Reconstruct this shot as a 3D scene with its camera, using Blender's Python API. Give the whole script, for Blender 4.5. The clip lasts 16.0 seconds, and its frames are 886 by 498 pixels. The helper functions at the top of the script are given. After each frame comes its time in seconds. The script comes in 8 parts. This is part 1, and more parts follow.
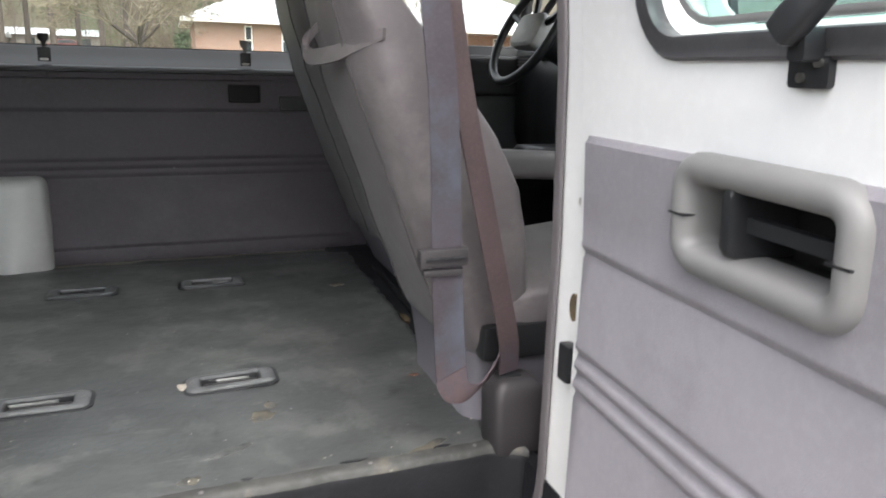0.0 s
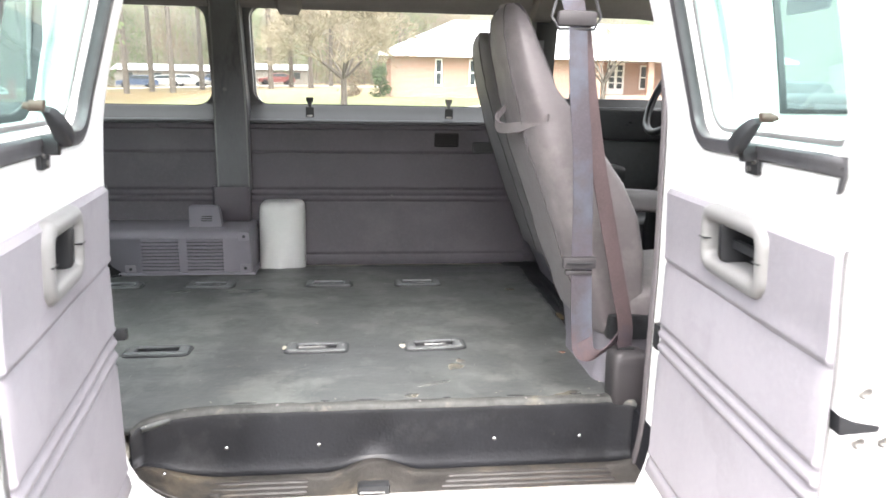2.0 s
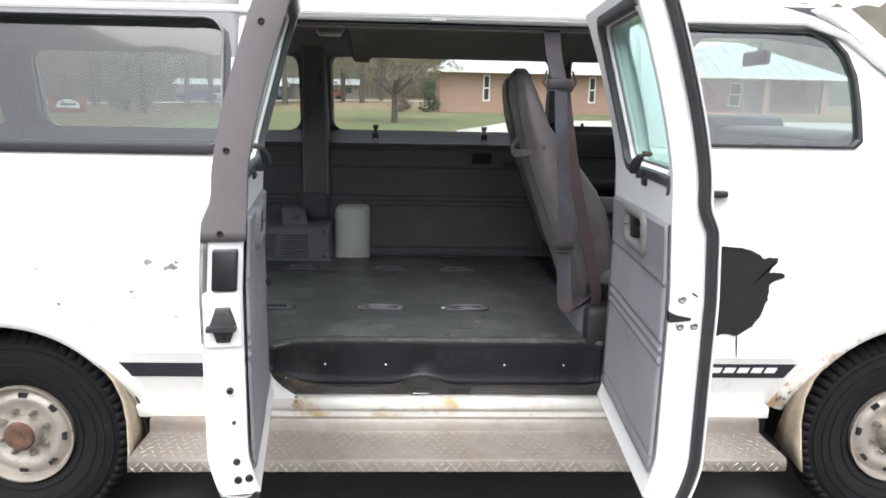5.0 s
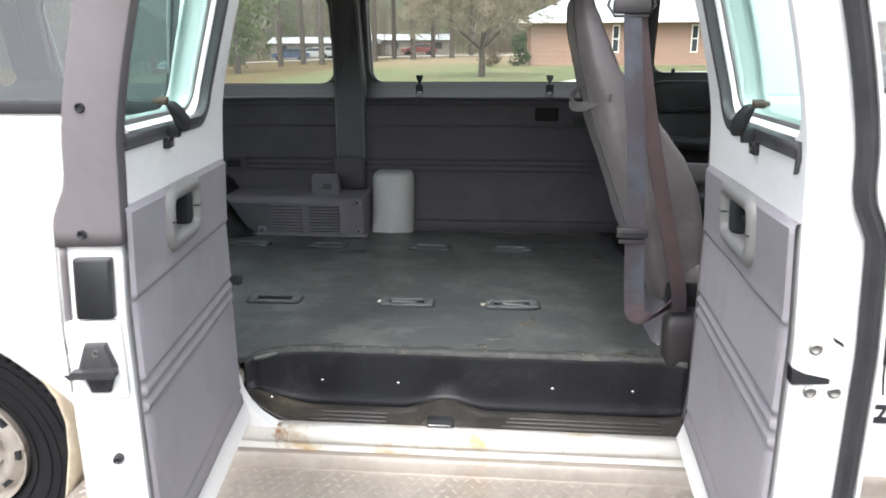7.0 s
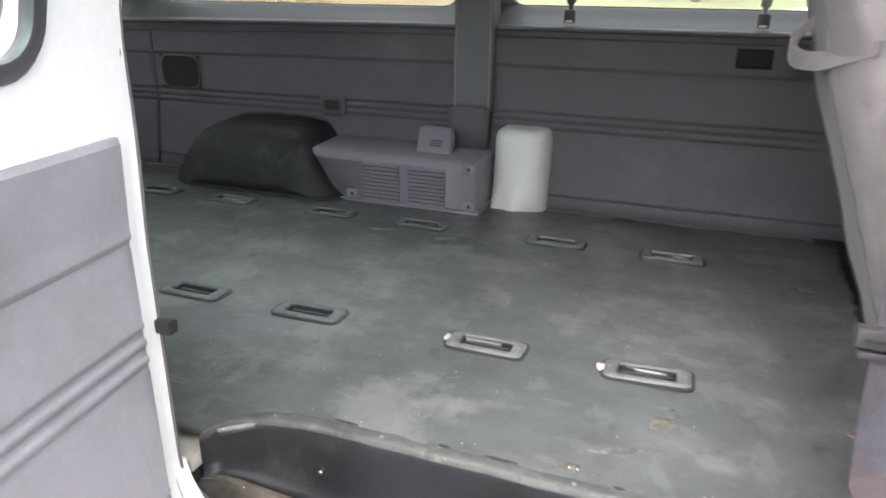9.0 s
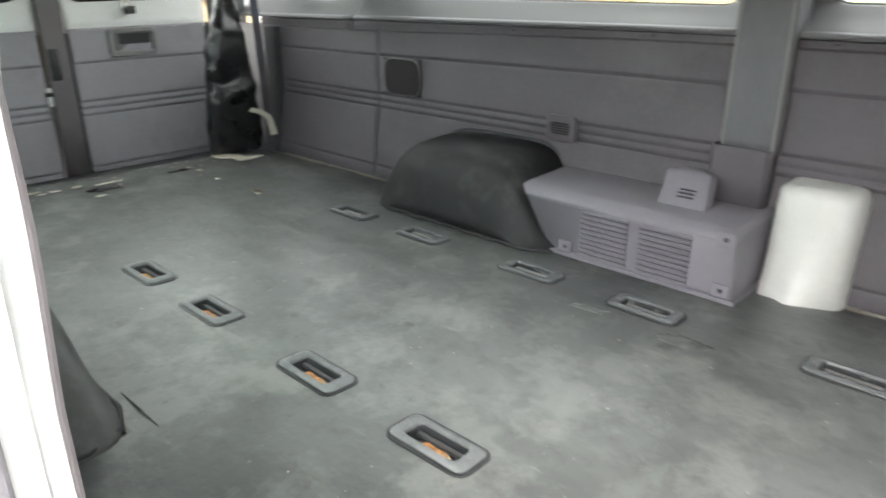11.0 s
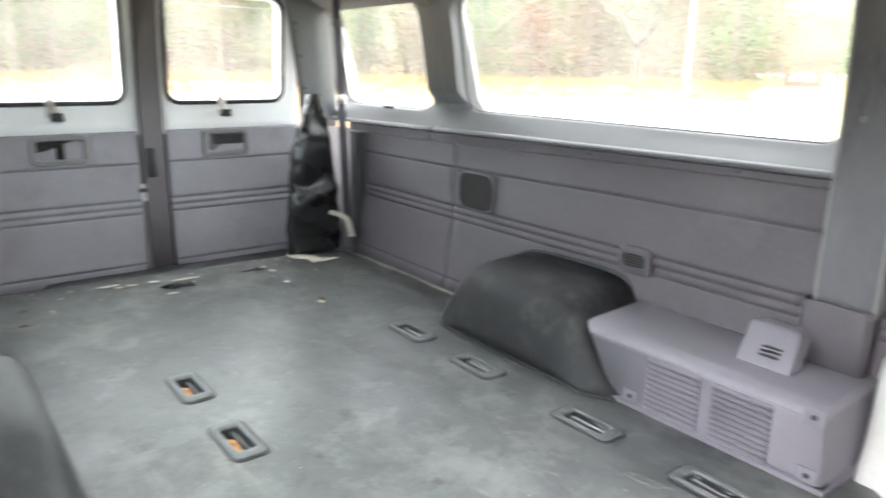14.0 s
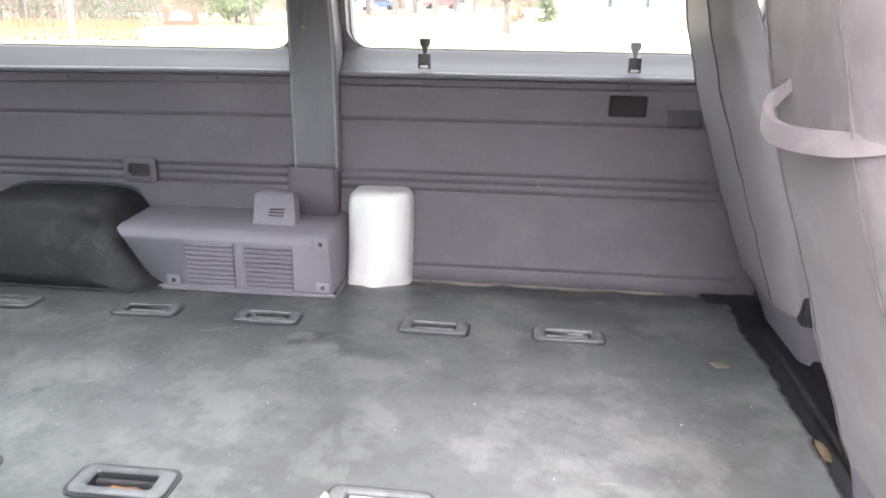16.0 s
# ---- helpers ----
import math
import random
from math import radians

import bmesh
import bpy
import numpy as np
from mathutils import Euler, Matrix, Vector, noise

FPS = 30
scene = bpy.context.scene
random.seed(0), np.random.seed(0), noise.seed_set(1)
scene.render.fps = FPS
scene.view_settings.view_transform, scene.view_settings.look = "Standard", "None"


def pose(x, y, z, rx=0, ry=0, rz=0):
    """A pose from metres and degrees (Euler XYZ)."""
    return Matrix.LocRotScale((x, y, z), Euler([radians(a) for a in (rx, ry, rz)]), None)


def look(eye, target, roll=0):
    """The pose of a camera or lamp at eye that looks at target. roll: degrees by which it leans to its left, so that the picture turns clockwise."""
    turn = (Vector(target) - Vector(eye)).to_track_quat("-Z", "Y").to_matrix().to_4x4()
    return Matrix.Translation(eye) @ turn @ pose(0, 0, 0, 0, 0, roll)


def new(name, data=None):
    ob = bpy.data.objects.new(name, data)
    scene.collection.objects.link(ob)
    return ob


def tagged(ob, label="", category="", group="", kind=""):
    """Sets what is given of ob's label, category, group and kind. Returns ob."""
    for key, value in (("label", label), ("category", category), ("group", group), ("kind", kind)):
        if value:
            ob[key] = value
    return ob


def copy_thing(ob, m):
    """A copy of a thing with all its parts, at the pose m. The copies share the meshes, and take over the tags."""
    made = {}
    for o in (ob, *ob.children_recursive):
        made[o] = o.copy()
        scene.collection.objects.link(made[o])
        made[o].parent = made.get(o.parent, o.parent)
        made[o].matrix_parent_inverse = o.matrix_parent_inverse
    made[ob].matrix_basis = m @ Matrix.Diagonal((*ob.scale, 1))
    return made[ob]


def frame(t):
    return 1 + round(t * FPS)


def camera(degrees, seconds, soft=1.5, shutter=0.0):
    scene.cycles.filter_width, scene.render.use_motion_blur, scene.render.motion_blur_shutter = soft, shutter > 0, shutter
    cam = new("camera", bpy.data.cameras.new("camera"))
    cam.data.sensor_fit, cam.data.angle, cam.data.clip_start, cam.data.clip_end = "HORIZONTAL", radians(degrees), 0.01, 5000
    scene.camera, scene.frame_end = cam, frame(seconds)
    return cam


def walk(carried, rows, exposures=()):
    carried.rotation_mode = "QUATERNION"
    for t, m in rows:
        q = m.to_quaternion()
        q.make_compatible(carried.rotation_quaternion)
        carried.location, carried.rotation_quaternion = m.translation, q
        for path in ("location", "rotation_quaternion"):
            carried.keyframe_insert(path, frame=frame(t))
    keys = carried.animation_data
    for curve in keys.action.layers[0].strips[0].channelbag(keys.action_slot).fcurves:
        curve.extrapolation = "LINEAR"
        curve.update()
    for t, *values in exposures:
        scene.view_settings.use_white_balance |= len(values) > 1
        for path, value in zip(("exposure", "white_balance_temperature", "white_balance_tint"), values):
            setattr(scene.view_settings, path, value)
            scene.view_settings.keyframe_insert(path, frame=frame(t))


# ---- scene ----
cam = camera(64.2, 16.0, soft=1.7, shutter=0.35)
PATH = [
    (0, (-0.172, -0.927, 1.384), (0.517, 0.884, 0.889), 1.5),
    (0.5, (-0.28, -0.995, 1.365), (0.372, 0.823, 0.844), 1.0),
    (1, (-0.332, -1.092, 1.399), (0.208, 0.759, 0.864), 1.4),
    (1.5, (-0.314, -1.295, 1.423), (-0.077, 0.635, 0.954), 2.2),
    (2, (-0.299, -1.534, 1.492), (-0.085, 0.407, 1.059), 1.0),
    (2.5, (-0.35, -1.796, 1.521), (-0.137, 0.143, 1.079), 2.1),
    (3, (-0.319, -1.981, 1.555), (-0.186, -0.028, 1.147), 0.6),
    (3.2, (-0.295, -2.051, 1.561), (-0.179, -0.101, 1.13), 1.3),
    (5.3, (-0.326, -2.389, 1.578), (-0.252, -0.431, 1.181), 0.9),
    (5.5, (-0.302, -2.351, 1.576), (-0.253, -0.395, 1.161), 0.2),
    (6, (-0.203, -2.185, 1.556), (-0.294, -0.233, 1.13), -0.6),
    (6.5, (-0.123, -1.974, 1.541), (-0.274, -0.048, 1.027), -1.2),
    (7, (-0.126, -1.754, 1.535), (-0.298, 0.17, 1.016), -0.1),
    (7.5, (-0.101, -1.557, 1.53), (-0.301, 0.355, 0.978), -1.7),
    (8, (-0.035, -1.325, 1.517), (-0.353, 0.562, 0.935), -1.1),
    (8.2, (-0.004, -1.231, 1.514), (-0.383, 0.634, 0.897), -0.6),
    (10.3, (-0.158, -0.41, 1.508), (-1.098, 1.179, 0.739), 0.8),
    (10.5, (-0.172, -0.368, 1.501), (-1.113, 1.24, 0.772), 1.8),
    (11, (-0.192, -0.22, 1.496), (-1.485, 1.124, 0.773), -0.3),
    (11.5, (-0.227, -0.099, 1.523), (-1.743, 1.009, 0.834), 2.3),
    (12, (-0.234, -0.063, 1.545), (-1.921, 0.821, 0.933), 0.7),
    (12.5, (-0.249, -0.052, 1.561), (-1.967, 0.835, 1.049), 2.0),
    (13, (-0.257, -0.052, 1.57), (-2.003, 0.808, 1.112), 1.4),
    (13.5, (-0.249, -0.038, 1.574), (-1.96, 0.89, 1.117), -0.1),
    (14, (-0.221, -0.012, 1.59), (-1.758, 1.163, 1.085), 0.9),
    (14.5, (-0.259, -0.087, 1.56), (-1.289, 1.55, 1.05), 0.5),
    (15, (-0.285, -0.228, 1.545), (-0.952, 1.573, 0.988), 1.7),
    (15.5, (-0.251, -0.366, 1.509), (-0.567, 1.528, 0.949), 1.7),
    (16, (-0.232, -0.477, 1.533), (-0.449, 1.407, 0.901), 0.8),
]
EXPOSURES = [(0, 2.28, 6650, 13), (0.5, 2.65, 6750, 14), (1, 2.95, 6750, 14), (1.5, 3.15, 6780, 14), (2, 3.3, 6730, 14), (2.5, 3.15, 6730, 17), (3, 2.75, 6630, 17), (5.5, 1.42, 6410, 10), (6.5, 1.65, 6410, 10), (7, 2.0, 6450, 11), (7.5, 2.55, 6400, 13), (8, 2.85, 6400, 15), (10.5, 3.4, 6950, 9), (11, 3.95, 6970, 11), (11.5, 4.5, 7020, 12), (12, 4.7, 6970, 13), (12.5, 4.6, 6860, 13), (13.5, 4.5, 6710, 14), (14, 4.5, 6710, 15), (14.5, 4.35, 6850, 17), (15, 4.1, 6850, 19), (15.5, 4.25, 6750, 20), (16, 4.3, 6650, 20)]
walk(cam, [(t, look(eye, target, roll)) for t, eye, target, roll in PATH], EXPOSURES)

# ---- world and sun: a bright overcast day ----
world = bpy.data.worlds.new("sky")
scene.world = world
world.use_nodes = True
wn, wl = world.node_tree.nodes, world.node_tree.links
sky = wn.new("ShaderNodeTexSky")
sky.sky_type = "NISHITA"
sky.sun_disc = False
sky.sun_elevation, sky.sun_rotation = radians(60), radians(188)
sky.air_density, sky.dust_density, sky.ozone_density = 1.0, 3.0, 1.0
pale = wn.new("ShaderNodeHueSaturation")
pale.inputs["Saturation"].default_value = 0.22
wl.new(sky.outputs[0], pale.inputs["Color"])
wl.new(pale.outputs[0], wn["Background"].inputs["Color"])
wn["Background"].inputs["Strength"].default_value = 0.15
sun = new("sun", bpy.data.lights.new("sun", "SUN"))
sun.data.energy, sun.data.angle, sun.data.color = 0.5, radians(50), (1.0, 0.985, 0.965)
sun.matrix_world = look((-2.2, -16, 28), (0, 0, 0))


# ---- materials ----
def mat(name, color, rough=0.5, metal=0.0, var=0.12, scale=6.0, fine=60.0, bump=0.05, bump_at=150.0, coat=0.0,
        spots=None, streak=(1, 1, 1), sheen=0.0, spec=0.5):
    """Base colour varied at two scales, fine relief; spots: (colour, noise scale, threshold, softness) laid over it, one or several."""
    m = bpy.data.materials.new(name)
    m.use_nodes = True
    n, k = m.node_tree.nodes, m.node_tree.links
    b = n["Principled BSDF"]
    tc = n.new("ShaderNodeTexCoord")
    mp = n.new("ShaderNodeMapping")
    mp.inputs["Scale"].default_value = streak
    k.new(tc.outputs["Object"], mp.inputs["Vector"])

    def noise_at(s, detail=5.0, rough_=0.6):
        t = n.new("ShaderNodeTexNoise")
        t.inputs["Scale"].default_value, t.inputs["Detail"].default_value, t.inputs["Roughness"].default_value = s, detail, rough_
        k.new(mp.outputs[0], t.inputs["Vector"])
        return t.outputs["Fac"]

    def ramp(fac, lo, hi, a=0.0, c=1.0):
        r = n.new("ShaderNodeMapRange")
        r.inputs["From Min"].default_value, r.inputs["From Max"].default_value = lo, hi
        r.inputs["To Min"].default_value, r.inputs["To Max"].default_value = a, c
        k.new(fac, r.inputs["Value"])
        return r.outputs[0]

    def mixed(fac, a, c, kind="MIX"):
        x = n.new("ShaderNodeMix")
        x.data_type, x.blend_type = "RGBA", kind
        k.new(fac, x.inputs["Factor"])
        for v, s in ((a, "A"), (c, "B")):
            i = [q for q in x.inputs if q.name == s and q.type == "RGBA"][0]
            if isinstance(v, tuple):
                i.default_value = (*v, 1)
            else:
                k.new(v, i)
        return [q for q in x.outputs if q.type == "RGBA"][0]

    lo = tuple(c * (1 - var) for c in color)
    hi = tuple(min(c * (1 + var), 1) for c in color)
    coarse, small = noise_at(scale), noise_at(fine, 3.0)
    out = mixed(ramp(coarse, 0.35, 0.65), lo, hi)
    tint = tuple(min(c * (1 + var), 1) for c in hi)
    out = mixed(ramp(small, 0.45, 0.8, 0.0, 0.5), out, tint)
    rough_out = ramp(coarse, 0.3, 0.7, max(rough - 0.08, 0.02), min(rough + 0.08, 1))
    for colour, s, at, soft in spots or ():
        mask = ramp(noise_at(s, 8.0, 0.68), at, at + soft)
        out = mixed(mask, out, colour)
    k.new(out, b.inputs["Base Color"])
    k.new(rough_out, b.inputs["Roughness"])
    b.inputs["Metallic"].default_value = metal
    b.inputs["Coat Weight"].default_value = coat
    b.inputs["Coat Roughness"].default_value = 0.12
    b.inputs["Sheen Weight"].default_value = sheen
    b.inputs["Specular IOR Level"].default_value = spec
    if bump:
        bp = n.new("ShaderNodeBump")
        bp.inputs["Strength"].default_value = bump
        bp.inputs["Distance"].default_value = 0.01
        k.new(noise_at(bump_at, 4.0), bp.inputs["Height"])
        k.new(bp.outputs[0], b.inputs["Normal"])
    return m


def glass(name, tint, reflect=0.04, rough=0.0, dust=0.0):
    """Clear glass that mirrors more at a slant; dust scatters a little of the daylight that comes through."""
    m = bpy.data.materials.new(name)
    m.use_nodes = True
    n, k = m.node_tree.nodes, m.node_tree.links
    for q in list(n):
        if q.type != "OUTPUT_MATERIAL":
            n.remove(q)
    tr, gl, mx, fc, pw, ma = (n.new(q) for q in ("ShaderNodeBsdfTransparent", "ShaderNodeBsdfGlossy", "ShaderNodeMixShader", "ShaderNodeLayerWeight", "ShaderNodeMath", "ShaderNodeMath"))
    tr.inputs[0].default_value = (*tint, 1)
    gl.inputs["Roughness"].default_value = rough
    fc.inputs["Blend"].default_value = 0.5
    pw.operation, ma.operation = "POWER", "MULTIPLY_ADD"
    pw.inputs[1].default_value = 5.0
    ma.inputs[1].default_value, ma.inputs[2].default_value = 1.0 - reflect, reflect
    k.new(fc.outputs["Facing"], pw.inputs[0])
    k.new(pw.outputs[0], ma.inputs[0])
    k.new(ma.outputs[0], mx.inputs[0])
    if dust:
        tl, dm, tx, rm, tc = (n.new(q) for q in ("ShaderNodeBsdfTranslucent", "ShaderNodeMixShader", "ShaderNodeTexNoise", "ShaderNodeMapRange", "ShaderNodeTexCoord"))
        tl.inputs["Color"].default_value = (0.80, 0.82, 0.78, 1)
        tx.inputs["Scale"].default_value, tx.inputs["Detail"].default_value = 2.6, 6.0
        k.new(tc.outputs["Object"], tx.inputs["Vector"])
        for key, val in (("From Min", 0.35), ("From Max", 0.7), ("To Min", dust * 0.55), ("To Max", dust * 1.5)):
            rm.inputs[key].default_value = val
        k.new(tx.outputs["Fac"], rm.inputs["Value"])
        k.new(rm.outputs[0], dm.inputs[0])
        k.new(tr.outputs[0], dm.inputs[1])
        k.new(tl.outputs[0], dm.inputs[2])
        tr = dm
    k.new(tr.outputs[0], mx.inputs[1])
    k.new(gl.outputs[0], mx.inputs[2])
    k.new(mx.outputs[0], n["Material Output"].inputs[0])
    return m


PAINT = mat("white_paint", (0.80, 0.80, 0.78), 0.32, var=0.03, scale=2.0, bump=0.006, bump_at=30, coat=0.5,
            spots=[((0.55, 0.50, 0.42), 9.0, 0.70, 0.12)])
PAINT_IN = mat("white_paint_inner", (0.83, 0.835, 0.825), 0.42, var=0.04, scale=3.0, bump=0.01, bump_at=40,
               spots=[((0.5, 0.47, 0.42), 14.0, 0.72, 0.1)])
SILL_PAINT = mat("worn_white_sill", (0.74, 0.73, 0.69), 0.5, var=0.06, scale=4.0, bump=0.03,
                 spots=[((0.50, 0.36, 0.17), 5.0, 0.54, 0.14), ((0.34, 0.19, 0.08), 9.0, 0.63, 0.08), ((0.13, 0.08, 0.05), 18.0, 0.68, 0.04)])
RUST_LIP = mat("rusty_fender_lip", (0.72, 0.70, 0.66), 0.6, var=0.08, scale=8, bump=0.1, bump_at=60,
               spots=[((0.40, 0.26, 0.14), 10.0, 0.53, 0.1), ((0.12, 0.10, 0.09), 22.0, 0.60, 0.04)])
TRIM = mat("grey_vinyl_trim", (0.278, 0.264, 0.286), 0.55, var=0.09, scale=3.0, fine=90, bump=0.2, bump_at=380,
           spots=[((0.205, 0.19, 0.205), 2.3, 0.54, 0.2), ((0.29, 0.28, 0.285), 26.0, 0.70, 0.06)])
# the grey trim vinyl again, its colour darkened for the shade on the side walls
WALLTRIM_SHADED = mat("shaded_grey_wall_vinyl", (0.076, 0.067, 0.076), 0.6, var=0.14, scale=2.4, fine=70, bump=0.25, bump_at=300,
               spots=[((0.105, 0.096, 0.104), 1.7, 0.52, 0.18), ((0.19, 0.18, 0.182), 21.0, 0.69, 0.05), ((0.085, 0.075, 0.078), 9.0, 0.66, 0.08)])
PLASTIC = mat("grey_moulded_plastic", (0.172, 0.162, 0.184), 0.5, var=0.06, scale=5, fine=120, bump=0.10, bump_at=500)
BEZEL = mat("light_grey_plastic", (0.215, 0.212, 0.208), 0.42, var=0.05, scale=5, bump=0.06, bump_at=400)
STRIPG = mat("grey_edge_plastic", (0.150, 0.136, 0.141), 0.5, var=0.06, scale=6, bump=0.06, bump_at=300)
SILLGREY = mat("grey_painted_metal", (0.20, 0.205, 0.21), 0.34, var=0.06, scale=4, bump=0.012, bump_at=60)
SEAT = mat("grey_seat_vinyl", (0.130, 0.116, 0.119), 0.5, var=0.08, scale=5, fine=80, bump=0.10, bump_at=260, sheen=0.1,
           spots=[((0.21, 0.19, 0.189), 6.0, 0.52, 0.2), ((0.12, 0.10, 0.105), 3.2, 0.56, 0.15)])
SILLM = mat("light_grey_painted_sill", (0.135, 0.137, 0.141), 0.42, var=0.05, scale=4, bump=0.012, bump_at=60)
PILLARM = mat("scuffed_charcoal_pillar_paint", (0.105, 0.104, 0.110), 0.36, var=0.16, scale=5, fine=70, bump=0.06, bump_at=90, spots=[((0.19, 0.19, 0.195), 9.0, 0.64, 0.08), ((0.06, 0.06, 0.062), 4.0, 0.58, 0.1)], streak=(1.6, 1.6, 0.5))
SEATG = mat("plain_grey_seat_vinyl", (0.175, 0.168, 0.170), 0.5, var=0.08, scale=5, fine=80, bump=0.12, bump_at=200)
PIPING = mat("seat_piping", (0.075, 0.068, 0.07), 0.6, bump=0.05)
BELT = mat("worn_seat_belt_webbing", (0.052, 0.044, 0.053), 0.7, var=0.3, scale=5, fine=200, bump=0.25, bump_at=700,
           spots=[((0.070, 0.078, 0.100), 2.2, 0.48, 0.10), ((0.072, 0.044, 0.044), 3.0, 0.54, 0.1), ((0.10, 0.098, 0.108), 6.0, 0.66, 0.1)])
BELTR = mat("worn_brown_belt_webbing", (0.078, 0.054, 0.056), 0.7, var=0.3, scale=5, fine=200, bump=0.25, bump_at=700, spots=[((0.058, 0.050, 0.064), 3.0, 0.54, 0.1)])


def rubber_mat():
    """Worn rubber floor mat: polished and dull areas, scuffs drawn lengthwise, tan dust and pale specks."""
    m = bpy.data.materials.new("black_rubber_mat")
    m.use_nodes = True
    n, k = m.node_tree.nodes, m.node_tree.links
    b = n["Principled BSDF"]
    tc = n.new("ShaderNodeTexCoord")

    def field(scale, stretch=(1, 1, 1), detail=6.0, rough=0.6, turn=0.0):
        mp, t = n.new("ShaderNodeMapping"), n.new("ShaderNodeTexNoise")
        mp.inputs["Scale"].default_value, mp.inputs["Rotation"].default_value = stretch, (0, 0, turn)
        t.inputs["Scale"].default_value, t.inputs["Detail"].default_value, t.inputs["Roughness"].default_value = scale, detail, rough
        k.new(tc.outputs["Object"], mp.inputs["Vector"])
        k.new(mp.outputs[0], t.inputs["Vector"])
        return t.outputs["Fac"]

    def span_(v, a, c, lo=0.0, hi=1.0):
        r = n.new("ShaderNodeMapRange")
        for key, val in (("From Min", a), ("From Max", c), ("To Min", lo), ("To Max", hi)):
            r.inputs[key].default_value = val
        k.new(v, r.inputs["Value"])
        return r.outputs[0]

    def lay(f, under, over):
        x = n.new("ShaderNodeMix")
        x.data_type = "RGBA"
        k.new(f, x.inputs["Factor"])
        for v, q in ((under, "A"), (over, "B")):
            i = [w for w in x.inputs if w.name == q and w.type == "RGBA"][0]
            if isinstance(v, tuple):
                i.default_value = (*v, 1)
            else:
                k.new(v, i)
        return [w for w in x.outputs if w.type == "RGBA"][0]

    wide = field(1.5, (0.9, 1.1, 1), 5.0)
    out = lay(span_(wide, 0.34, 0.66), (0.046, 0.050, 0.050), (0.082, 0.088, 0.084))
    out = lay(span_(field(2.7, (0.85, 1.25, 1), 7.0, 0.65), 0.50, 0.66, 0.0, 0.8), out, (0.027, 0.029, 0.029))
    out = lay(span_(field(4.2, (0.8, 1.3, 1), 8.0, 0.72), 0.53, 0.70, 0.0, 0.5), out, (0.164, 0.172, 0.162))
    out = lay(span_(field(3.4, (1.0, 1.0, 1), 8.0, 0.62, 0.6), 0.545, 0.605, 0.0, 0.34), out, (0.194, 0.201, 0.188))
    out = lay(span_(field(6.5, (1.2, 0.8, 1), 8.0, 0.66, 1.1), 0.550, 0.610, 0.0, 0.30), out, (0.151, 0.162, 0.151))
    out = lay(span_(field(17.0, (1.0, 1.0, 1), 7.0, 0.7), 0.50, 0.72, 0.0, 0.55), out, (0.022, 0.023, 0.023))
    out = lay(span_(field(5.0, (0.55, 1.8, 1), 8.0, 0.72, 0.25), 0.60, 0.72, 0.0, 0.42), out, (0.194, 0.194, 0.175))
    out = lay(span_(field(8.0, (1, 1, 1), 8.0, 0.7), 0.65, 0.74, 0.0, 0.7), out, (0.238, 0.212, 0.162))
    out = lay(span_(field(26.0, (0.25, 1.4, 1), 4.0, 0.6, -0.35), 0.67, 0.73, 0.0, 0.4), out, (0.218, 0.224, 0.212))
    out = lay(span_(field(12.0, (1, 1, 1), 6.0), 0.63, 0.71, 0.0, 0.8), out, (0.020, 0.022, 0.022))
    out = lay(span_(field(85.0, (1, 1, 1), 3.0), 0.715, 0.745), out, (0.374, 0.366, 0.329))
    k.new(out, b.inputs["Base Color"])
    k.new(span_(field(4.6, (0.9, 1.2, 1), 8.0, 0.70), 0.38, 0.66, 0.36, 0.50), b.inputs["Roughness"])
    b.inputs["Specular IOR Level"].default_value = 0.85
    bp, bp2 = n.new("ShaderNodeBump"), n.new("ShaderNodeBump")
    bp.inputs["Strength"].default_value, bp.inputs["Distance"].default_value = 0.10, 0.01
    bp2.inputs["Strength"].default_value, bp2.inputs["Distance"].default_value = 0.22, 0.02
    k.new(field(70.0, (1, 1, 1), 4.0), bp.inputs["Height"])
    k.new(field(5.0, (0.8, 1.3, 1), 4.0), bp2.inputs["Height"])
    k.new(bp2.outputs[0], bp.inputs["Normal"])
    k.new(bp.outputs[0], b.inputs["Normal"])
    return m


RUBBER = rubber_mat()
STEPMAT = mat("black_step_plastic", (0.012, 0.0125, 0.015), 0.44, spec=0.38, var=0.25, scale=6, fine=40, bump=0.14, bump_at=120,
              spots=[((0.034, 0.034, 0.036), 5.0, 0.54, 0.2), ((0.10, 0.085, 0.066), 13.0, 0.69, 0.08), ((0.30, 0.29, 0.27), 60.0, 0.72, 0.03)])
WELLDIRT = mat("dusty_step_floor", (0.036, 0.033, 0.030), 0.5, var=0.35, scale=7, fine=60, bump=0.2, bump_at=90,
               spots=[((0.10, 0.082, 0.060), 5.0, 0.50, 0.16), ((0.018, 0.017, 0.017), 8.0, 0.56, 0.1), ((0.20, 0.115, 0.055), 14.0, 0.65, 0.07), ((0.30, 0.26, 0.20), 55.0, 0.69, 0.03)])
TREADMAT = mat("dirty_step_tread", (0.040, 0.037, 0.036), 0.5, var=0.3, scale=8, fine=50, bump=0.2, bump_at=70,
               spots=[((0.085, 0.070, 0.052), 7.0, 0.54, 0.15), ((0.018, 0.017, 0.016), 10.0, 0.58, 0.06), ((0.20, 0.11, 0.05), 16.0, 0.68, 0.05)])
BLACKP = mat("black_plastic", (0.020, 0.021, 0.023), 0.38, var=0.15, scale=8, bump=0.04, bump_at=200)
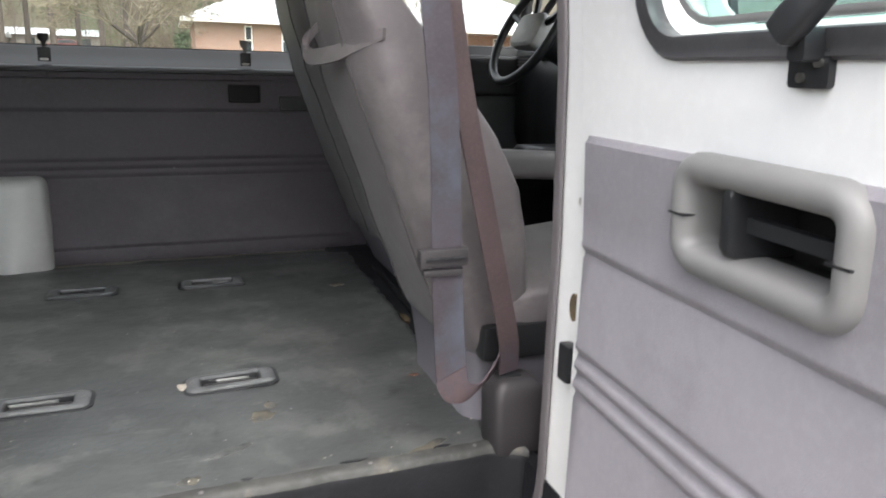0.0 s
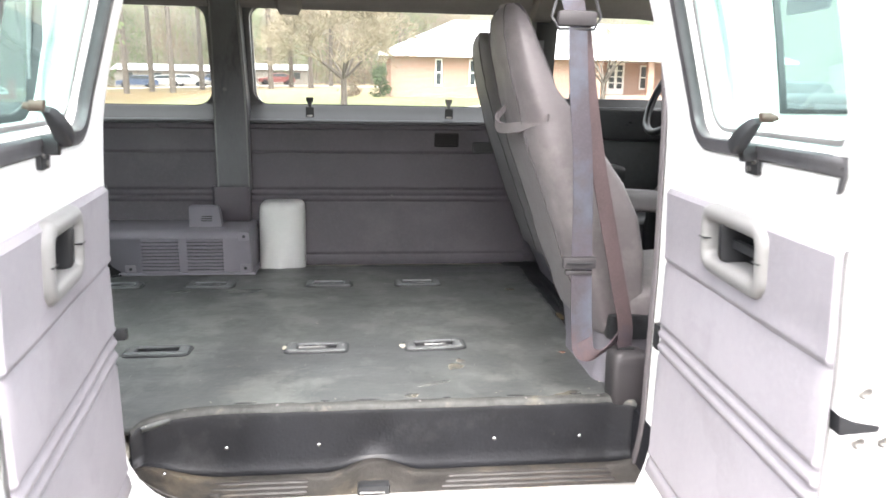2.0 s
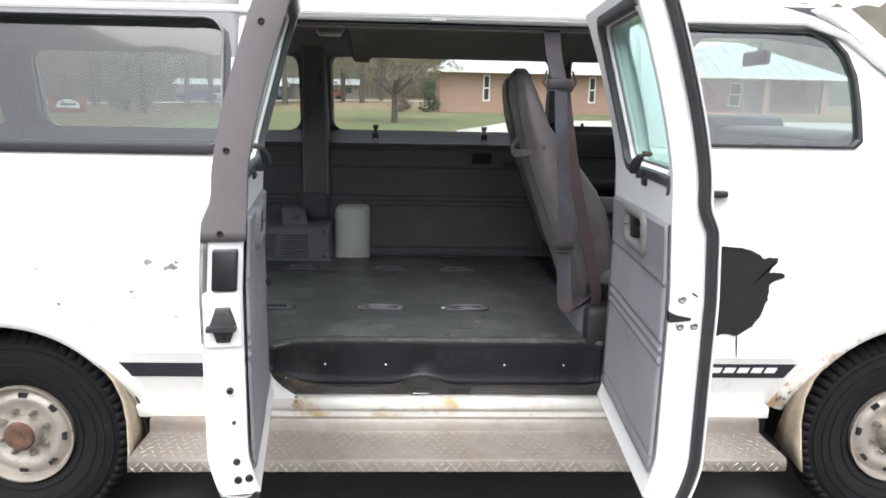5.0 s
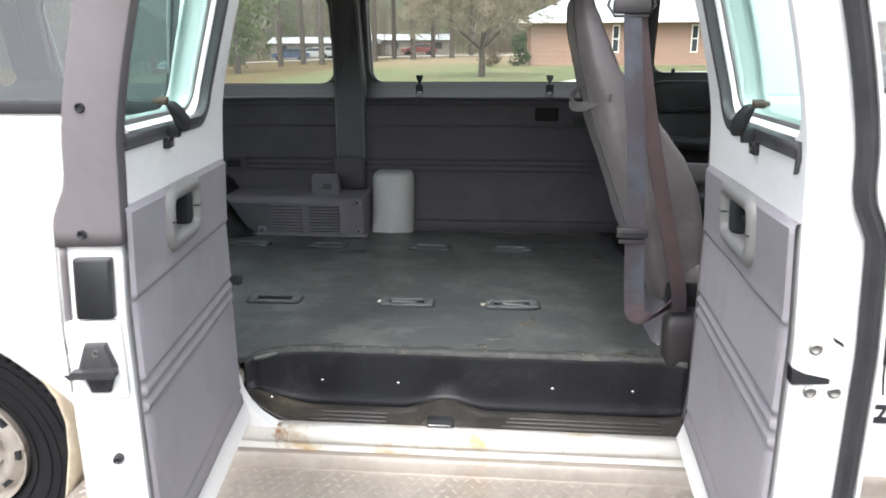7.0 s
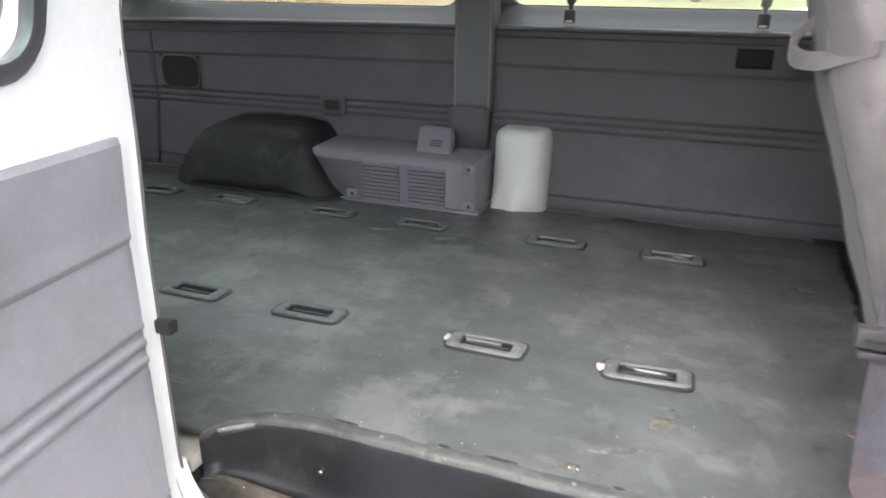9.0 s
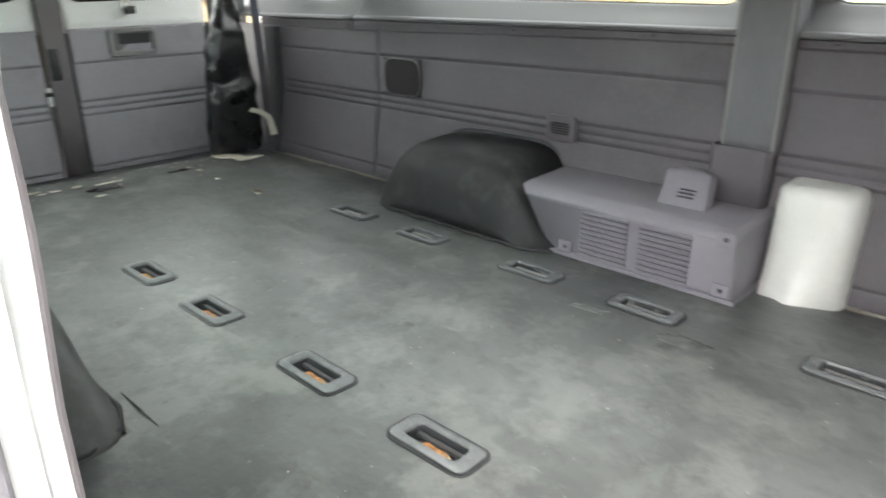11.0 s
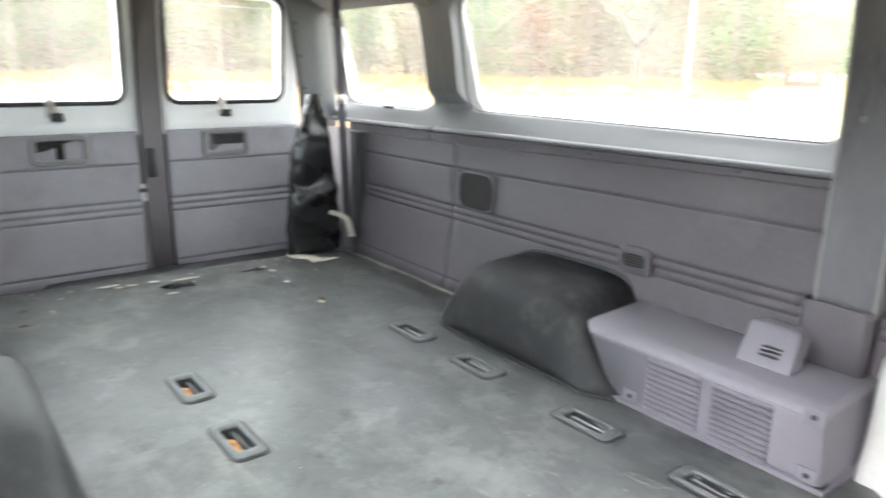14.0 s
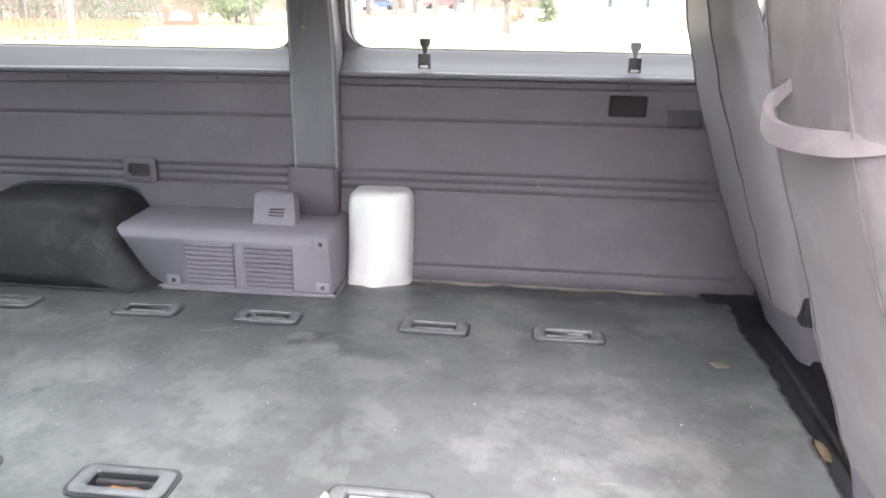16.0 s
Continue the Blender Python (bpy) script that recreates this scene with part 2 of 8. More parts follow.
ARCH = mat("black_vinyl_wheel_cover", (0.0115, 0.0115, 0.0125), 0.44, var=0.3, scale=4, fine=50, bump=0.30, bump_at=190, spec=0.32,
           spots=[((0.050, 0.052, 0.050), 5.0, 0.56, 0.16), ((0.030, 0.031, 0.031), 14.0, 0.54, 0.1), ((0.25, 0.25, 0.24), 45.0, 0.74, 0.02)])
SEALGREY = mat("charcoal_rubber_seal", (0.062, 0.062, 0.066), 0.45, var=0.18, scale=9, bump=0.06, bump_at=120)
GASKET = mat("black_rubber_seal", (0.026, 0.026, 0.029), 0.42, var=0.2, scale=12, bump=0.05)
BAGM = mat("black_vinyl_sheet", (0.011, 0.011, 0.012), 0.28, var=0.25, scale=7, bump=0.1, bump_at=60)
LINER = mat("headliner", (0.30, 0.275, 0.245), 0.9, var=0.08, scale=3, bump=0.2, bump_at=300)
DARKMETAL = mat("dark_grey_metal", (0.034, 0.034, 0.036), 0.45, var=0.2, scale=8, bump=0.05)
DIRT = mat("brown_dirt_crumbs", (0.13, 0.09, 0.055), 0.95, var=0.5, scale=40, bump=0.2)
HUBM = mat("worn_pale_hub", (0.52, 0.52, 0.51), 0.5, var=0.1, scale=12, bump=0.05)
STEEL = mat("worn_steel", (0.46, 0.45, 0.43), 0.35, 1.0, var=0.15, scale=20, bump=0.05, spots=[((0.2, 0.1, 0.05), 30, 0.66, 0.08)])
WHEELM = mat("painted_wheel_steel", (0.40, 0.36, 0.315), 0.4, 0.35, var=0.12, scale=14, bump=0.05,
             spots=[((0.22, 0.13, 0.08), 18, 0.60, 0.12), ((0.1, 0.07, 0.05), 34, 0.68, 0.05)])
RUST = mat("rust", (0.115, 0.062, 0.042), 0.85, var=0.35, scale=30, bump=0.3, bump_at=120)
TYRE = mat("tyre_rubber", (0.012, 0.012, 0.013), 0.75, spec=0.2, var=0.2, scale=12, bump=0.15, bump_at=90, spots=[((0.045, 0.042, 0.037), 8, 0.6, 0.2)])
PLATE = mat("aluminium_tread_plate", (0.345, 0.310, 0.275), 0.45, 0.5, var=0.12, scale=5, fine=40, bump=0.06, bump_at=60,
            spots=[((0.34, 0.26, 0.19), 4.0, 0.56, 0.2)])
LOZENGE = mat("brighter_lozenge", (0.40, 0.36, 0.315), 0.42, 0.45, var=0.2, scale=6, bump=0.0)
FLAPM = mat("dull_tan_metal", (0.33, 0.28, 0.21), 0.6, 0.2, var=0.2, scale=10, bump=0.15, bump_at=80, spots=[((0.25, 0.16, 0.09), 12, 0.58, 0.12)])
# black of the primer patch, also painted in for shade inside recesses and holes
PRIMER_SHADE = mat("matt_black_primer_and_shade", (0.010, 0.008, 0.008), 0.8, var=0.2, scale=14, bump=0.12, bump_at=60)
STRIPE = mat("dark_blue_black_stripe", (0.025, 0.028, 0.035), 0.4, var=0.12, scale=10, bump=0.02)
WHITEP = mat("white_plastic_cover", (0.55, 0.55, 0.53), 0.38, var=0.05, scale=6, bump=0.02, bump_at=60, spots=[((0.5, 0.45, 0.4), 22, 0.73, 0.05)])
CHIPM = mat("grey_primer_chip", (0.26, 0.25, 0.25), 0.7, var=0.2, scale=60, bump=0.05)
DUSTY = mat("dusty_worn_plastic_lip", (0.054, 0.055, 0.052), 0.7, var=0.35, scale=14, fine=60, bump=0.2, bump_at=90, spots=[((0.135, 0.122, 0.098), 7.0, 0.55, 0.12), ((0.03, 0.03, 0.03), 9.0, 0.60, 0.08), ((0.33, 0.31, 0.26), 40.0, 0.68, 0.04)])
ARCHDUST = mat("dusty_black_vinyl_cover", (0.052, 0.054, 0.053), 0.5, var=0.3, scale=3, fine=50, bump=0.2, bump_at=200, spec=0.5,
               spots=[((0.105, 0.108, 0.104), 3.0, 0.50, 0.25), ((0.022, 0.022, 0.024), 4.5, 0.57, 0.2), ((0.22, 0.21, 0.19), 45.0, 0.70, 0.03)])
BLACKVINYL = mat("black_cab_vinyl", (0.022, 0.022, 0.024), 0.34, var=0.2, scale=6, bump=0.1, bump_at=220)
CHROME = mat("chrome", (0.7, 0.7, 0.7), 0.15, 1.0, var=0.05, bump=0.0)
LITTER = mat("pale_debris", (0.42, 0.39, 0.33), 0.8, var=0.3, scale=40, bump=0.1)
PAPER = mat("cream_torn_paper", (0.50, 0.47, 0.40), 0.8, var=0.15, scale=25, bump=0.1, spots=[((0.3, 0.22, 0.14), 30, 0.62, 0.08)])
RAWMETAL = mat("bare_painted_floor_edge", (0.40, 0.375, 0.32), 0.6, var=0.15, scale=14, bump=0.05, spots=[((0.3, 0.17, 0.08), 12, 0.6, 0.1)])
FOAM = mat("yellowed_foam", (0.12, 0.088, 0.05), 0.9, var=0.3, scale=30, bump=0.3, bump_at=90)
GLASS = glass("window_glass_with_light_dust", (0.86, 0.90, 0.87), dust=0.03)
DUSTGLASS = glass("milky_dusty_window_glass", (0.80, 0.85, 0.81), dust=0.075)
TINTED = glass("tinted_window_glass", (0.50, 0.60, 0.60), 0.10)
FRONTGLASS = glass("clear_green_front_glass", (0.62, 0.74, 0.71), 0.15)
DOORGLASS = glass("green_tinted_glass", (0.52, 0.74, 0.70), 0.07)
KNOB = mat("tan_rubber_knob", (0.085, 0.06, 0.045), 0.6, var=0.2, scale=30, bump=0.1)


# ---- mesh helpers ----
def link(name, me, material, parent=None, label="", smooth=40, thick=0.0):
    me.materials.append(material)
    if smooth:
        me.shade_smooth()
        me.set_sharp_from_angle(angle=radians(smooth))
    ob = new(name, me)
    if parent is not None:
        ob.parent = parent
        if parent.parent is None:
            ob.matrix_parent_inverse = parent.matrix_basis.inverted()
    if label:
        ob["label"] = label
    if thick:
        s = ob.modifiers.new("thick", "SOLIDIFY")
        s.thickness, s.offset = abs(thick), (-1 if thick > 0 else 1)
    return ob


def part(name, bm, material, parent=None, label="", smooth=40, thick=0.0):
    me = bpy.data.meshes.new(name)
    bmesh.ops.recalc_face_normals(bm, faces=bm.faces)
    bm.to_mesh(me)
    bm.free()
    return link(name, me, material, parent, label, smooth, thick)


def raw(name, verts, faces, material, parent=None, label="", smooth=40, thick=0.0):
    me = bpy.data.meshes.new(name)
    me.from_pydata([tuple(v) for v in verts], [], faces)
    me.update()
    return link(name, me, material, parent, label, smooth, thick)


def thing(name, label, category, at=(0, 0, 0), group="", kind=""):
    ob = new(name)
    ob.location = at
    ob.empty_display_size = 0.1
    return tagged(ob, label, category, group, kind)


def box(x0, x1, y0, y1, z0, z1, bevel=0.0, seg=2, bm=None):
    b = bmesh.new()
    bmesh.ops.create_cube(b, size=1, matrix=Matrix.LocRotScale(((x0 + x1) / 2, (y0 + y1) / 2, (z0 + z1) / 2), None, (abs(x1 - x0), abs(y1 - y0), abs(z1 - z0))))
    if bevel:
        bmesh.ops.bevel(b, geom=list(b.edges), offset=bevel, segments=seg, affect="EDGES", profile=0.6)
    if bm is not None:
        return join(bm, b)
    return b


def join(bm, other, m=None):
    if m is not None:
        bmesh.ops.transform(other, matrix=m, verts=other.verts)
    me = bpy.data.meshes.new("tmp")
    other.to_mesh(me)
    other.free()
    bm.from_mesh(me)
    bpy.data.meshes.remove(me)
    return bm


def cyl(r, depth, n=24, r2=None, bevel=0.0):
    b = bmesh.new()
    bmesh.ops.create_cone(b, cap_ends=True, segments=n, radius1=r, radius2=r if r2 is None else r2, depth=depth)
    if bevel:
        rim = [e for e in b.edges if abs(e.verts[0].co.z - e.verts[1].co.z) < 1e-6]
        bmesh.ops.bevel(b, geom=rim, offset=bevel, segments=2, affect="EDGES", profile=0.6)
    return b


def loft(rings, closed=True, cap0=True, cap1=True):
    b = bmesh.new()
    vs = [[b.verts.new(p) for p in r] for r in rings]
    n = len(rings[0])
    for a, c in zip(vs, vs[1:]):
        for i in range(n if closed else n - 1):
            j = (i + 1) % n
            b.faces.new((a[i], a[j], c[j], c[i]))
    if closed and cap0:
        b.faces.new(vs[0][::-1])
    if closed and cap1:
        b.faces.new(vs[-1])
    return b


def tube(path, radius, n=8, taper=None):
    pts = [Vector(p) for p in path]
    rings = []
    for i, p in enumerate(pts):
        d = (pts[min(i + 1, len(pts) - 1)] - pts[max(i - 1, 0)]).normalized()
        a = d.orthogonal() if abs(d.z) > 0.9 else d.cross(Vector((0, 0, 1)))
        a.normalize()
        c = d.cross(a)
        r = radius if taper is None else radius * taper[i]
        rings.append([p + (a * math.cos(q) + c * math.sin(q)) * r for q in (2 * math.pi * k / n for k in range(n))])
    return loft(rings)


def ribbon(path, widths, thick=0.003):
    """A strap: points along it, and its half-width vectors."""
    pts, ws = [Vector(p) for p in path], [Vector(w) for w in widths]
    rings = []
    for i, p in enumerate(pts):
        d = (pts[min(i + 1, len(pts) - 1)] - pts[max(i - 1, 0)]).normalized()
        nrm = d.cross(ws[i]).normalized() * thick / 2
        rings.append([p - ws[i] - nrm, p + ws[i] - nrm, p + ws[i] + nrm, p - ws[i] + nrm])
    return loft(rings)


def smooth_path(pts, per=6):
    p = [Vector(q) for q in pts]
    p = [2 * p[0] - p[1]] + p + [2 * p[-1] - p[-2]]
    out = []
    for i in range(1, len(p) - 2):
        for k in range(per):
            t = k / per
            out.append(0.5 * (2 * p[i] + (p[i + 1] - p[i - 1]) * t + (2 * p[i - 1] - 5 * p[i] + 4 * p[i + 1] - p[i + 2]) * t * t
                              + (3 * p[i] - p[i - 1] - 3 * p[i + 1] + p[i + 2]) * t ** 3))
    return out + [p[-2]]


def rrect(x0, x1, y0, y1, r, n=5):
    """A rounded rectangle, counter-clockwise."""
    out = []
    for cx, cy, a in ((x1 - r, y1 - r, 0), (x0 + r, y1 - r, 90), (x0 + r, y0 + r, 180), (x1 - r, y0 + r, 270)):
        out += [(cx + r * math.cos(radians(a + 90 * k / n)), cy + r * math.sin(radians(a + 90 * k / n))) for k in range(n + 1)]
    return out


def ray_rr(c, half, r, th):
    """Where the ray at angle th from c leaves a rounded rectangle of those half sizes."""
    d = (math.cos(th), math.sin(th))
    lo, hi = 0.0, 4.0
    for _ in range(40):
        t = (lo + hi) / 2
        px, py = abs(d[0] * t), abs(d[1] * t)
        qx, qy = px - (half[0] - r), py - (half[1] - r)
        inside = (px <= half[0] and py <= half[1]) and not (qx > 0 and qy > 0 and math.hypot(qx, qy) > r)
        lo, hi = (t, hi) if inside else (lo, t)
    return c[0] + d[0] * lo, c[1] + d[1] * lo


def holed(outer, hole, r, place, steps=4, n=56, lip=None):
    """A sheet u0,u1,v0,v1 with a rounded hole u0,u1,v0,v1; place(u, v) gives the world point. lip(u, v) turns the hole's rim back."""
    c = ((hole[0] + hole[1]) / 2, (hole[2] + hole[3]) / 2)
    half = ((hole[1] - hole[0]) / 2, (hole[3] - hole[2]) / 2)
    th = {2 * math.pi * k / n for k in range(n)}
    th |= {math.atan2(v - c[1], u - c[0]) % (2 * math.pi) for u in outer[:2] for v in outer[2:]}
    for s, t in ((1, 1), (-1, 1), (-1, -1), (1, -1)):
        for q in range(7):
            a = radians(90 * q / 6)
            th.add(math.atan2(t * (half[1] - r + r * math.sin(a)), s * (half[0] - r + r * math.cos(a))) % (2 * math.pi))
    th = sorted(th)
    rings = []
    for k in range(steps + 1):
        ring = []
        for a in th:
            i = ray_rr(c, half, r, a)
            d = (math.cos(a), math.sin(a))
            lim = [((outer[1] if d[0] > 0 else outer[0]) - c[0]) / d[0]] if abs(d[0]) > 1e-9 else []
            lim += [((outer[3] if d[1] > 0 else outer[2]) - c[1]) / d[1]] if abs(d[1]) > 1e-9 else []
            o = (c[0] + d[0] * min(lim), c[1] + d[1] * min(lim))
            f = k / steps
            ring.append((i[0] + (o[0] - i[0]) * f, i[1] + (o[1] - i[1]) * f))
        rings.append(ring)
    pts = [[place(u, v) for u, v in ring] for ring in rings]
    if lip:
        pts.insert(0, [lip(u, v) for u, v in rings[0]])
    return loft(pts, True, False, False)


def outline(hole, r, place, width, depth, n=5):
    """A rubber gasket round a rounded opening: a bead of that width, proud by depth. place(u, v, w)."""
    def ring(g, w):
        return [place(u, v, w) for u, v in rrect(hole[0] - g, hole[1] + g, hole[2] - g, hole[3] + g, max(r + g, 0.004), n)]
    rr = [ring(width, -depth), ring(width, depth * 0.6), ring(width * 0.6, depth), ring(0.0, depth), ring(-0.004, depth * 0.4), ring(-0.004, -depth)]
    b = loft(rr, True, False, False)
    return b


def pane(hole, r, place, steps=6):
    """A glass pane that follows place(u, v)."""
    pts = rrect(hole[0], hole[1], hole[2], hole[3], r, 5)
    c = ((hole[0] + hole[1]) / 2, (hole[2] + hole[3]) / 2)
    rings = [[place(c[0] + (u - c[0]) * f, c[1] + (v - c[1]) * f) for u, v in pts] for f in [0.02] + [k / steps for k in range(1, steps + 1)]]
    return loft(rings, True, True, False)


def ribbed(u0, u1, z0, z1, grooves, place, nu=2, depth=0.004, roll=0.008):
    """A trim panel with moulded horizontal welts at the heights in grooves. place(u, z, w): w is proud."""
    prof = [(z0, -0.014), (z0, 0.0), (z0 + roll, roll * 0.8)]
    for g in sorted(grooves):
        prof += [(g - 0.014, roll), (g - 0.008, roll - depth * 0.7), (g - 0.005, roll - depth), (g - 0.002, roll - depth * 0.6), (g + 0.004, roll + depth * 0.6), (g + 0.009, roll + depth * 0.8), (g + 0.014, roll + depth * 0.3)]
    prof += [(z1 - roll, roll), (z1, 0.0), (z1, -0.014)]
    us = [u0, u0 + 0.006] + [u0 + (u1 - u0) * k / nu for k in range(1, nu)] + [u1 - 0.006, u1]
    rings = []
    for i, u in enumerate(us):
        end = i in (0, len(us) - 1)
        rings.append([place(u, z, min(w, 0.002) if end else w) for z, w in prof])
    b = loft(rings, False)
    return b


def d_side(z):
    """How far the van's side leans inwards at a height."""
    if z < 0.72:
        return (0.72 - z) ** 1.5 * 0.7
    if z < 1.13:
        return 0.0
    if z < 1.40:
        return (z - 1.13) * 0.06
    return 0.016 + 0.13 * ((z - 1.40) / 0.47) ** 1.35 if z < 1.87 else 0.146 + (z - 1.87) * 0.6


# ---- the van: outer body ----
YR, YL, FLOOR = -0.09, 1.89, 0.73
van = thing("passenger_van", "white full-size passenger van with rusty sills and open side doors", "van", (-0.6, 0.9, 0.0))


def right(x, z, w=0.0):
    bulge = 0.010 * math.exp(-((z - 0.745) / 0.018) ** 2) + 0.004 * math.exp(-((z - 1.13) / 0.014) ** 2)
    return (x, YR + d_side(z) - bulge - w, z)


def lower_skin(xs, ztop, arch, zlow=0.53):
    """The flank under the windows, cut out round a wheel."""
    cx, cz, r = arch
    rings = []
    for x in xs:
        h = r * r - (x - cx) ** 2
        low = max(zlow, cz + math.sqrt(h)) if h > 0 else zlow
        top = min(ztop, float(np.interp(x, (1.5, 1.66, 1.9, 2.2, 2.36), (1.46, 1.40, 1.32, 1.23, 1.15))))
        rings.append([right(x, low + (top - low) * k / 40) for k in range(41)])
    return loft(rings, False)


def arch_xs(a, b, cx, r):
    xs = [a + (b - a) * k / 30 for k in range(31)] + [cx + r * math.cos(math.pi * k / 40) for k in range(41)] + [cx - r * 1.0005, cx + r * 1.0005]
    return sorted(x for x in set(xs) if a <= x <= b)


REAR_ARCH, FRONT_ARCH = (-1.705, 0.380, 0.462), (1.49, 0.375, 0.50)
part("rear_quarter_panel", lower_skin(arch_xs(-3.50, -0.835, REAR_ARCH[0], REAR_ARCH[2]), 1.40, REAR_ARCH), PAINT, van,
     "white painted quarter panel with small chips", 30, 0.02)
part("front_flank_panel", lower_skin(arch_xs(0.385, 2.30, FRONT_ARCH[0], FRONT_ARCH[2]), 1.455, FRONT_ARCH), PAINT, van,
     "white painted front door and wing", 30, 0.02)
QW = (-2.42, -0.945, 1.432, 1.838)
part("window_surround", holed((-2.53, -0.835, 1.40, 1.88), QW, 0.05, right), PAINT, van, thick=0.02)
part("window_surround", holed((-3.50, -2.53, 1.40, 1.88), (-3.25, -2.64, 1.432, 1.838), 0.05, right), PAINT, van, thick=0.02)
gl = part("side_window", pane(QW, 0.05, lambda u, v: right(u, v, -0.006)), TINTED, van, "tinted glass pane")
part("frame", outline(QW, 0.045, right, 0.026, 0.008), GASKET, gl)
gl2 = part("side_window", pane((-3.25, -2.64, 1.432, 1.838), 0.05, lambda u, v: right(u, v, -0.006)), TINTED, van, "tinted glass pane")
part("frame", outline((-3.25, -2.64, 1.432, 1.838), 0.045, right, 0.026, 0.008), GASKET, gl2)


def arch_lip(arch, a0, a1, material, label):
    cx, cz, r = arch
    rings = []
    for k in range(41):
        a = radians(a0 + (a1 - a0) * k / 40)
        def at(rr, w):
            z = cz + rr * math.sin(a)
            return (cx + rr * math.cos(a), YR + d_side(z) - w, z)
        rings.append([at(r - 0.012, -0.03), at(r - 0.012, 0.004), at(r, 0.012), at(r + 0.02, 0.014), at(r + 0.045, 0.008), at(r + 0.06, -0.004)])
    return part("wheel_arch_lip", loft(rings, False), material, van, label)


arch_lip(REAR_ARCH, 17, 163, PAINT, "white rolled wheel arch lip")
arch_lip(FRONT_ARCH, 17, 163, RUST_LIP, "flaking rusty wheel arch lip")
for cx in (REAR_ARCH[0], FRONT_ARCH[0]):
    rings = [[(cx + r * math.cos(radians(a)), y, 0.385 + r * math.sin(radians(a))) for a in range(-5, 186, 10)] for y, r in ((-0.065, 0.476), (-0.035, 0.470), (0.0, 0.432), (0.146, 0.428), (0.148, 0.30), (0.148, 0.05))]
    part("wheel_well", loft(rings, False), PRIMER_SHADE, van, "black inner wheel well", thick=0.004)

# sills, stripe, lettering bars, primer patch
bm = box(-1.27, 0.95, -0.082, 0.0, 0.505, 0.548, 0.008)
part("sill", bm, SILL_PAINT, van, "white sill with brown rust stains")
bm = loft([[(x, y, z) for x in (-0.835, 0.39)] for y, z in ((-0.088, 0.535), (-0.092, 0.548), (-0.088, 0.572), (-0.075, 0.578), (-0.045, 0.577), (-0.04, 0.562))], False)
part("door_sill", bm, SILL_PAINT, van, "worn white door sill with rust", thick=0.006)


def decal(name, pts, material, w, label):
    c = (sum(p[0] for p in pts) / len(pts), sum(p[1] for p in pts) / len(pts))
    rings = [[right(c[0] + (u - c[0]) * f, c[1] + (v - c[1]) * f, w) for u, v in pts] for f in (0.02, 0.3, 0.6, 0.85, 1.0)]
    rings.append([right(u, v, 0.0005) for u, v in pts])
    return part(name, loft(rings), material, van, label, 20)


def strip_pts(x0, x1, z0, z1, slant):
    n = 12
    return [(x0 + slant + (x1 - x0 - slant) * k / n, z0) for k in range(n + 1)] + [(x1 - (x1 - x0) * k / n, z1) for k in range(n + 1)]


decal("stripe", strip_pts(-1.325, -0.84, 0.655, 0.708, 0.03), STRIPE, 0.003, "dark painted stripe")
decal("stripe", strip_pts(0.40, 0.985, 0.660, 0.714, 0.0) [:13] + [(1.02, 0.714)] + strip_pts(0.40, 0.985, 0.660, 0.714, 0.0)[14:], STRIPE, 0.003, "dark painted stripe")
for k in range(5):
    x0 = 0.714 + 0.049 * k
    decal("marking_bar", [(x0, 0.681), (x0 + 0.037, 0.681), (x0 + 0.044, 0.701), (x0 + 0.007, 0.701)], PAINT, 0.0055, "plain white bar on the stripe")
rng = random.Random(4)
patch = [(0.55, 0.815), (0.63, 0.812), (0.71, 0.812), (0.757, 0.826), (0.793, 0.818), (0.83, 0.842), (0.852, 0.858), (0.874, 0.90), (0.890, 0.95), (0.893, 1.0),
         (0.905, 1.012), (0.943, 1.028), (0.936, 1.043), (0.888, 1.045), (0.895, 1.07), (0.913, 1.082), (0.910, 1.096), (0.855, 1.092), (0.84, 1.109), (0.78, 1.128), (0.70, 1.132), (0.55, 1.13)]
fine = []
for a, c in zip(patch, patch[1:] + patch[:1]):
    for q in range(4):
        f = q / 4
        fine.append((a[0] + (c[0] - a[0]) * f + rng.uniform(-0.003, 0.003), a[1] + (c[1] - a[1]) * f + rng.uniform(-0.003, 0.003)))
decal("primer_patch", fine, PRIMER_SHADE, 0.003, "ragged matt black primer patch")
decal("drip_mark", [(0.797, 0.745), (0.801, 0.745), (0.800, 0.79), (0.798, 0.825), (0.794, 0.825), (0.796, 0.79)], PRIMER_SHADE, 0.002, "thin dark paint run")
for cx, cz, s in ((-1.19, 1.055, 0.014), (-1.115, 1.04, 0.016), (-1.135, 1.035, 0.010), (-1.10, 1.055, 0.007), (-1.25, 0.955, 0.008), (-1.245, 0.935, 0.005), (-1.49, 0.91, 0.007),
                  (-1.55, 1.03, 0.005), (-1.11, 0.87, 0.005), (-1.39, 0.845, 0.004), (-0.875, 0.69, 0.022), (-0.89, 0.685, 0.014), (-0.93, 0.72, 0.004), (-1.41, 0.93, 0.003)):
    pts = [(cx + s * rng.uniform(0.5, 1.3) * math.cos(a), cz + 0.7 * s * rng.uniform(0.5, 1.3) * math.sin(a)) for a in (2 * math.pi * q / 11 for q in range(11))]
    decal("paint_chip", pts, LITTER if cz < 0.7 else CHIPM, 0.004 if cz < 0.7 else 0.0015, "bare chip in the paint")

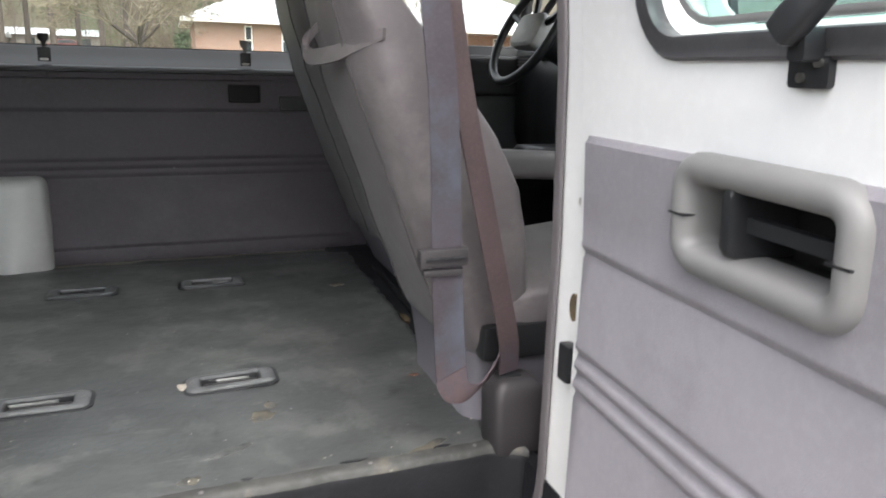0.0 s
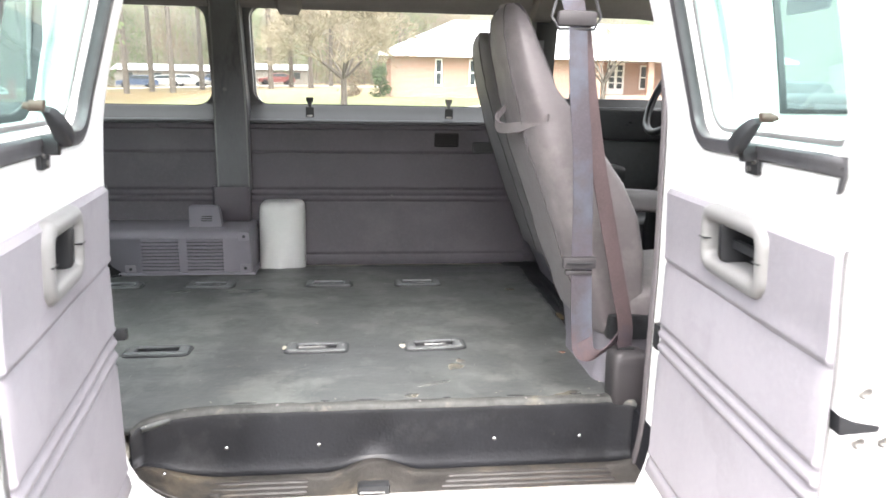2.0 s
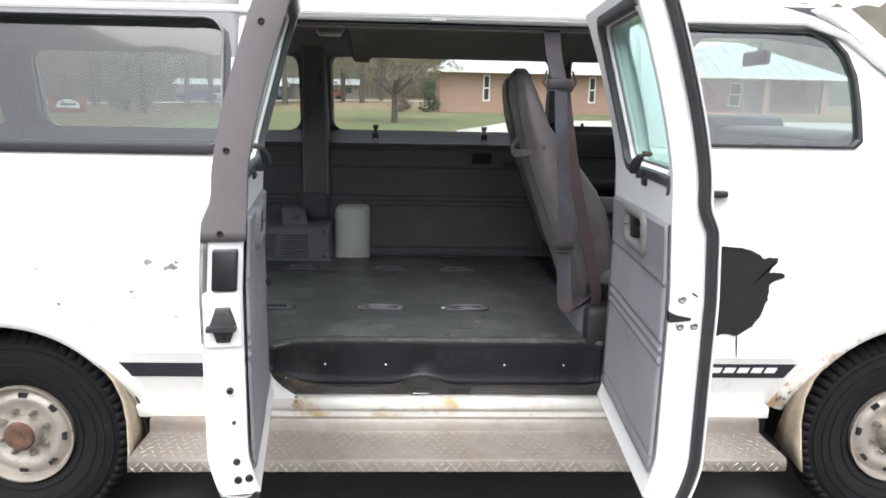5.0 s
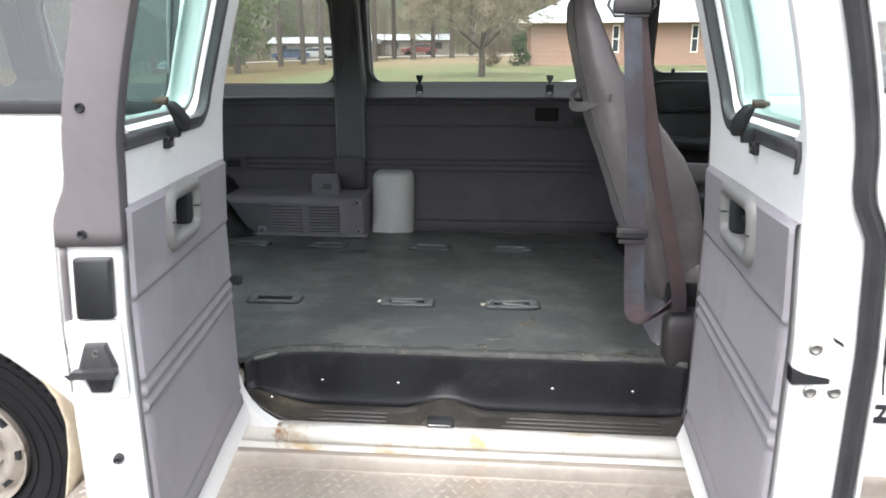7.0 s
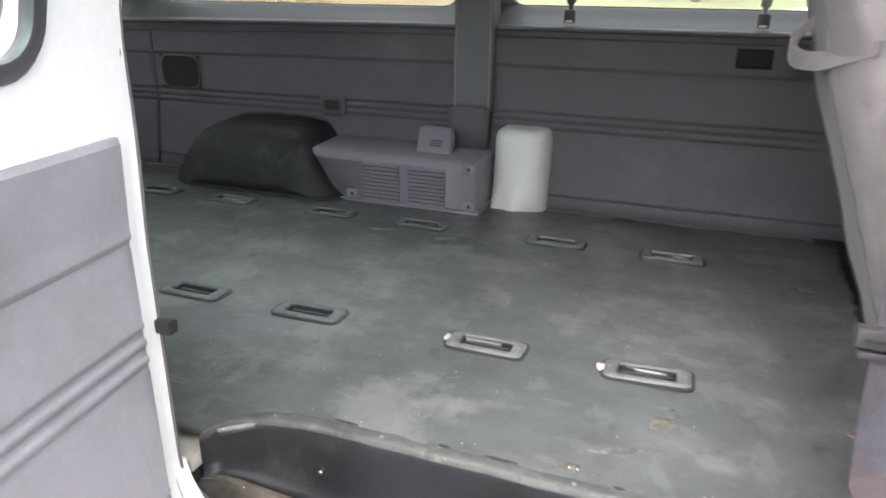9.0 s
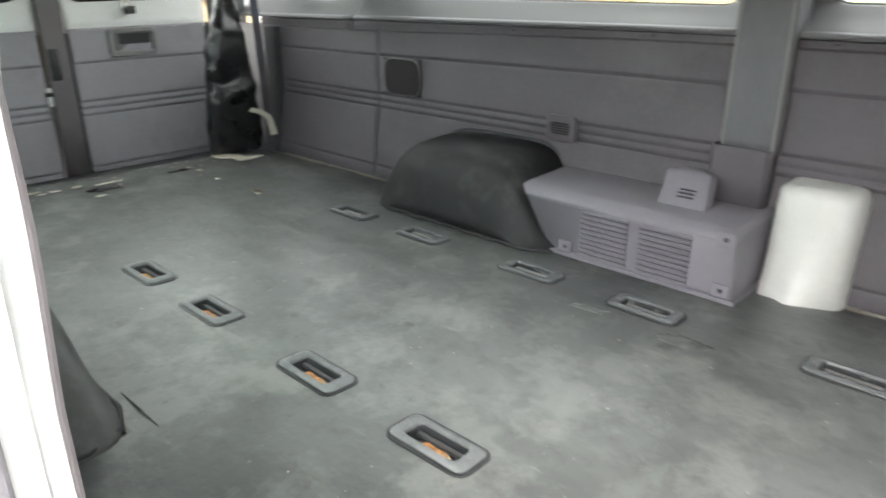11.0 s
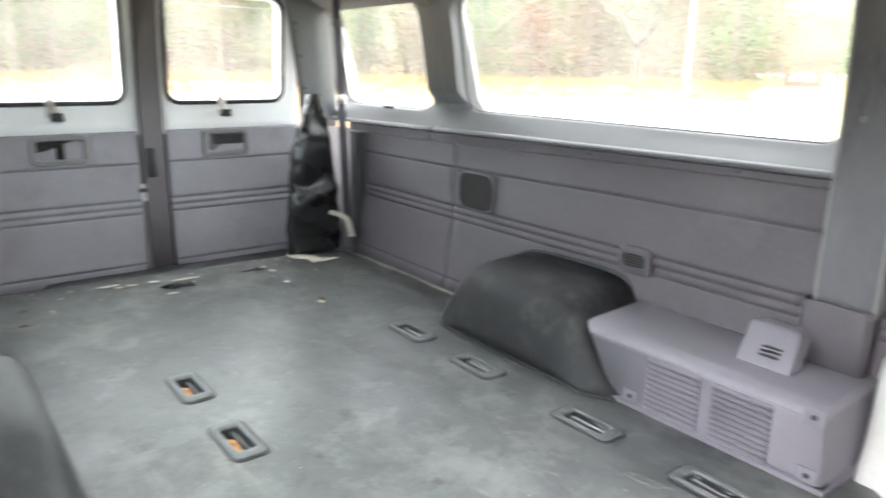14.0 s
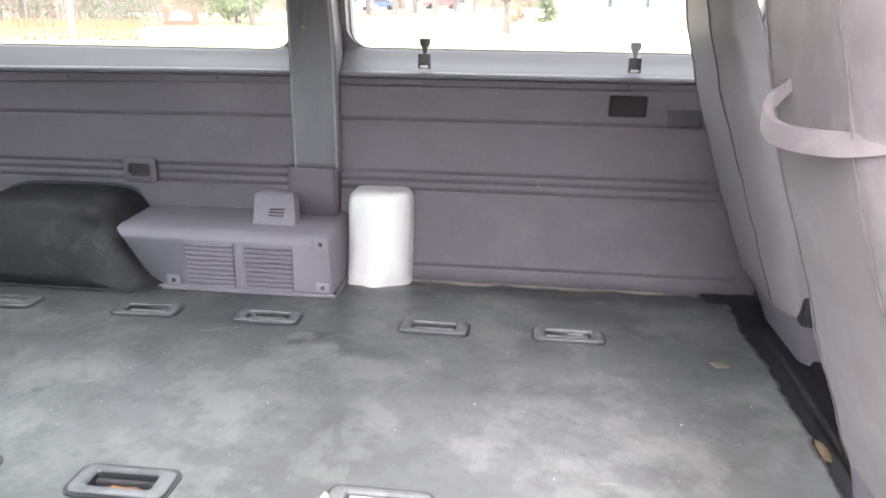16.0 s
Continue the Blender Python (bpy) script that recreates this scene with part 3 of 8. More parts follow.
# front door window, handle, A-pillar, mirror
FW = [(0.60, 1.468), (1.13, 1.470), (1.155, 1.492), (1.150, 1.62), (1.143, 1.70), (1.118, 1.772), (1.075, 1.822), (1.02, 1.848), (0.585, 1.850)]
FRAMEO = [(0.385, 1.455), (1.45, 1.455), (1.50, 1.47), (1.36, 1.60), (1.26, 1.70), (1.17, 1.79), (1.10, 1.86), (1.02, 1.90), (0.385, 1.90)]
def fine_poly(p, n=6):
    return [(a[0] + (c[0] - a[0]) * k / n, a[1] + (c[1] - a[1]) * k / n) for a, c in zip(p, p[1:] + p[:1]) for k in range(n)]
fi, fo = fine_poly(FW), fine_poly(FRAMEO)
rings = [[right(a[0] + (c[0] - a[0]) * f, a[1] + (c[1] - a[1]) * f) for a, c in zip(fi, fo)] for f in (0, 0.25, 0.5, 0.75, 1)]
part("front_door_window_frame", loft(rings, True, False, False), PAINT, van, thick=0.03)
cw = (0.87, 1.66)
fwin = part("front_door_window", loft([[right(cw[0] + (u - cw[0]) * f, cw[1] + (v - cw[1]) * f, -0.012) for u, v in fi] for f in (0.02, 0.35, 0.7, 1.0)], True, True, False), FRONTGLASS, van, "clear front door glass")
part("seal", loft([[right(cw[0] + (u - cw[0]) * f, cw[1] + (v - cw[1]) * f, w) for u, v in fi] for f, w in ((1.04, -0.002), (1.04, 0.006), (1.0, 0.008), (0.985, 0.004), (0.985, -0.014))], True, False, False), GASKET, fwin)
fh = part("front_door_handle", box(0.615, 0.705, YR - 0.035, YR + 0.0, 1.298, 1.322, 0.009), BLACKP, van, "black pull handle")
part("handle_cap", box(0.60, 0.72, YR - 0.006, YR + 0.01, 1.288, 1.345, 0.006), PAINT, fh)
part("drip_rail", tube([(x, YR + d_side(1.868) - 0.012, 1.868 + 0.02 * max(0, (x + 2.2)) * 0.1) for x in (-3.5, -2.5, -1.5, -0.8, 0.0, 0.5, 0.98)] + [(1.12, 0.03, 1.83), (1.28, -0.02, 1.70), (1.50, -0.06, 1.50)], 0.013, 8), PAINT, van)
part("windscreen_pillar", loft([[(x + a, y + c, z) for a, c in ((-0.05, -0.02), (0.05, -0.02), (0.05, 0.05), (-0.05, 0.05))] for x, y, z in ((1.10, 0.10, 1.93), (1.30, 0.03, 1.75), (1.62, -0.03, 1.45), (1.7, -0.04, 1.38))]), PAINT, van)

# roof, headliner, upper rails
def roof_ring(x, drop, inset):
    out = []
    for k in range(25):
        f = k / 24
        y = 0.9 + (0.885 - inset - 0.055) * (2 * f - 1)
        out.append((x, y, 1.885 - drop + 0.165 * (1 - abs(2 * f - 1) ** 3.2)))
    return out
part("roof", loft([roof_ring(x, 0 if x < 0.9 else (x - 0.9) * 0.12, 0) for x in (-3.52, -2.5, -1.5, -0.5, 0.5, 0.9, 1.2)], False), PAINT, van, thick=0.012)
ceiling = part("ceiling", loft([roof_ring(x, 0.045 + (0 if x < 0.9 else (x - 0.9) * 0.12), 0.06) for x in (-3.47, -2.5, -1.5, -0.6, 0.2, 0.9, 1.15)], False), LINER, None, thick=0.015)
tagged(ceiling, "beige-grey cloth headliner under the van roof", "ceiling", kind="structure")
for x in (-2.55, -0.62, 0.47):
    part("roof_bow", loft([[(x + a, p[1], p[2] - c) for p in roof_ring(x, 0.06, 0.08)] for a, c in ((-0.05, -0.01), (-0.035, 0.02), (0.035, 0.02), (0.05, -0.01))], False), LINER, van, thick=0.006)
for side in (0, 1):
    y0, s = (0.10, 1) if side == 0 else (1.70, -1)
    part("upper_rail", loft([[(x, y0 + s * a, z) for x in (-3.45, -2.5, -0.9, 0.45, 1.1)] for a, z in ((-0.03, 1.84), (0.012, 1.85), (0.03, 1.875), (0.05, 1.91), (0.10, 1.945))], False), DARKMETAL, van, "dark upper trim rail", thick=0.008)

def sstep(a, b, x):
    t = min(1.0, max(0.0, (x - a) / (b - a)))
    return t * t * (3 - 2 * t)


# left flank: outer sheet and the inner window walls
part("left_outer_panel", loft([[(x, YL - d_side(0.45 + (t - 0.45) * f), 0.45 + (t - 0.45) * f) for f in (0, 0.16, 0.32, 0.6, 0.8, 1.0)] for x, t in ((-3.5, 1.38), (-2, 1.38), (-0.5, 1.38), (0.4, 1.40), (0.5, 1.455), (1.5, 1.455), (1.66, 1.40), (1.9, 1.32), (2.2, 1.23), (2.34, 1.15))], False), PAINT, van, thick=0.01)


def nose_z(x):
    """The lower edge of the window sills, and strip_z the line of screws below it."""
    return float(np.interp(x, (-3.4, -2.6, -2.3, -1.2, 0.5), (1.324, 1.334, 1.340, 1.352, 1.355)))


def strip_z(x):
    return float(np.interp(x, (-3.4, -2.5, -1.8, -1.2, 0.5), (1.291, 1.301, 1.320, 1.333, 1.338)))


def left_in(x, z, w=0.0):
    """The inner window wall: a sill that slopes up and outwards to the glass, then the upright frame."""
    base = 1.748 - 0.55 * max(0.0, d_side(z) - 0.016)
    low = 1.694 + (z - 1.345) * 1.12
    f = sstep(1.425, 1.50, z)
    return (x, (min(low, 1.79) * (1 - f) + base * f) - w, z + (nose_z(x) - 1.345) * (1 - sstep(1.345, 1.40, z)))


def left_glass(x, z, w=0.0):
    return (x, 1.796 - 0.55 * max(0.0, d_side(z) - 0.016) - w, z)


def left_window(hole, sheet, r, tag):
    part("window_wall", holed(sheet, hole, r, left_in, 16, 200, lip=lambda u, v: left_glass(u, v, -0.006)), SILLM, van, tag, 50, -0.006)
    w = part("side_window", pane(hole, r, left_glass), GLASS if hole[0] > -0.9 else DUSTGLASS, van, "clear side glass")
    part("frame", outline(hole, r, lambda u, v, q: left_glass(u, v, q), 0.007, 0.006), GASKET, w)
    part("outer_surround", holed((sheet[0], sheet[1], 1.37, 1.90), hole, r, lambda u, v: (u, 1.88 - d_side(v), v), 2), PAINT, w, thick=0.01)
    bead = [(1.705, -0.008), (1.693, -0.006), (1.688, 0.0), (1.691, 0.006), (1.702, 0.012)]
    part("sill_nose", loft([[(x, y, nose_z(x) + z) for y, z in bead] for x in (sheet[0] + (sheet[1] - sheet[0]) * k / 12 for k in range(13))], False), SILLM, w, "smooth grey painted sill nose", thick=0.003)


left_window((-0.795, 0.44, 1.425, 1.845), (-0.885, 0.50, 1.345, 1.91), 0.06, "grey painted metal window wall")
left_window((-2.435, -0.975, 1.415, 1.845), (-2.53, -0.885, 1.345, 1.91), 0.080, "grey painted metal window wall")
left_window((-3.385, -2.635, 1.400, 1.845), (-3.455, -2.53, 1.345, 1.91), 0.09, "grey painted metal window wall")

# driver's door, seen from inside
part("driver_door_panel", loft([[(x, y, z) for y, z in ((1.74, 0.62), (1.70, 0.70), (1.69, 1.02), (1.70, 1.28), (1.72, 1.42), (1.745, 1.468), (1.79, 1.475))] for x in (0.48, 0.52, 0.9, 1.3, 1.7)], False), DARKMETAL, van, "dark grey driver door trim", thick=0.02)
part("driver_door_frame", holed((0.46, 1.19, 1.465, 1.93), (0.555, 1.15, 1.475, 1.865), 0.05, lambda u, v: (u, 1.77 - 0.6 * max(0, d_side(v) - 0.02), v), 2), DARKMETAL, van, thick=0.02)
part("driver_window", pane((0.555, 1.15, 1.475, 1.865), 0.05, lambda u, v: (u, 1.782 - 0.6 * max(0, d_side(v) - 0.02), v)), GLASS, van)
dp = part("door_bolster", loft([[(0.95 + (x - 0.95) * f, 1.712 - w, 1.362 + (z - 1.362) * f) for x, z in rrect(0.535, 1.365, 1.285, 1.438, 0.060, 6)] for f, w in ((1.0, 0.0), (1.0, 0.012), (0.985, 0.022), (0.95, 0.028), (0.80, 0.030), (0.1, 0.026))]), BLACKVINYL, van, "dark moulded door bolster", 60)
part("bolster_line", tube([(x, 1.688, z) for x, z in [(0.54, 1.300), (0.62, 1.2915), (0.74, 1.2895), (0.95, 1.292), (1.3, 1.30)]], 0.0045, 6), STRIPG, dp, "thin grey line along the lower edge")
part("door_pull_cup", box(0.684, 0.792, 1.678, 1.70, 1.302, 1.316, 0.005), BLACKP, van)
part("lock_knob", box(0.635, 0.65, 1.72, 1.74, 1.47, 1.492, 0.003), BLACKP, van)

# nose of the van
part("windscreen", loft([[(x, y, z) for y in (0.02 + i, 0.45, 0.9, 1.35, 1.78 - i)] for x, z, i in ((1.72, 1.40, 0.0), (1.42, 1.66, 0.06), (1.17, 1.90, 0.12))], False), GLASS, van)
part("bonnet", loft([[(x, y, z - 0.05 * abs((y - 0.9) / 0.9) ** 3) for y in [-0.06 + 0.096 * k for k in range(21)]] for x, z in ((1.66, 1.40), (1.9, 1.34), (2.2, 1.26), (2.36, 1.18), (2.42, 1.05), (2.42, 0.6))], False), PAINT, van, thick=0.02)
for y0_, y1_ in ((-0.085, 0.04), (1.76, 1.885)):
    part("nose_corner", box(2.26, 2.43, y0_, y1_, 0.48, 1.13, 0.04, 3), PAINT, van, "plain white front corner")
part("front_panel", box(2.36, 2.44, -0.02, 1.82, 0.45, 1.08, 0.03, 3), PAINT, van, "plain white front panel")
part("underbody", box(-3.40, 2.2, 0.36, 1.60, 0.36, 0.70, 0.03), BLACKP, van, "black underside")
part("rear_cross_member", box(-3.56, -3.50, 0.0, 1.8, 0.45, 0.62, 0.02), PAINT, van)


def wob(x, y, s, seed=0.0):
    return noise.noise(Vector((x * s, y * s, seed)))


# ---- side cargo doors, swung open ----
def cargo_door(origin, swing, rear):
    U, W = Vector((math.sin(swing), -math.cos(swing), 0)), Vector((-math.cos(swing), -math.sin(swing), 0)) * (1 if rear else -1)
    O, L = Vector(origin), 0.645 if rear else 0.656

    def at(u, z, w=0.0):
        p = O + U * u + W * (w - d_side(z))
        return (p.x, p.y, z)

    def T(z):
        """The door is thicker below the belt line."""
        return 0.096 - 0.022 * sstep(1.29, 1.365, z)

    z0, z1 = 0.605, 1.862
    win = (0.158, L - 0.022, 1.420, 1.812)
    pane_hole = (win[0] + 0.016, win[1] - 0.006, win[2] + 0.016, win[3] - 0.008)
    zs = [z0 + (z1 - z0) * k / 56 for k in range(57)]
    door = part("cargo_door", holed((0.0, L, 1.35, z1), win, 0.05, at, 3, lip=lambda u, v: at(u, v, T(v) - 0.004)), PAINT_IN, van,
                "open white cargo door with grey vinyl trim panel")
    part("outer_skin", loft([[at(u, z, T(z)) for z in zs if z <= 1.41] for u in (-0.004, 0.2, 0.5, L + 0.012)], False), PAINT, door, thick=0.006)
    part("outer_frame", holed((-0.004, L + 0.012, 1.40, z1), pane_hole, 0.06, lambda u, v: at(u, v, T(v)), 3), PAINT, door, thick=0.006)
    e0 = [[at(L - 0.0, z, 0.0) for z in zs], [at(L + 0.006, z, 0.008) for z in zs], [at(L + 0.008, z, 0.05) for z in zs], [at(L + 0.008, z, T(z) - 0.010) for z in zs], [at(L + 0.012, z, T(z)) for z in zs]]
    part("free_edge", loft(e0, False), PAINT_IN, door, "white painted door edge")
    part("hinge_edge", loft([[at(0.0, z, 0.0) for z in zs], [at(-0.01, z, 0.04) for z in zs], [at(-0.004, z, T(z)) for z in zs]], False), PAINT_IN, door)
    for zz, nm in ((z0, "bottom_edge"), (z1, "top_edge")):
        part(nm, loft([[at(u, zz, 0.0) for u in (0, 0.3, L)], [at(u, zz + (-0.015 if zz < 1 else 0.01), 0.045) for u in (0, 0.3, L + 0.008)], [at(u, zz, T(zz)) for u in (-0.004, 0.3, L + 0.012)]], False), PAINT_IN, door)
    part("door_window", pane((pane_hole[0] - 0.006, pane_hole[1] + 0.006, pane_hole[2] - 0.006, pane_hole[3] + 0.006), 0.06, lambda u, v: at(u, v, 0.024)), DOORGLASS, door, "green-tinted hinged vent glass")
    part("window_bead", outline(pane_hole, 0.055, lambda u, v, q: at(u, v, 0.022 - q), 0.004, 0.003), BEZEL, door, "thin grey glass edge")
    # the seal runs down the hinge side and along the bottom and top; the free side has none
    run = [(L - 0.020, win[3])] + [(win[0] + 0.05 - 0.05 * math.sin(radians(q)), win[3] - 0.05 + 0.05 * math.cos(radians(q))) for q in range(0, 91, 15)]
    run += [(win[0] + 0.05 - 0.05 * math.cos(radians(q)), win[2] + 0.05 - 0.05 * math.sin(radians(q))) for q in range(0, 91, 15)] + [(L - 0.16, win[2]), (L - 0.024, win[2])]
    rings = []
    for i, (u, v) in enumerate(run):
        a_, c_ = run[max(i - 1, 0)], run[min(i + 1, len(run) - 1)]
        d_ = Vector((c_[0] - a_[0], c_[1] - a_[1])).normalized()
        nx, nz = d_.y, -d_.x
        nx, nz = (nx, nz) if (nx * (0.38 - u) + nz * (1.61 - v)) < 0 else (-nx, -nz)
        rings.append([at(u + nx * g, v + nz * g, -w) for g, w in ((0.022, -0.004), (0.0225, 0.004), (0.019, 0.0075), (0.011, 0.006), (0.006, 0.008), (-0.001, 0.007), (-0.003, 0.002), (-0.003, -0.012))])
    seal = part("window_seal", loft(rings, False), SEALGREY, door, "charcoal rubber window seal", 50, 0.002)
    if not rear:
        part("torn_seal_end", loft([[at(L - 0.026 + a_, win[2] - c_, -w) for a_, c_ in ((-0.004, -0.002), (0.004, -0.004), (0.006, 0.020), (-0.002, 0.040), (-0.010, 0.044), (-0.003, 0.022))] for w in (0.001, 0.006)]), SEALGREY, seal, "torn hanging end of the seal")
    def cut(bm, u0, u1, v0, v1):
        """Takes a rectangle out of a panel of this door."""
        for co, no in ((O + U * u0, U), (O + U * u1, U), (Vector((0, 0, v0)), Vector((0, 0, 1))), (Vector((0, 0, v1)), Vector((0, 0, 1)))):
            bmesh.ops.bisect_plane(bm, geom=bm.verts[:] + bm.edges[:] + bm.faces[:], plane_co=co, plane_no=no)
        gone = [f for f in bm.faces if u0 < (f.calc_center_median() - O).dot(U) < u1 and v0 < f.calc_center_median().z < v1]
        bmesh.ops.delete(bm, geom=gone, context="FACES")
        return bm

    # trim panel with welts, handle recess
    t0, t1 = 0.662, 1.308
    hu = (0.288, 0.476) if rear else (0.246, 0.476)
    rect = (hu[0] + 0.014, hu[1] - 0.014, 1.208, 1.294)
    part("inner_panel", cut(loft([[at(u, z0 + (1.3505 - z0) * k / 24, 0.0) for k in range(25)] for u in (0.0, 0.3, 0.6, L)], False), *rect), PAINT_IN, door)
    part("trim_panel", cut(ribbed(0.030, L - 0.006, t0, t1, (0.708, 0.956, 0.985, 1.014, 1.158), lambda u, z, w: at(u, z + 0.010 * (u - 0.35), -w - 0.006 - 0.002 * wob(u, z, 5.0, 2.0)), 18, 0.0034), *rect), TRIM, door, "quilted grey vinyl trim panel")
    hz = (1.194, 1.308)
    rr = []
    for g, w in ((0.005, 0.008), (0.005, 0.015), (0.003, 0.021), (-0.002, 0.026), (-0.008, 0.0285), (-0.015, 0.028), (-0.021, 0.025), (-0.025, 0.019), (-0.027, 0.010), (-0.028, -0.02)):
        rr.append([at(u, v, -w) for u, v in rrect(hu[0] - g, hu[1] + g, hz[0] - g, hz[1] + g, 0.034 + max(g, -0.022), 7)])
    part("handle_bezel", loft(rr, True, False, False), BEZEL, door, "rounded light grey handle surround")
    # near-black lining puts the depth's shade into the colour
    part("recess", loft([[at(u, v, -w) for u, v in rrect(hu[0] + 0.020 + g, hu[1] - 0.020 - g, hz[0] + 0.020 + g, hz[1] - 0.020 - g, 0.014, 4)] for w, g in ((0.016, 0.0), (-0.010, 0.0), (-0.052, 0.004), (-0.054, 0.02))], True, False, True), PRIMER_SHADE, door, "handle recess coloured black for its shade")
    if rear:
        part("recess_floor", loft([[at(u, v, -w) for u, v in rrect(hu[0] + 0.020, hu[1] - (0.022 if rear else 0.085), hz[0] + 0.020, hz[0] + (0.062 if rear else 0.044), 0.006, 3)] for w in (-0.050, -0.012)]), PLASTIC, door, "grey plastic floor of the handle recess")
    um = (hu[0] + hu[1]) / 2
    part("pull_lever", loft([[at(um - 0.030 + a, v, -w) for a, v in rrect(-0.006, 0.006, hz[0] + 0.026 + q, hz[1] - 0.018 - q, 0.005, 3)] for w, q in ((-0.05, 0), (0.012, 0), (0.022, 0.003), (0.025, 0.008))]), BLACKP, door, "black pull lever")
    if not rear:
        part("lever_bar", loft([[at(u, v, -w) for u, v in rrect(um - 0.03, hu[1] - 0.024, 1.246, 1.260, 0.004, 2)] for w in (-0.006, 0.006)]), BLACKP, door)
    for sa, sb in ((hu[0] + 0.001, hu[0] + 0.026), (hu[1] - 0.026, hu[1] - 0.001)):
        part("seam_line", loft([[at(u, v, -w) for u, v in rrect(sa, sb, 1.2485, 1.2510, 0.001, 2)] for w in (0.012, 0.0286)]), BLACKP, door)
    # toggle latch of the vent glass
    lu, lz = (0.410, 1.392) if rear else (0.392, 1.390)
    b = loft([[at(lu + a, lz + c, -w) for a, c in rrect(-0.021, 0.021, -0.014, 0.016, 0.004, 2)] for w in (0.0, 0.007)])
    latch = part("window_latch", b, BLACKP, door, "black toggle latch of the vent window")
    # the arm: a folded lever rising across the seal to the knob on the glass
    along, across, out = Vector((0.62, 0.62)), Vector((-0.60, 0.60)), 0.0
    rings = []
    for f, w, hw, th in ((-0.036, 0.030, 0.011, 0.008), (-0.032, 0.033, 0.015, 0.010), (-0.014, 0.031, 0.0155, 0.0105), (0.010, 0.026, 0.014, 0.009), (0.030, 0.020, 0.010, 0.007), (0.037, 0.016, 0.007, 0.005)):
        cu, cz = lu + 0.018 + along.x * f, lz + 0.046 + along.y * f
        rings.append([at(cu + across.x * hw * a, cz + across.y * hw * a, -w - th * c) for a, c in rrect(-1, 1, -1, 1, 0.45, 3)])
    part("latch_arm", loft(rings), BLACKP, latch, "black folded lever")
    part("latch_link", loft([[at(lu + 0.006 + a, lz + 0.018 + c, -w) for a, c in rrect(-0.009, 0.009, -0.012, 0.014, 0.004, 2)] for w in (0.004, 0.016, 0.026)]), BLACKP, latch)
    part("latch_knob", loft([[at(lu + 0.050 + r * math.cos(q), lz + 0.074 + r * math.sin(q), w) for q in (2 * math.pi * k / 14 for k in range(14))] for w, r in ((-0.016, 0.005), (-0.015, 0.0075), (0.002, 0.0075), (0.004, 0.005), (0.010, 0.004))]), KNOB, latch, "tan rubber knob")
    for du, dz in ((0.011, 0.006), (-0.006, -0.006)):
        part("latch_screw", loft([[at(lu + du + 0.0042 * math.cos(q), lz + dz + 0.0042 * math.sin(q), w) for q in (2 * math.pi * k / 10 for k in range(10))] for w in (-0.006, -0.0095)]), STEEL, latch)

    def edge_disc(z, w, r, material, name="bolt", proud=0.004):
        c = Vector(at(L + 0.008, z, w))
        rings = [[tuple(c + U * g + (W * math.cos(q) + Vector((0, 0, 1)) * math.sin(q)) * rr_) for q in (2 * math.pi * k / 14 for k in range(14))] for g, rr_ in ((-0.002, r), (proud * 0.6, r), (proud, r * 0.7), (proud * 0.7, r * 0.35))]
        part(name, loft(rings), material, door)

    if rear:
        strip = [[at(L + 0.010 + a, z, w if w < 0.05 else w + T(z) - 0.096) for z in zs if z >= 1.245] for w, a in ((-0.006, -0.03), (-0.006, 0.004), (0.0, 0.006), (0.030, 0.0065), (0.090, 0.006), (0.096, 0.004))]
        part("edge_cover", loft(strip, False), STRIPG, door, "grey plastic edge cover", thick=0.003)
        part("edge_cover_lip", loft([[at(L + 0.012, z, T(z) + w) for w in (-0.016, 0.001)] for z in zs if 0.99 <= z <= 1.26], False), STRIPG, door, thick=0.003)
        b = loft([[at(L + 0.010 + g, v, u) for u, v in rrect(0.010 + i, 0.068 - i, 1.138 + i, 1.238 - i, 0.004, 3)] for g, i in ((0.0, 0), (0.010, 0), (0.013, 0.004))])
        part("buffer_pad", b, BLACKP, door, "black rubber buffer pad")
        b = loft([[at(L + 0.006 + g, v, u) for u, v in rrect(0.004, 0.090, 1.000, 1.134, 0.008, 3)] for g in (0.0, 0.010)])
        part("latch_plate", b, PAINT_IN, door)
        hexa = [(0.014, 1.056), (0.027, 1.098), (0.060, 1.098), (0.075, 1.056), (0.060, 1.012), (0.030, 1.012)]
        part("striker", loft([[at(L + 0.016 + g, 1.056 + (v - 1.056) * f, 0.045 + (u - 0.045) * f) for u, v in hexa] for g, f in ((0, 1), (0.006, 1), (0.010, 0.85))]), DARKMETAL, door, "dark steel latch striker")
        part("striker_lip", loft([[at(L + 0.024 + g, v, u) for u, v in rrect(0.012, 0.082, 1.044, 1.056, 0.003, 2)] for g in (0.0, 0.014, 0.018)]), DARKMETAL, door)
        edge_disc(1.082, 0.043, 0.008, STEEL, "bolt", 0.02)
        edge_disc(1.026, 0.043, 0.007, DARKMETAL, "bolt", 0.02)
        for z, w in ((1.752, 0.040), (1.467, 0.047), (1.275, 0.052), (0.885, 0.036)):
            edge_disc(z, w, 0.0085, BLACKP, "hole", 0.0125)
        for z, w, r in ((0.80, 0.03, 0.005), (0.695, 0.03, 0.009), (0.645, 0.040, 0.010), (0.648, 0.012, 0.010), (0.60, 0.012, 0.010)):
            edge_disc(z, w, r, BLACKP)
    else:
        for z, w in ((1.133, 0.026), (1.065, 0.026), (1.067, 0.059)):
            edge_disc(z, w, 0.0095, STEEL)
        b = loft([[at(L + 0.006 + g, v, u) for u, v in ((-0.002, 1.100), (0.0, 1.074), (0.051, 1.079), (0.051, 1.087), (0.018, 1.092))] for g in (-0.02, 0.0035)])
        part("latch_slot", b, BLACKP, door, "dark latch slot")
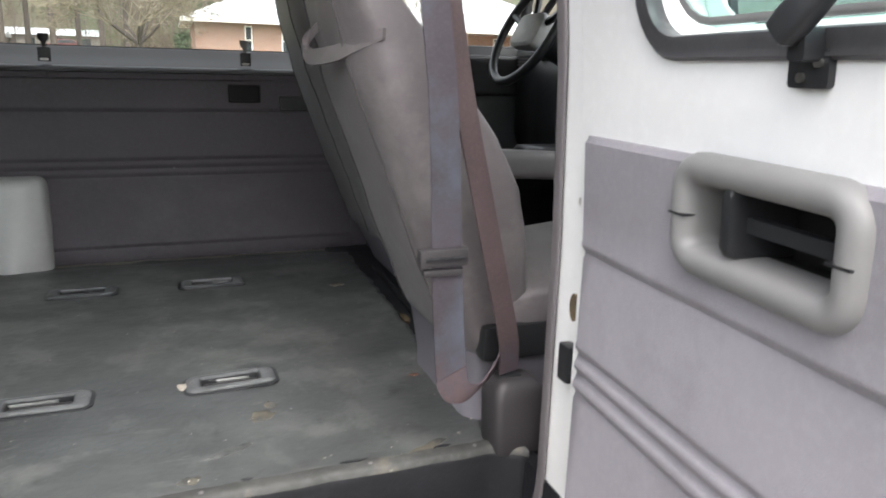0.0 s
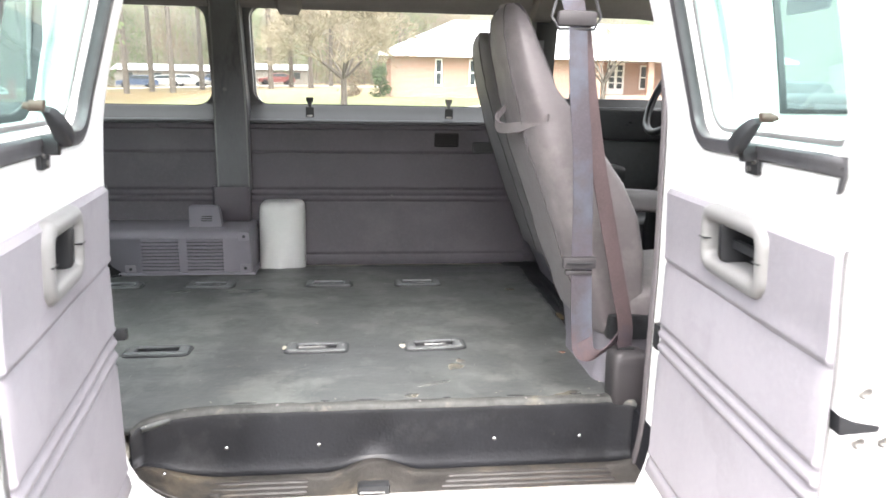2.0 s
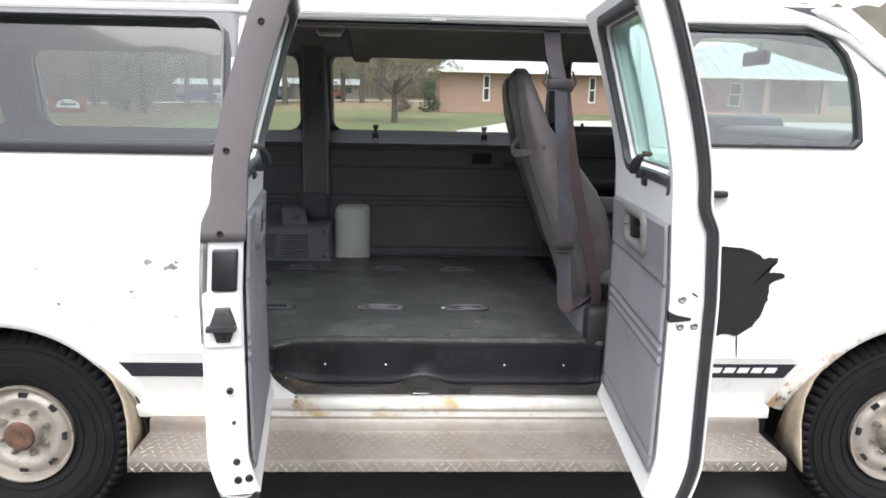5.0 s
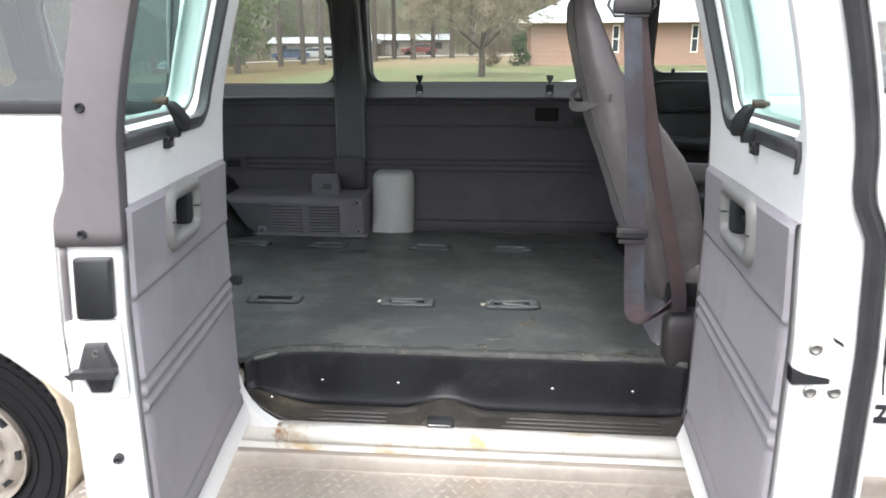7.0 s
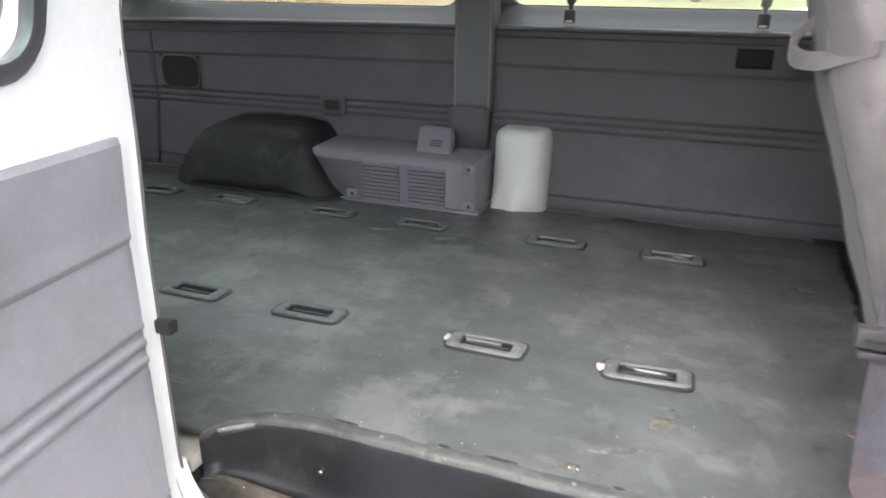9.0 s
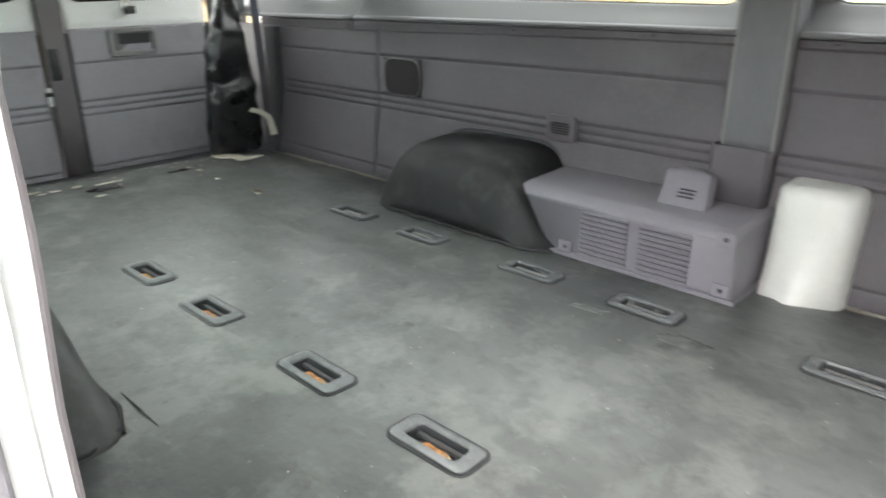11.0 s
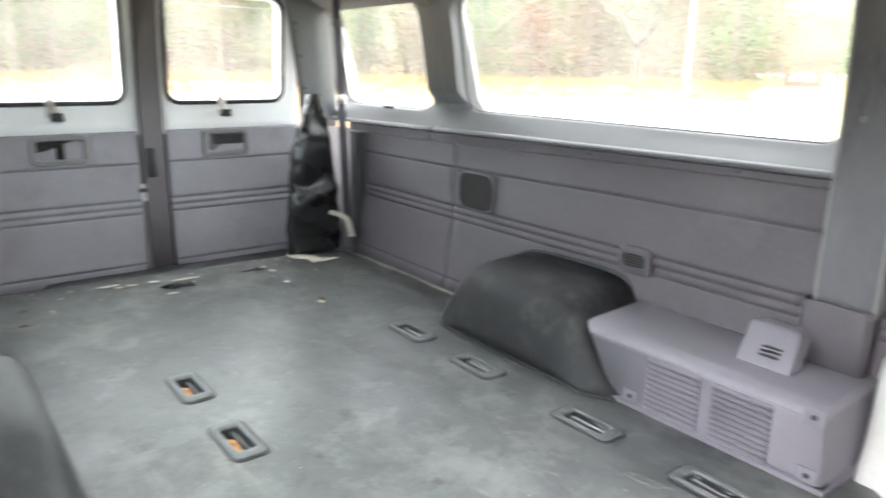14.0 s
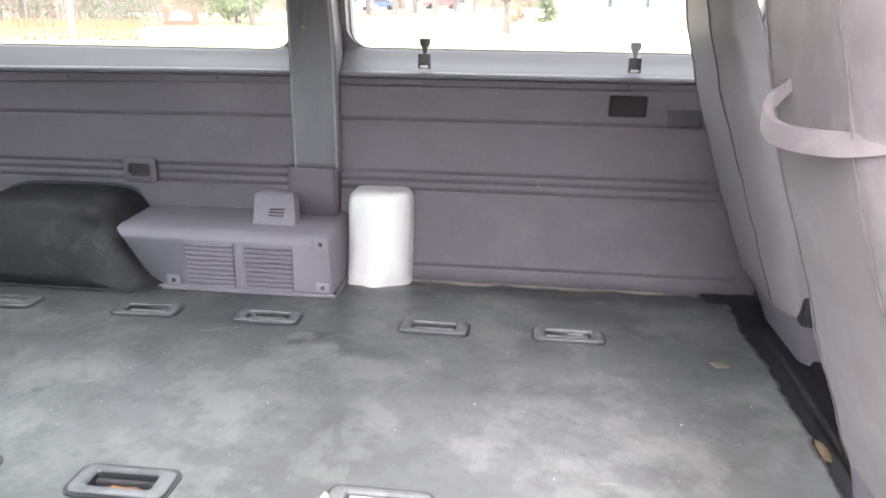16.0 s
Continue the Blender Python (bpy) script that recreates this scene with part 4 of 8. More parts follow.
        b = loft([[at(L + 0.006 + g, v, u) for u, v in ((0.048, 1.152), (0.062, 1.143), (0.064, 1.137), (0.050, 1.146))] for g in (0.0, 0.004)])
        part("small_slot", b, BLACKP, door)
        edge = [at(L + 0.016, z, T(z) - 0.006) for z in zs]
        part("edge_seal", tube(edge, 0.014, 8), GASKET, door, "black rubber door seal")
        part("outer_flange", loft([[at(L + 0.03 - g, z, T(z) + 0.006 + w) for z in zs] for g, w in ((0.03, 0), (0.0, 0.0), (-0.003, 0.004), (0.03, 0.012))], False), PAINT, door)
    return door


cargo_door((-0.822, -0.092, 0), radians(8), True)
cargo_door((0.347, -0.103, 0), radians(-4.3), False)

# jambs and header of the opening
zz = [0.56 + 1.30 * k / 30 for k in range(31)]
rear_jamb = part("rear_door_jamb", loft([[(x, YR + d_side(z) + (a if a < 0.01 else a * (1 - 0.85 * sstep(1.25, 1.62, z))), z) for z in zz] for x, a in ((-0.86, -0.002), (-0.838, 0.0), (-0.832, 0.004), (-0.832, 0.018), (-0.838, 0.022), (-0.89, 0.024))], False), PAINT_IN, van, "white door jamb", thick=0.004)
part("jamb_edge_trim", tube([(-0.832, YR + d_side(z) + 0.025 * (1 - 0.85 * sstep(1.25, 1.62, z)), z) for z in zz], 0.004, 6), STRIPG, rear_jamb, "worn grey edge strip")
part("jamb_catch", box(-0.834, -0.800, -0.078, -0.056, 0.975, 0.999, 0.004), BLACKP, rear_jamb, "black door catch")
c = (-0.83, -0.076, 1.413)
part("jamb_plug", loft([[(c[0] + g, c[1] + r * math.cos(q), c[2] + r * math.sin(q)) for q in (2 * math.pi * k / 18 for k in range(18))] for g, r in ((0.0, 0.0105), (0.004, 0.0105), (0.004, 0.0075), (0.001, 0.006))]), DARKMETAL, rear_jamb, "dark round plug")
front_jamb = part("front_door_jamb", loft([[(x, YR + d_side(z) + a, z) for z in zz] for x, a in ((0.42, -0.004), (0.386, -0.002), (0.378, 0.006), (0.378, 0.085), (0.39, 0.095), (0.44, 0.10))], False), PAINT_IN, van, "white door jamb", thick=0.004)
part("jamb_edge_trim", loft([[(x, YR + d_side(z) + a, z) for z in zz] for x, a in ((0.372, 0.082), (0.370, 0.087), (0.372, 0.104), (0.40, 0.108))], False), STRIPG, front_jamb, "grey jamb trim", thick=0.004)
part("jamb_catch", box(0.356, 0.385, -0.075, -0.045, 0.925, 0.985, 0.005), BLACKP, front_jamb, "black door catch")
part("jamb_screw", loft([[(0.376 - g, -0.06 + 0.006 * math.cos(q), 1.204 + 0.006 * math.sin(q)) for q in (2 * math.pi * k / 10 for k in range(10))] for g in (0, 0.008)]), STEEL, front_jamb)
part("jamb_hole", loft([[(0.376 - g, -0.055 + 0.012 * math.cos(q), 1.041 + 0.022 * math.sin(q)) for q in (2 * math.pi * k / 16 for k in range(16))] for g in (0.0, 0.004)]), FOAM, front_jamb)
hd = part("door_header", loft([[(x, YR + d_side(1.862) + a, z) for x in (-0.86, -0.4, 0.0, 0.42)] for a, z in ((-0.012, 1.885), (-0.010, 1.858), (0.0, 1.850), (0.045, 1.850), (0.055, 1.858), (0.06, 1.90))], False), PAINT_IN, van, "white header over the side doors", thick=0.004)
part("header_catch", box(-0.325, -0.17, 0.055, 0.09, 1.846, 1.866, 0.008), BLACKP, hd, "dark door catch")
part("header_striker", box(-0.275, -0.225, 0.04, 0.06, 1.848, 1.854, 0.002), STEEL, hd)

# step well in the doorway
bm = bmesh.new()
xs = [-0.83 + 1.205 * k / 72 for k in range(73)]
def hump(x, y):
    """The swelling over the lower door catch: narrow in front, wider towards the back."""
    half = 0.105 + 0.15 * (y + 0.04)
    return 0.036 * math.cos(math.pi / 2 * (x + 0.285) / half) ** 2 if abs(x + 0.285) < half else 0.0
def endr(x):
    return max(0.0, (-0.83 + 0.20) - x) / 0.20
rings = []
for x in xs:
    e = endr(x)
    er = max(0.0, x - 0.30) / 0.075
    yb = 0.088 - 0.10 * (1 - math.sqrt(max(0.0, 1 - e * e))) - 0.03 * er ** 2
    lift = 0.10 * e ** 2.2 + 0.03 * er ** 2
    ring = [(x, -0.047, 0.566 + lift * 0.9), (x, -0.040, 0.556 + lift * 0.9 + hump(x, -0.04) * 0.5)]
    for q in (0.1, 0.28, 0.46, 0.64, 0.8):
        y = -0.04 + (yb + 0.04) * q
        ring.append((x, y, 0.553 + 0.003 * q + hump(x, y) + lift * 0.9))
    ring += [(x, yb - 0.012, 0.562 + hump(x, yb) + lift * 0.9), (x, yb - 0.003, 0.578 + hump(x, yb) * 0.7 + lift * 0.7), (x, yb, 0.605 + lift * 0.4), (x, yb + 0.002, 0.66 + lift * 0.1), (x, yb + 0.001, 0.712), (x, yb + 0.002, 0.726), (x, yb + 0.006, 0.732), (x, yb + 0.03, 0.731)]
    rings.append(ring)
well = part("step_well", loft([r[7:] for r in rings], False), STEPMAT, van, "black moulded plastic step well", 50, 0.006)
part("well_floor", loft([r[:8] for r in rings], False), WELLDIRT, well, "dusty black floor of the step well", 50, 0.006)
for a, c in ((-0.705, -0.44), (-0.135, 0.315)):
    for k in range(4):
        y = -0.026 + 0.0225 * k
        part("tread_rib", loft([[(x, y + dy, 0.551 + h * f) for dy, h in ((0, 0), (0.002, 0.010), (0.005, 0.0125), (0.0115, 0.0125), (0.0145, 0.010), (0.0165, 0))] for x, f in ((a + 0.010 * k, 0.6), (a + 0.010 * k + 0.008, 1), (c - 0.008, 1), (c, 0.6))]), TREADMAT, well, "dirty raised tread rib")
def lip_y(x):
    return 0.088 - 0.10 * (1 - math.sqrt(max(0.0, 1 - endr(x) ** 2))) - 0.03 * (max(0.0, x - 0.30) / 0.075) ** 2
part("well_lip", loft([[(x, lip_y(x) + g + 0.0025 * wob(x, g * 9, 11), 0.7315 + h + 0.0016 * wob(x, g, 17, 3.0)) for g, h in ((0.000, -0.006), (0.001, 0.003), (0.005, 0.0062), (0.014, 0.0066), (0.024, 0.0062), (0.030 + 0.006 * wob(x, 4.0, 23), 0.0052), (0.032 + 0.006 * wob(x, 4.0, 23), -0.004))] for x in (-0.83 + 1.205 * k / 160 for k in range(161))], False), DUSTY, well, "worn dusty flange of the step well", 60)
for x, ln in ((-0.60, 0.026), (-0.405, 0.012), (-0.30, 0.030), (0.075, 0.024), (0.235, 0.016), (-0.10, 0.010)):
    part("lip_gap", loft([[(x + ln * a, lip_y(x) + 0.033 + 0.004 * c, 0.7375 + g) for a, c in ((-1, 0), (-0.4, -0.8), (0.3, -1), (1, -0.2), (0.4, 0.6), (-0.5, 0.7))] for g in (0.0, 0.0012)]), BLACKP, well, "dark gap where the mat lifts off the flange")
for x in (-0.735, -0.52, -0.17, 0.10, 0.29):
    part("lip_screw", loft([[(x + r * math.cos(q), lip_y(x) + 0.016 + r * math.sin(q), 0.737 + g) for q in (2 * math.pi * k / 9 for k in range(9))] for g, r in ((0.0, 0.0045), (0.0022, 0.0035))]), STRIPG, well)
gus = [(-0.836, 0.552), (-0.64, 0.552), (-0.69, 0.562), (-0.735, 0.580), (-0.775, 0.607), (-0.805, 0.640), (-0.822, 0.675), (-0.832, 0.715), (-0.840, 0.715)]
part("sill_gusset", loft([[(x, y, z) for x, z in gus] for y in (-0.082, -0.050)]), PAINT_IN, van, "white curved corner of the door opening", 30)
for x in (-0.642, -0.420, 0.019, 0.241, -0.775, 0.345):
    part("well_screw", loft([[(x + r * math.cos(q), 0.088 - g - (0.06 if x == -0.775 else 0), 0.637 + (-0.03 if x in (-0.775, 0.345) else 0) + r * math.sin(q)) for q in (2 * math.pi * k / 10 for k in range(10))] for g, r in ((-0.002, 0.005), (0.003, 0.005), (0.0045, 0.003))]), CHROME, well)
part("catch_pocket", box(-0.325, -0.250, -0.052, -0.02, 0.560, 0.600, 0.008), BLACKP, well)
part("catch_loop", tube([(-0.318, -0.048, 0.565), (-0.318, -0.048, 0.584), (-0.262, -0.048, 0.584), (-0.262, -0.048, 0.565)], 0.005, 6), STEEL, well)
part("well_end", box(0.37, 0.40, -0.06, 0.30, 0.555, 0.72, 0.01), STEPMAT, well)

# running board and splash guards
rb = part("running_board", loft([[(x, y, z) for y, z in ((-0.07, 0.512), (-0.098, 0.508), (-0.104, 0.498), (-0.108, 0.470), (-0.115, 0.466), (-0.29, 0.468), (-0.303, 0.462), (-0.305, 0.455), (-0.305, 0.425), (-0.29, 0.418), (-0.1, 0.418))] for x in (-1.215, -0.8, 0, 0.5, 0.905)], False), PLATE, van, "dusty aluminium tread-plate running board", thick=0.003)
vs, fs = [], []
rng = random.Random(8)
def lozenge(cx, cy, z, ang, up):
    a = Vector((math.cos(ang), math.sin(ang))) * 0.0150
    c = Vector((-math.sin(ang), math.cos(ang))) * 0.0040
    i = len(vs)
    for p in (a, c, -a, -c):
        vs.append((cx + p.x, cy + p.y, z) if up else (cx + p.x, -0.3052, z + p.y))
    vs.append((cx, cy, z + 0.0022) if up else (cx, -0.3077, z))
    fs.extend(((i, i + 1, i + 4), (i + 1, i + 2, i + 4), (i + 2, i + 3, i + 4), (i + 3, i, i + 4)))
for i in range(70):
    for j in range(7):
        lozenge(-1.20 + 0.030 * i + (0.015 if j % 2 else 0), -0.280 + 0.026 * j, 0.4675, radians(45 if (i + j) % 2 else 135), True)
    for j in range(2):
        lozenge(-1.20 + 0.030 * i + (0.015 if j else 0), 0, 0.432 + 0.016 * j, radians(45 if (i + j) % 2 else 135), False)
tagged(raw("raised_lozenge", vs, fs, LOZENGE, rb, "raised tread-plate lozenges", 0), kind="stuff")
for arch, sg in ((REAR_ARCH, 1), (FRONT_ARCH, -1)):
    edge = [(arch[0] + sg * (arch[2] - 0.004) * math.cos(radians(q)), arch[1] + (arch[2] - 0.004) * math.sin(radians(q))) for q in (52, 44, 36, 28, 20, 12, 5)]
    outer = (-0.094, -0.100, -0.115, -0.145, -0.195, -0.255, -0.300)
    part("splash_guard", loft([[(x + sg * 0.03 * f * k / 6, y_ * f + (1 - f) * -0.062, z) for k, ((x, z), y_) in enumerate(zip(edge, outer))] for f in (0.0, 0.35, 0.7, 1.0)], False), FLAPM, van, "tan weathered metal splash guard", thick=0.006)
for x in (-1.05, -0.2, 0.7):
    part("board_bracket", box(x - 0.02, x + 0.02, -0.25, 0.05, 0.39, 0.425, 0.004), BLACKP, rb)


# ---- road wheels ----
def road_wheel(cx):
    cz = 0.405
    def pt(r, a, y):
        return (cx + r * math.cos(a), y, cz + r * math.sin(a))
    N = 56
    def lathe(prof, n=N):
        return loft([[pt(r, 2 * math.pi * k / n, y) for k in range(n)] for r, y in prof], True, False, False)
    tyre = lathe([(0.176, 0.13), (0.30, 0.142), (0.345, 0.138), (0.366, 0.125), (0.368, 0.08), (0.366, 0.03), (0.352, 0.005), (0.335, -0.008), (0.30, -0.018), (0.245, -0.016), (0.204, -0.006), (0.182, 0.006), (0.176, 0.02)])
    w = part("wheel", tyre, TYRE, van, "black tyre with block tread on a rusty steel rim")
    for k in range(0, 64):
        a = 2 * math.pi * k / 64
        rr = [[pt(r, a + da + 0.03 * sgn * (y / 0.2), y) for da, sgn in ((-0.040, 1), (0.040, 1))] for r, y in ((0.340, -0.008), (0.356, 0.004), (0.3685, 0.03), (0.3700, 0.085))]
        part("tread_block", loft(rr, False), TYRE, w, thick=0.008)
    for q, yq in ((0.214, -0.009), (0.262, -0.0165), (0.292, -0.0175), (0.322, -0.012)):
        part("sidewall_ring", lathe([(q + 0.003, yq + 0.004), (q + 0.003, yq - 0.0045), (q - 0.003, yq - 0.0045), (q - 0.003, yq + 0.004)]), TYRE, w)
    rim = lathe([(r * 0.86, y) for r, y in [(0.205, 0.02), (0.212, -0.008), (0.212, -0.014), (0.205, -0.014), (0.199, 0.0), (0.193, 0.02), (0.186, 0.022), (0.176, 0.012), (0.158, 0.002), (0.146, 0.0), (0.13, 0.006), (0.10, 0.022), (0.085, 0.024), (0.072, 0.024), (0.07, -0.012), (0.063, -0.022)]])
    part("rim", rim, WHEELM, w, "grey painted steel rim with rust")
    part("hub_cap", lathe([(r * 0.86, y) for r, y in [(0.066, 0.02), (0.064, -0.020), (0.056, -0.030), (0.03, -0.034), (0.012, -0.030), (0.001, -0.030)]]), RUST, w, "rusty hub centre")
    for k in range(8):
        a = 2 * math.pi * (k + 0.4) / 8
        c = pt(0.081, a, 0.0)
        b = loft([[(c[0] + r * math.cos(q), y, c[2] + r * math.sin(q)) for q in (2 * math.pi * j / 6 for j in range(6))] for y, r in ((0.026, 0.010), (-0.002, 0.010), (-0.008, 0.007))])
        part("wheel_nut", b, STEEL, w)
        a = 2 * math.pi * (k + 0.9) / 8
        b = loft([[pt(0.143 + v, a + u, y) for u, v in rrect(-0.10, 0.10, -0.0075, 0.0075, 0.004, 3)] for y in (0.012, 0.0005)])
        part("vent_slot", b, BLACKP, w)
    return w


road_wheel(-1.702)
road_wheel(1.49)


# ---- interior: floor, walls, rear doors ----
floor = part("floor", box(-0.84, 0.335, 0.112, 1.74, 0.665, 0.690, 0.002, bm=box(-3.13, -0.84, 0.165, 1.74, 0.665, 0.690, 0.002, bm=box(-3.13, -2.14, -0.03, 0.164, 0.665, 0.690, 0.002, bm=box(-1.29, -0.84, -0.03, 0.164, 0.665, 0.690, 0.002)))), RAWMETAL)
tagged(floor, "bare painted steel van floor showing at the edges", "floor", kind="structure")

# rubber mat: one wavy sheet with ragged edges
NX, NY = 300, 160
ANCHOR_X, ANCHOR_Y = (-2.03, -1.69, -1.265, -0.915, -0.452, -0.095), (0.512, 1.243)
vs, fs = [], []
for i in range(NX + 1):
    for j in range(NY + 1):
        u, v = i / NX, j / NY
        rear = -3.215 + 0.07 * v + 0.018 * wob(v * 5, 1.7, 3) + 0.008 * wob(v * 22, 1.2, 3)
        front = 0.345 + 0.045 * v + 0.012 * wob(v * 9, 3.1, 4) + 0.006 * wob(v * 40, 1.1, 3)
        x = rear + (front - rear) * u
        near = 0.012 if x < -0.83 else 0.012 + (0.106 - 0.012) * min(1.0, (x + 0.83) / 0.12)
        far = 1.630 + 0.010 * wob(x * 2.2, 8.0, 2.0) + 0.013 * wob(x, 2.0, 9) + 0.006 * wob(x, 5.0, 40)
        if x < -0.83 and x > -0.84:
            near = 0.012
        y = near + (far - near) * v
        z = FLOOR + 0.0022 * wob(x, y, 2.4) + 0.0012 * wob(x, y, 7, 4.0) + 0.0016 * wob(x * 0.25, y * 1.7, 6.0, 9.0)
        edge = min(u * 3.6, (1 - v) * 1.6, (1 - u) * 3.6)
        if edge < 0.05:
            z += 0.006 * max(0.0, wob(x, y, 9, 7.0)) * (1 - edge / 0.05)
        vs.append((x, y, z - 0.020 * sstep(1.48, 1.63, y)))
for i in range(NX):
    for j in range(NY):
        a = i * (NY + 1) + j
        cxm, cym = (vs[a][0] + vs[a + NY + 2][0]) / 2, (vs[a][1] + vs[a + NY + 2][1]) / 2
        if -2.12 < cxm < -1.34 and cym < 0.15:
            continue
        if not any(abs(cxm - ax) < 0.074 and abs(cym - ay) < 0.026 for ax in ANCHOR_X for ay in ANCHOR_Y):
            fs.append((a, a + NY + 1, a + NY + 2, a + 1))
mat_ob = raw("floor_mat", vs, fs, RUBBER, None, "", 60, 0.014)
tagged(mat_ob, "worn black rubber floor mat with dusty scuffs and ragged edges", "floor mat")

# pale floor edge showing between the mat and the wall trim
part("floor_edge", loft([[(x, 1.600, 0.692), (x, 1.605, 0.7045), (x, 1.660, 0.7075)] for x in (-3.05 + 3.42 * k / 40 for k in range(41))], False), RAWMETAL, floor, "pale painted floor edge with rust")
# the bare strip and ridge in front of the mat
pan = thing("cab_floor_pan", "black moulded cab floor ridge beside the front seats", "floor pan", (0.6, 0.9, 0.70))
part("pan", box(0.33, 1.70, 0.10, 1.70, 0.60, 0.720, 0.006), STEPMAT, pan, "black cab floor")
part("ridge", tube([(0.408, 0.30, 0.717), (0.415, 0.74, 0.722), (0.432, 1.2, 0.722), (0.44, 1.35, 0.712)], 0.012, 8), ARCH, pan, "worn shiny ridge")
part("step", box(0.49, 0.60, 0.28, 1.68, 0.70, 0.742, 0.01), STEPMAT, pan)
part("torn_padding", loft([[(0.380 + a * 0.010, 0.80 + c * 0.036, 0.722 + g * 0.5) for a, c in ((-1, -0.8), (0.3, -1), (1, -0.3), (0.8, 0.7), (-0.4, 1), (-1, 0.2))] for g in (0.0, 0.012)]), FOAM, pan, "torn yellow padding")
part("engine_cover", loft([[(x, 0.9 + s * w, z) for s, z in ((-1, 0.72), (-0.95, 1.0), (-0.8, 1.12), (-0.4, 1.17), (0.4, 1.17), (0.8, 1.12), (0.95, 1.0), (1, 0.72))] for x, w in ((0.78, 0.20), (0.84, 0.22), (1.3, 0.25), (1.6, 0.27))], False), BLACKP, pan, "black engine cover between the seats", thick=0.02)


def left_trim(x0, x1, z0):
    return ribbed(x0, x1, z0, 1.30, (0.765, 1.000, 1.026, 1.052, 1.205), lambda u, z, w: (u, 1.697 - w - 0.050 * (max(0.0, 1.04 - z) / 0.325) ** 1.5 - 0.002 * wob(u, z, 3.0, 1.0), z + (strip_z(u) - 0.006 - 1.30) * max(0.0, (z - 0.712) / 0.588) ** 3), 24, 0.0038)


lw = thing("side_wall_trim", "grey vinyl wall trim with moulded ribs below the windows", "wall trim", (-1.3, 1.70, 0.73))
# wall panels carry the interior's dimness in their darker vinyl colour
part("front_panel", left_trim(-0.885, 0.435, 0.712), WALLTRIM_SHADED, lw)
part("middle_panel", left_trim(-2.382, -0.89, 0.712), WALLTRIM_SHADED, lw)
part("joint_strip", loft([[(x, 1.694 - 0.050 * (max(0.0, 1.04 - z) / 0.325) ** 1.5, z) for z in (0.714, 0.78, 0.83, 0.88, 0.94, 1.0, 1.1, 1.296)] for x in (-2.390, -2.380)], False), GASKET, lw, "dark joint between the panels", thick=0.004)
part("rear_panel", left_trim(-3.06, -2.388, 0.712), WALLTRIM_SHADED, lw)
part("end_post", box(0.430, 0.500, 1.650, 1.76, 0.66, 1.335, 0.010), WALLTRIM_SHADED, lw, "dark post between the trim and the driver door")
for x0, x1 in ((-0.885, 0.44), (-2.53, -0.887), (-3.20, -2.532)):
    part("top_strip", loft([[(x, 1.706, strip_z(x) - 0.010), (x, 1.691, strip_z(x) - 0.008), (x, 1.689, nose_z(x) - 0.010), (x, 1.706, nose_z(x) - 0.004)] for x in (x0 + (x1 - x0) * k / 10 for k in range(11))], False), WALLTRIM_SHADED, lw, "grey screw strip", thick=0.003)
for x in (-2.9, -2.55, -2.05, -1.70, -1.20, -0.72, -0.545, -0.23, 0.06):
    z = (strip_z(x) + nose_z(x)) / 2 - 0.008
    part("screw", loft([[(x + r * math.cos(q), 1.687 - g, z + r * math.sin(q)) for q in (2 * math.pi * k / 8 for k in range(8))] for g, r in ((0, 0.0045), (0.004, 0.003))]), BLACKP, lw)
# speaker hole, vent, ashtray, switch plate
# no real hole: a near-black plate paints the darkness inside it
sp = part("speaker_opening", loft([[(-2.232 + u, 1.678 + g, 1.130 + v) for u, v in rrect(-0.095, 0.095, -0.066, 0.066, 0.040, 3)] for g in (-0.004, -0.0041, 0.0035)][1:], True, True, True), PRIMER_SHADE, lw, "flat black plate as the shade of an open speaker hole, with dark edges")
part("speaker_rim", loft([[(-2.232 + u, 1.680 - w, 1.130 + v) for u, v in rrect(-0.095 - g, 0.095 + g, -0.066 - g, 0.066 + g, 0.040 + g, 3)] for g, w in ((0.004, 0.0), (0.003, 0.004), (0.0, 0.004), (-0.004, 0.0), (-0.004, -0.004))], True, False, False), STRIPG, sp)
for sx in (-1, 1):
    for sz in (-1, 1):
        part("speaker_screw", loft([[(-2.232 + sx * 0.098 + r * math.cos(q), 1.680 - g, 1.130 + sz * 0.066 + r * math.sin(q)) for q in (2 * math.pi * k / 8 for k in range(8))] for g, r in ((0, 0.006), (0.006, 0.004))]), BLACKP, sp)
vt = part("wall_vent", loft([[(-1.487 + u, 1.684 - w, 1.033 + v) for u, v in rrect(-0.058 - g, 0.058 + g, -0.042 - g, 0.042 + g, 0.016, 4)] for g, w in ((0, 0), (0, 0.010), (-0.004, 0.013), (-0.020, 0.013), (-0.022, 0.006))], True, False, True), WALLTRIM_SHADED, lw, "small grey vent grille")
for k in range(5):
    z = 1.033 - 0.016 + 0.008 * k
    part("slot", box(-1.522, -1.452, 1.675, 1.6785, z - 0.0028, z + 0.0028, 0.0), PRIMER_SHADE, vt)
part("ashtray", loft([[(0.063 + u, 1.69 - w, 1.281 + v) for u, v in rrect(-0.055 - g, 0.055 + g, -0.031 - g, 0.031 + g, 0.006, 3)] for g, w in ((0, 0), (0, 0.008), (-0.005, 0.010), (-0.008, 0.006))], True, False, True), PRIMER_SHADE, lw, "black ashtray plate")
part("cup_recess", loft([[(0.232 + u, 1.69 - w, 1.249 + v) for u, v in rrect(-0.05 - g, 0.05 + g, -0.026 - g, 0.026 + g, 0.005, 3)] for g, w in ((0, 0), (0, 0.010), (-0.004, 0.010), (-0.006, 0.004))], True, False, True), DARKMETAL, lw, "dark recess in the trim")

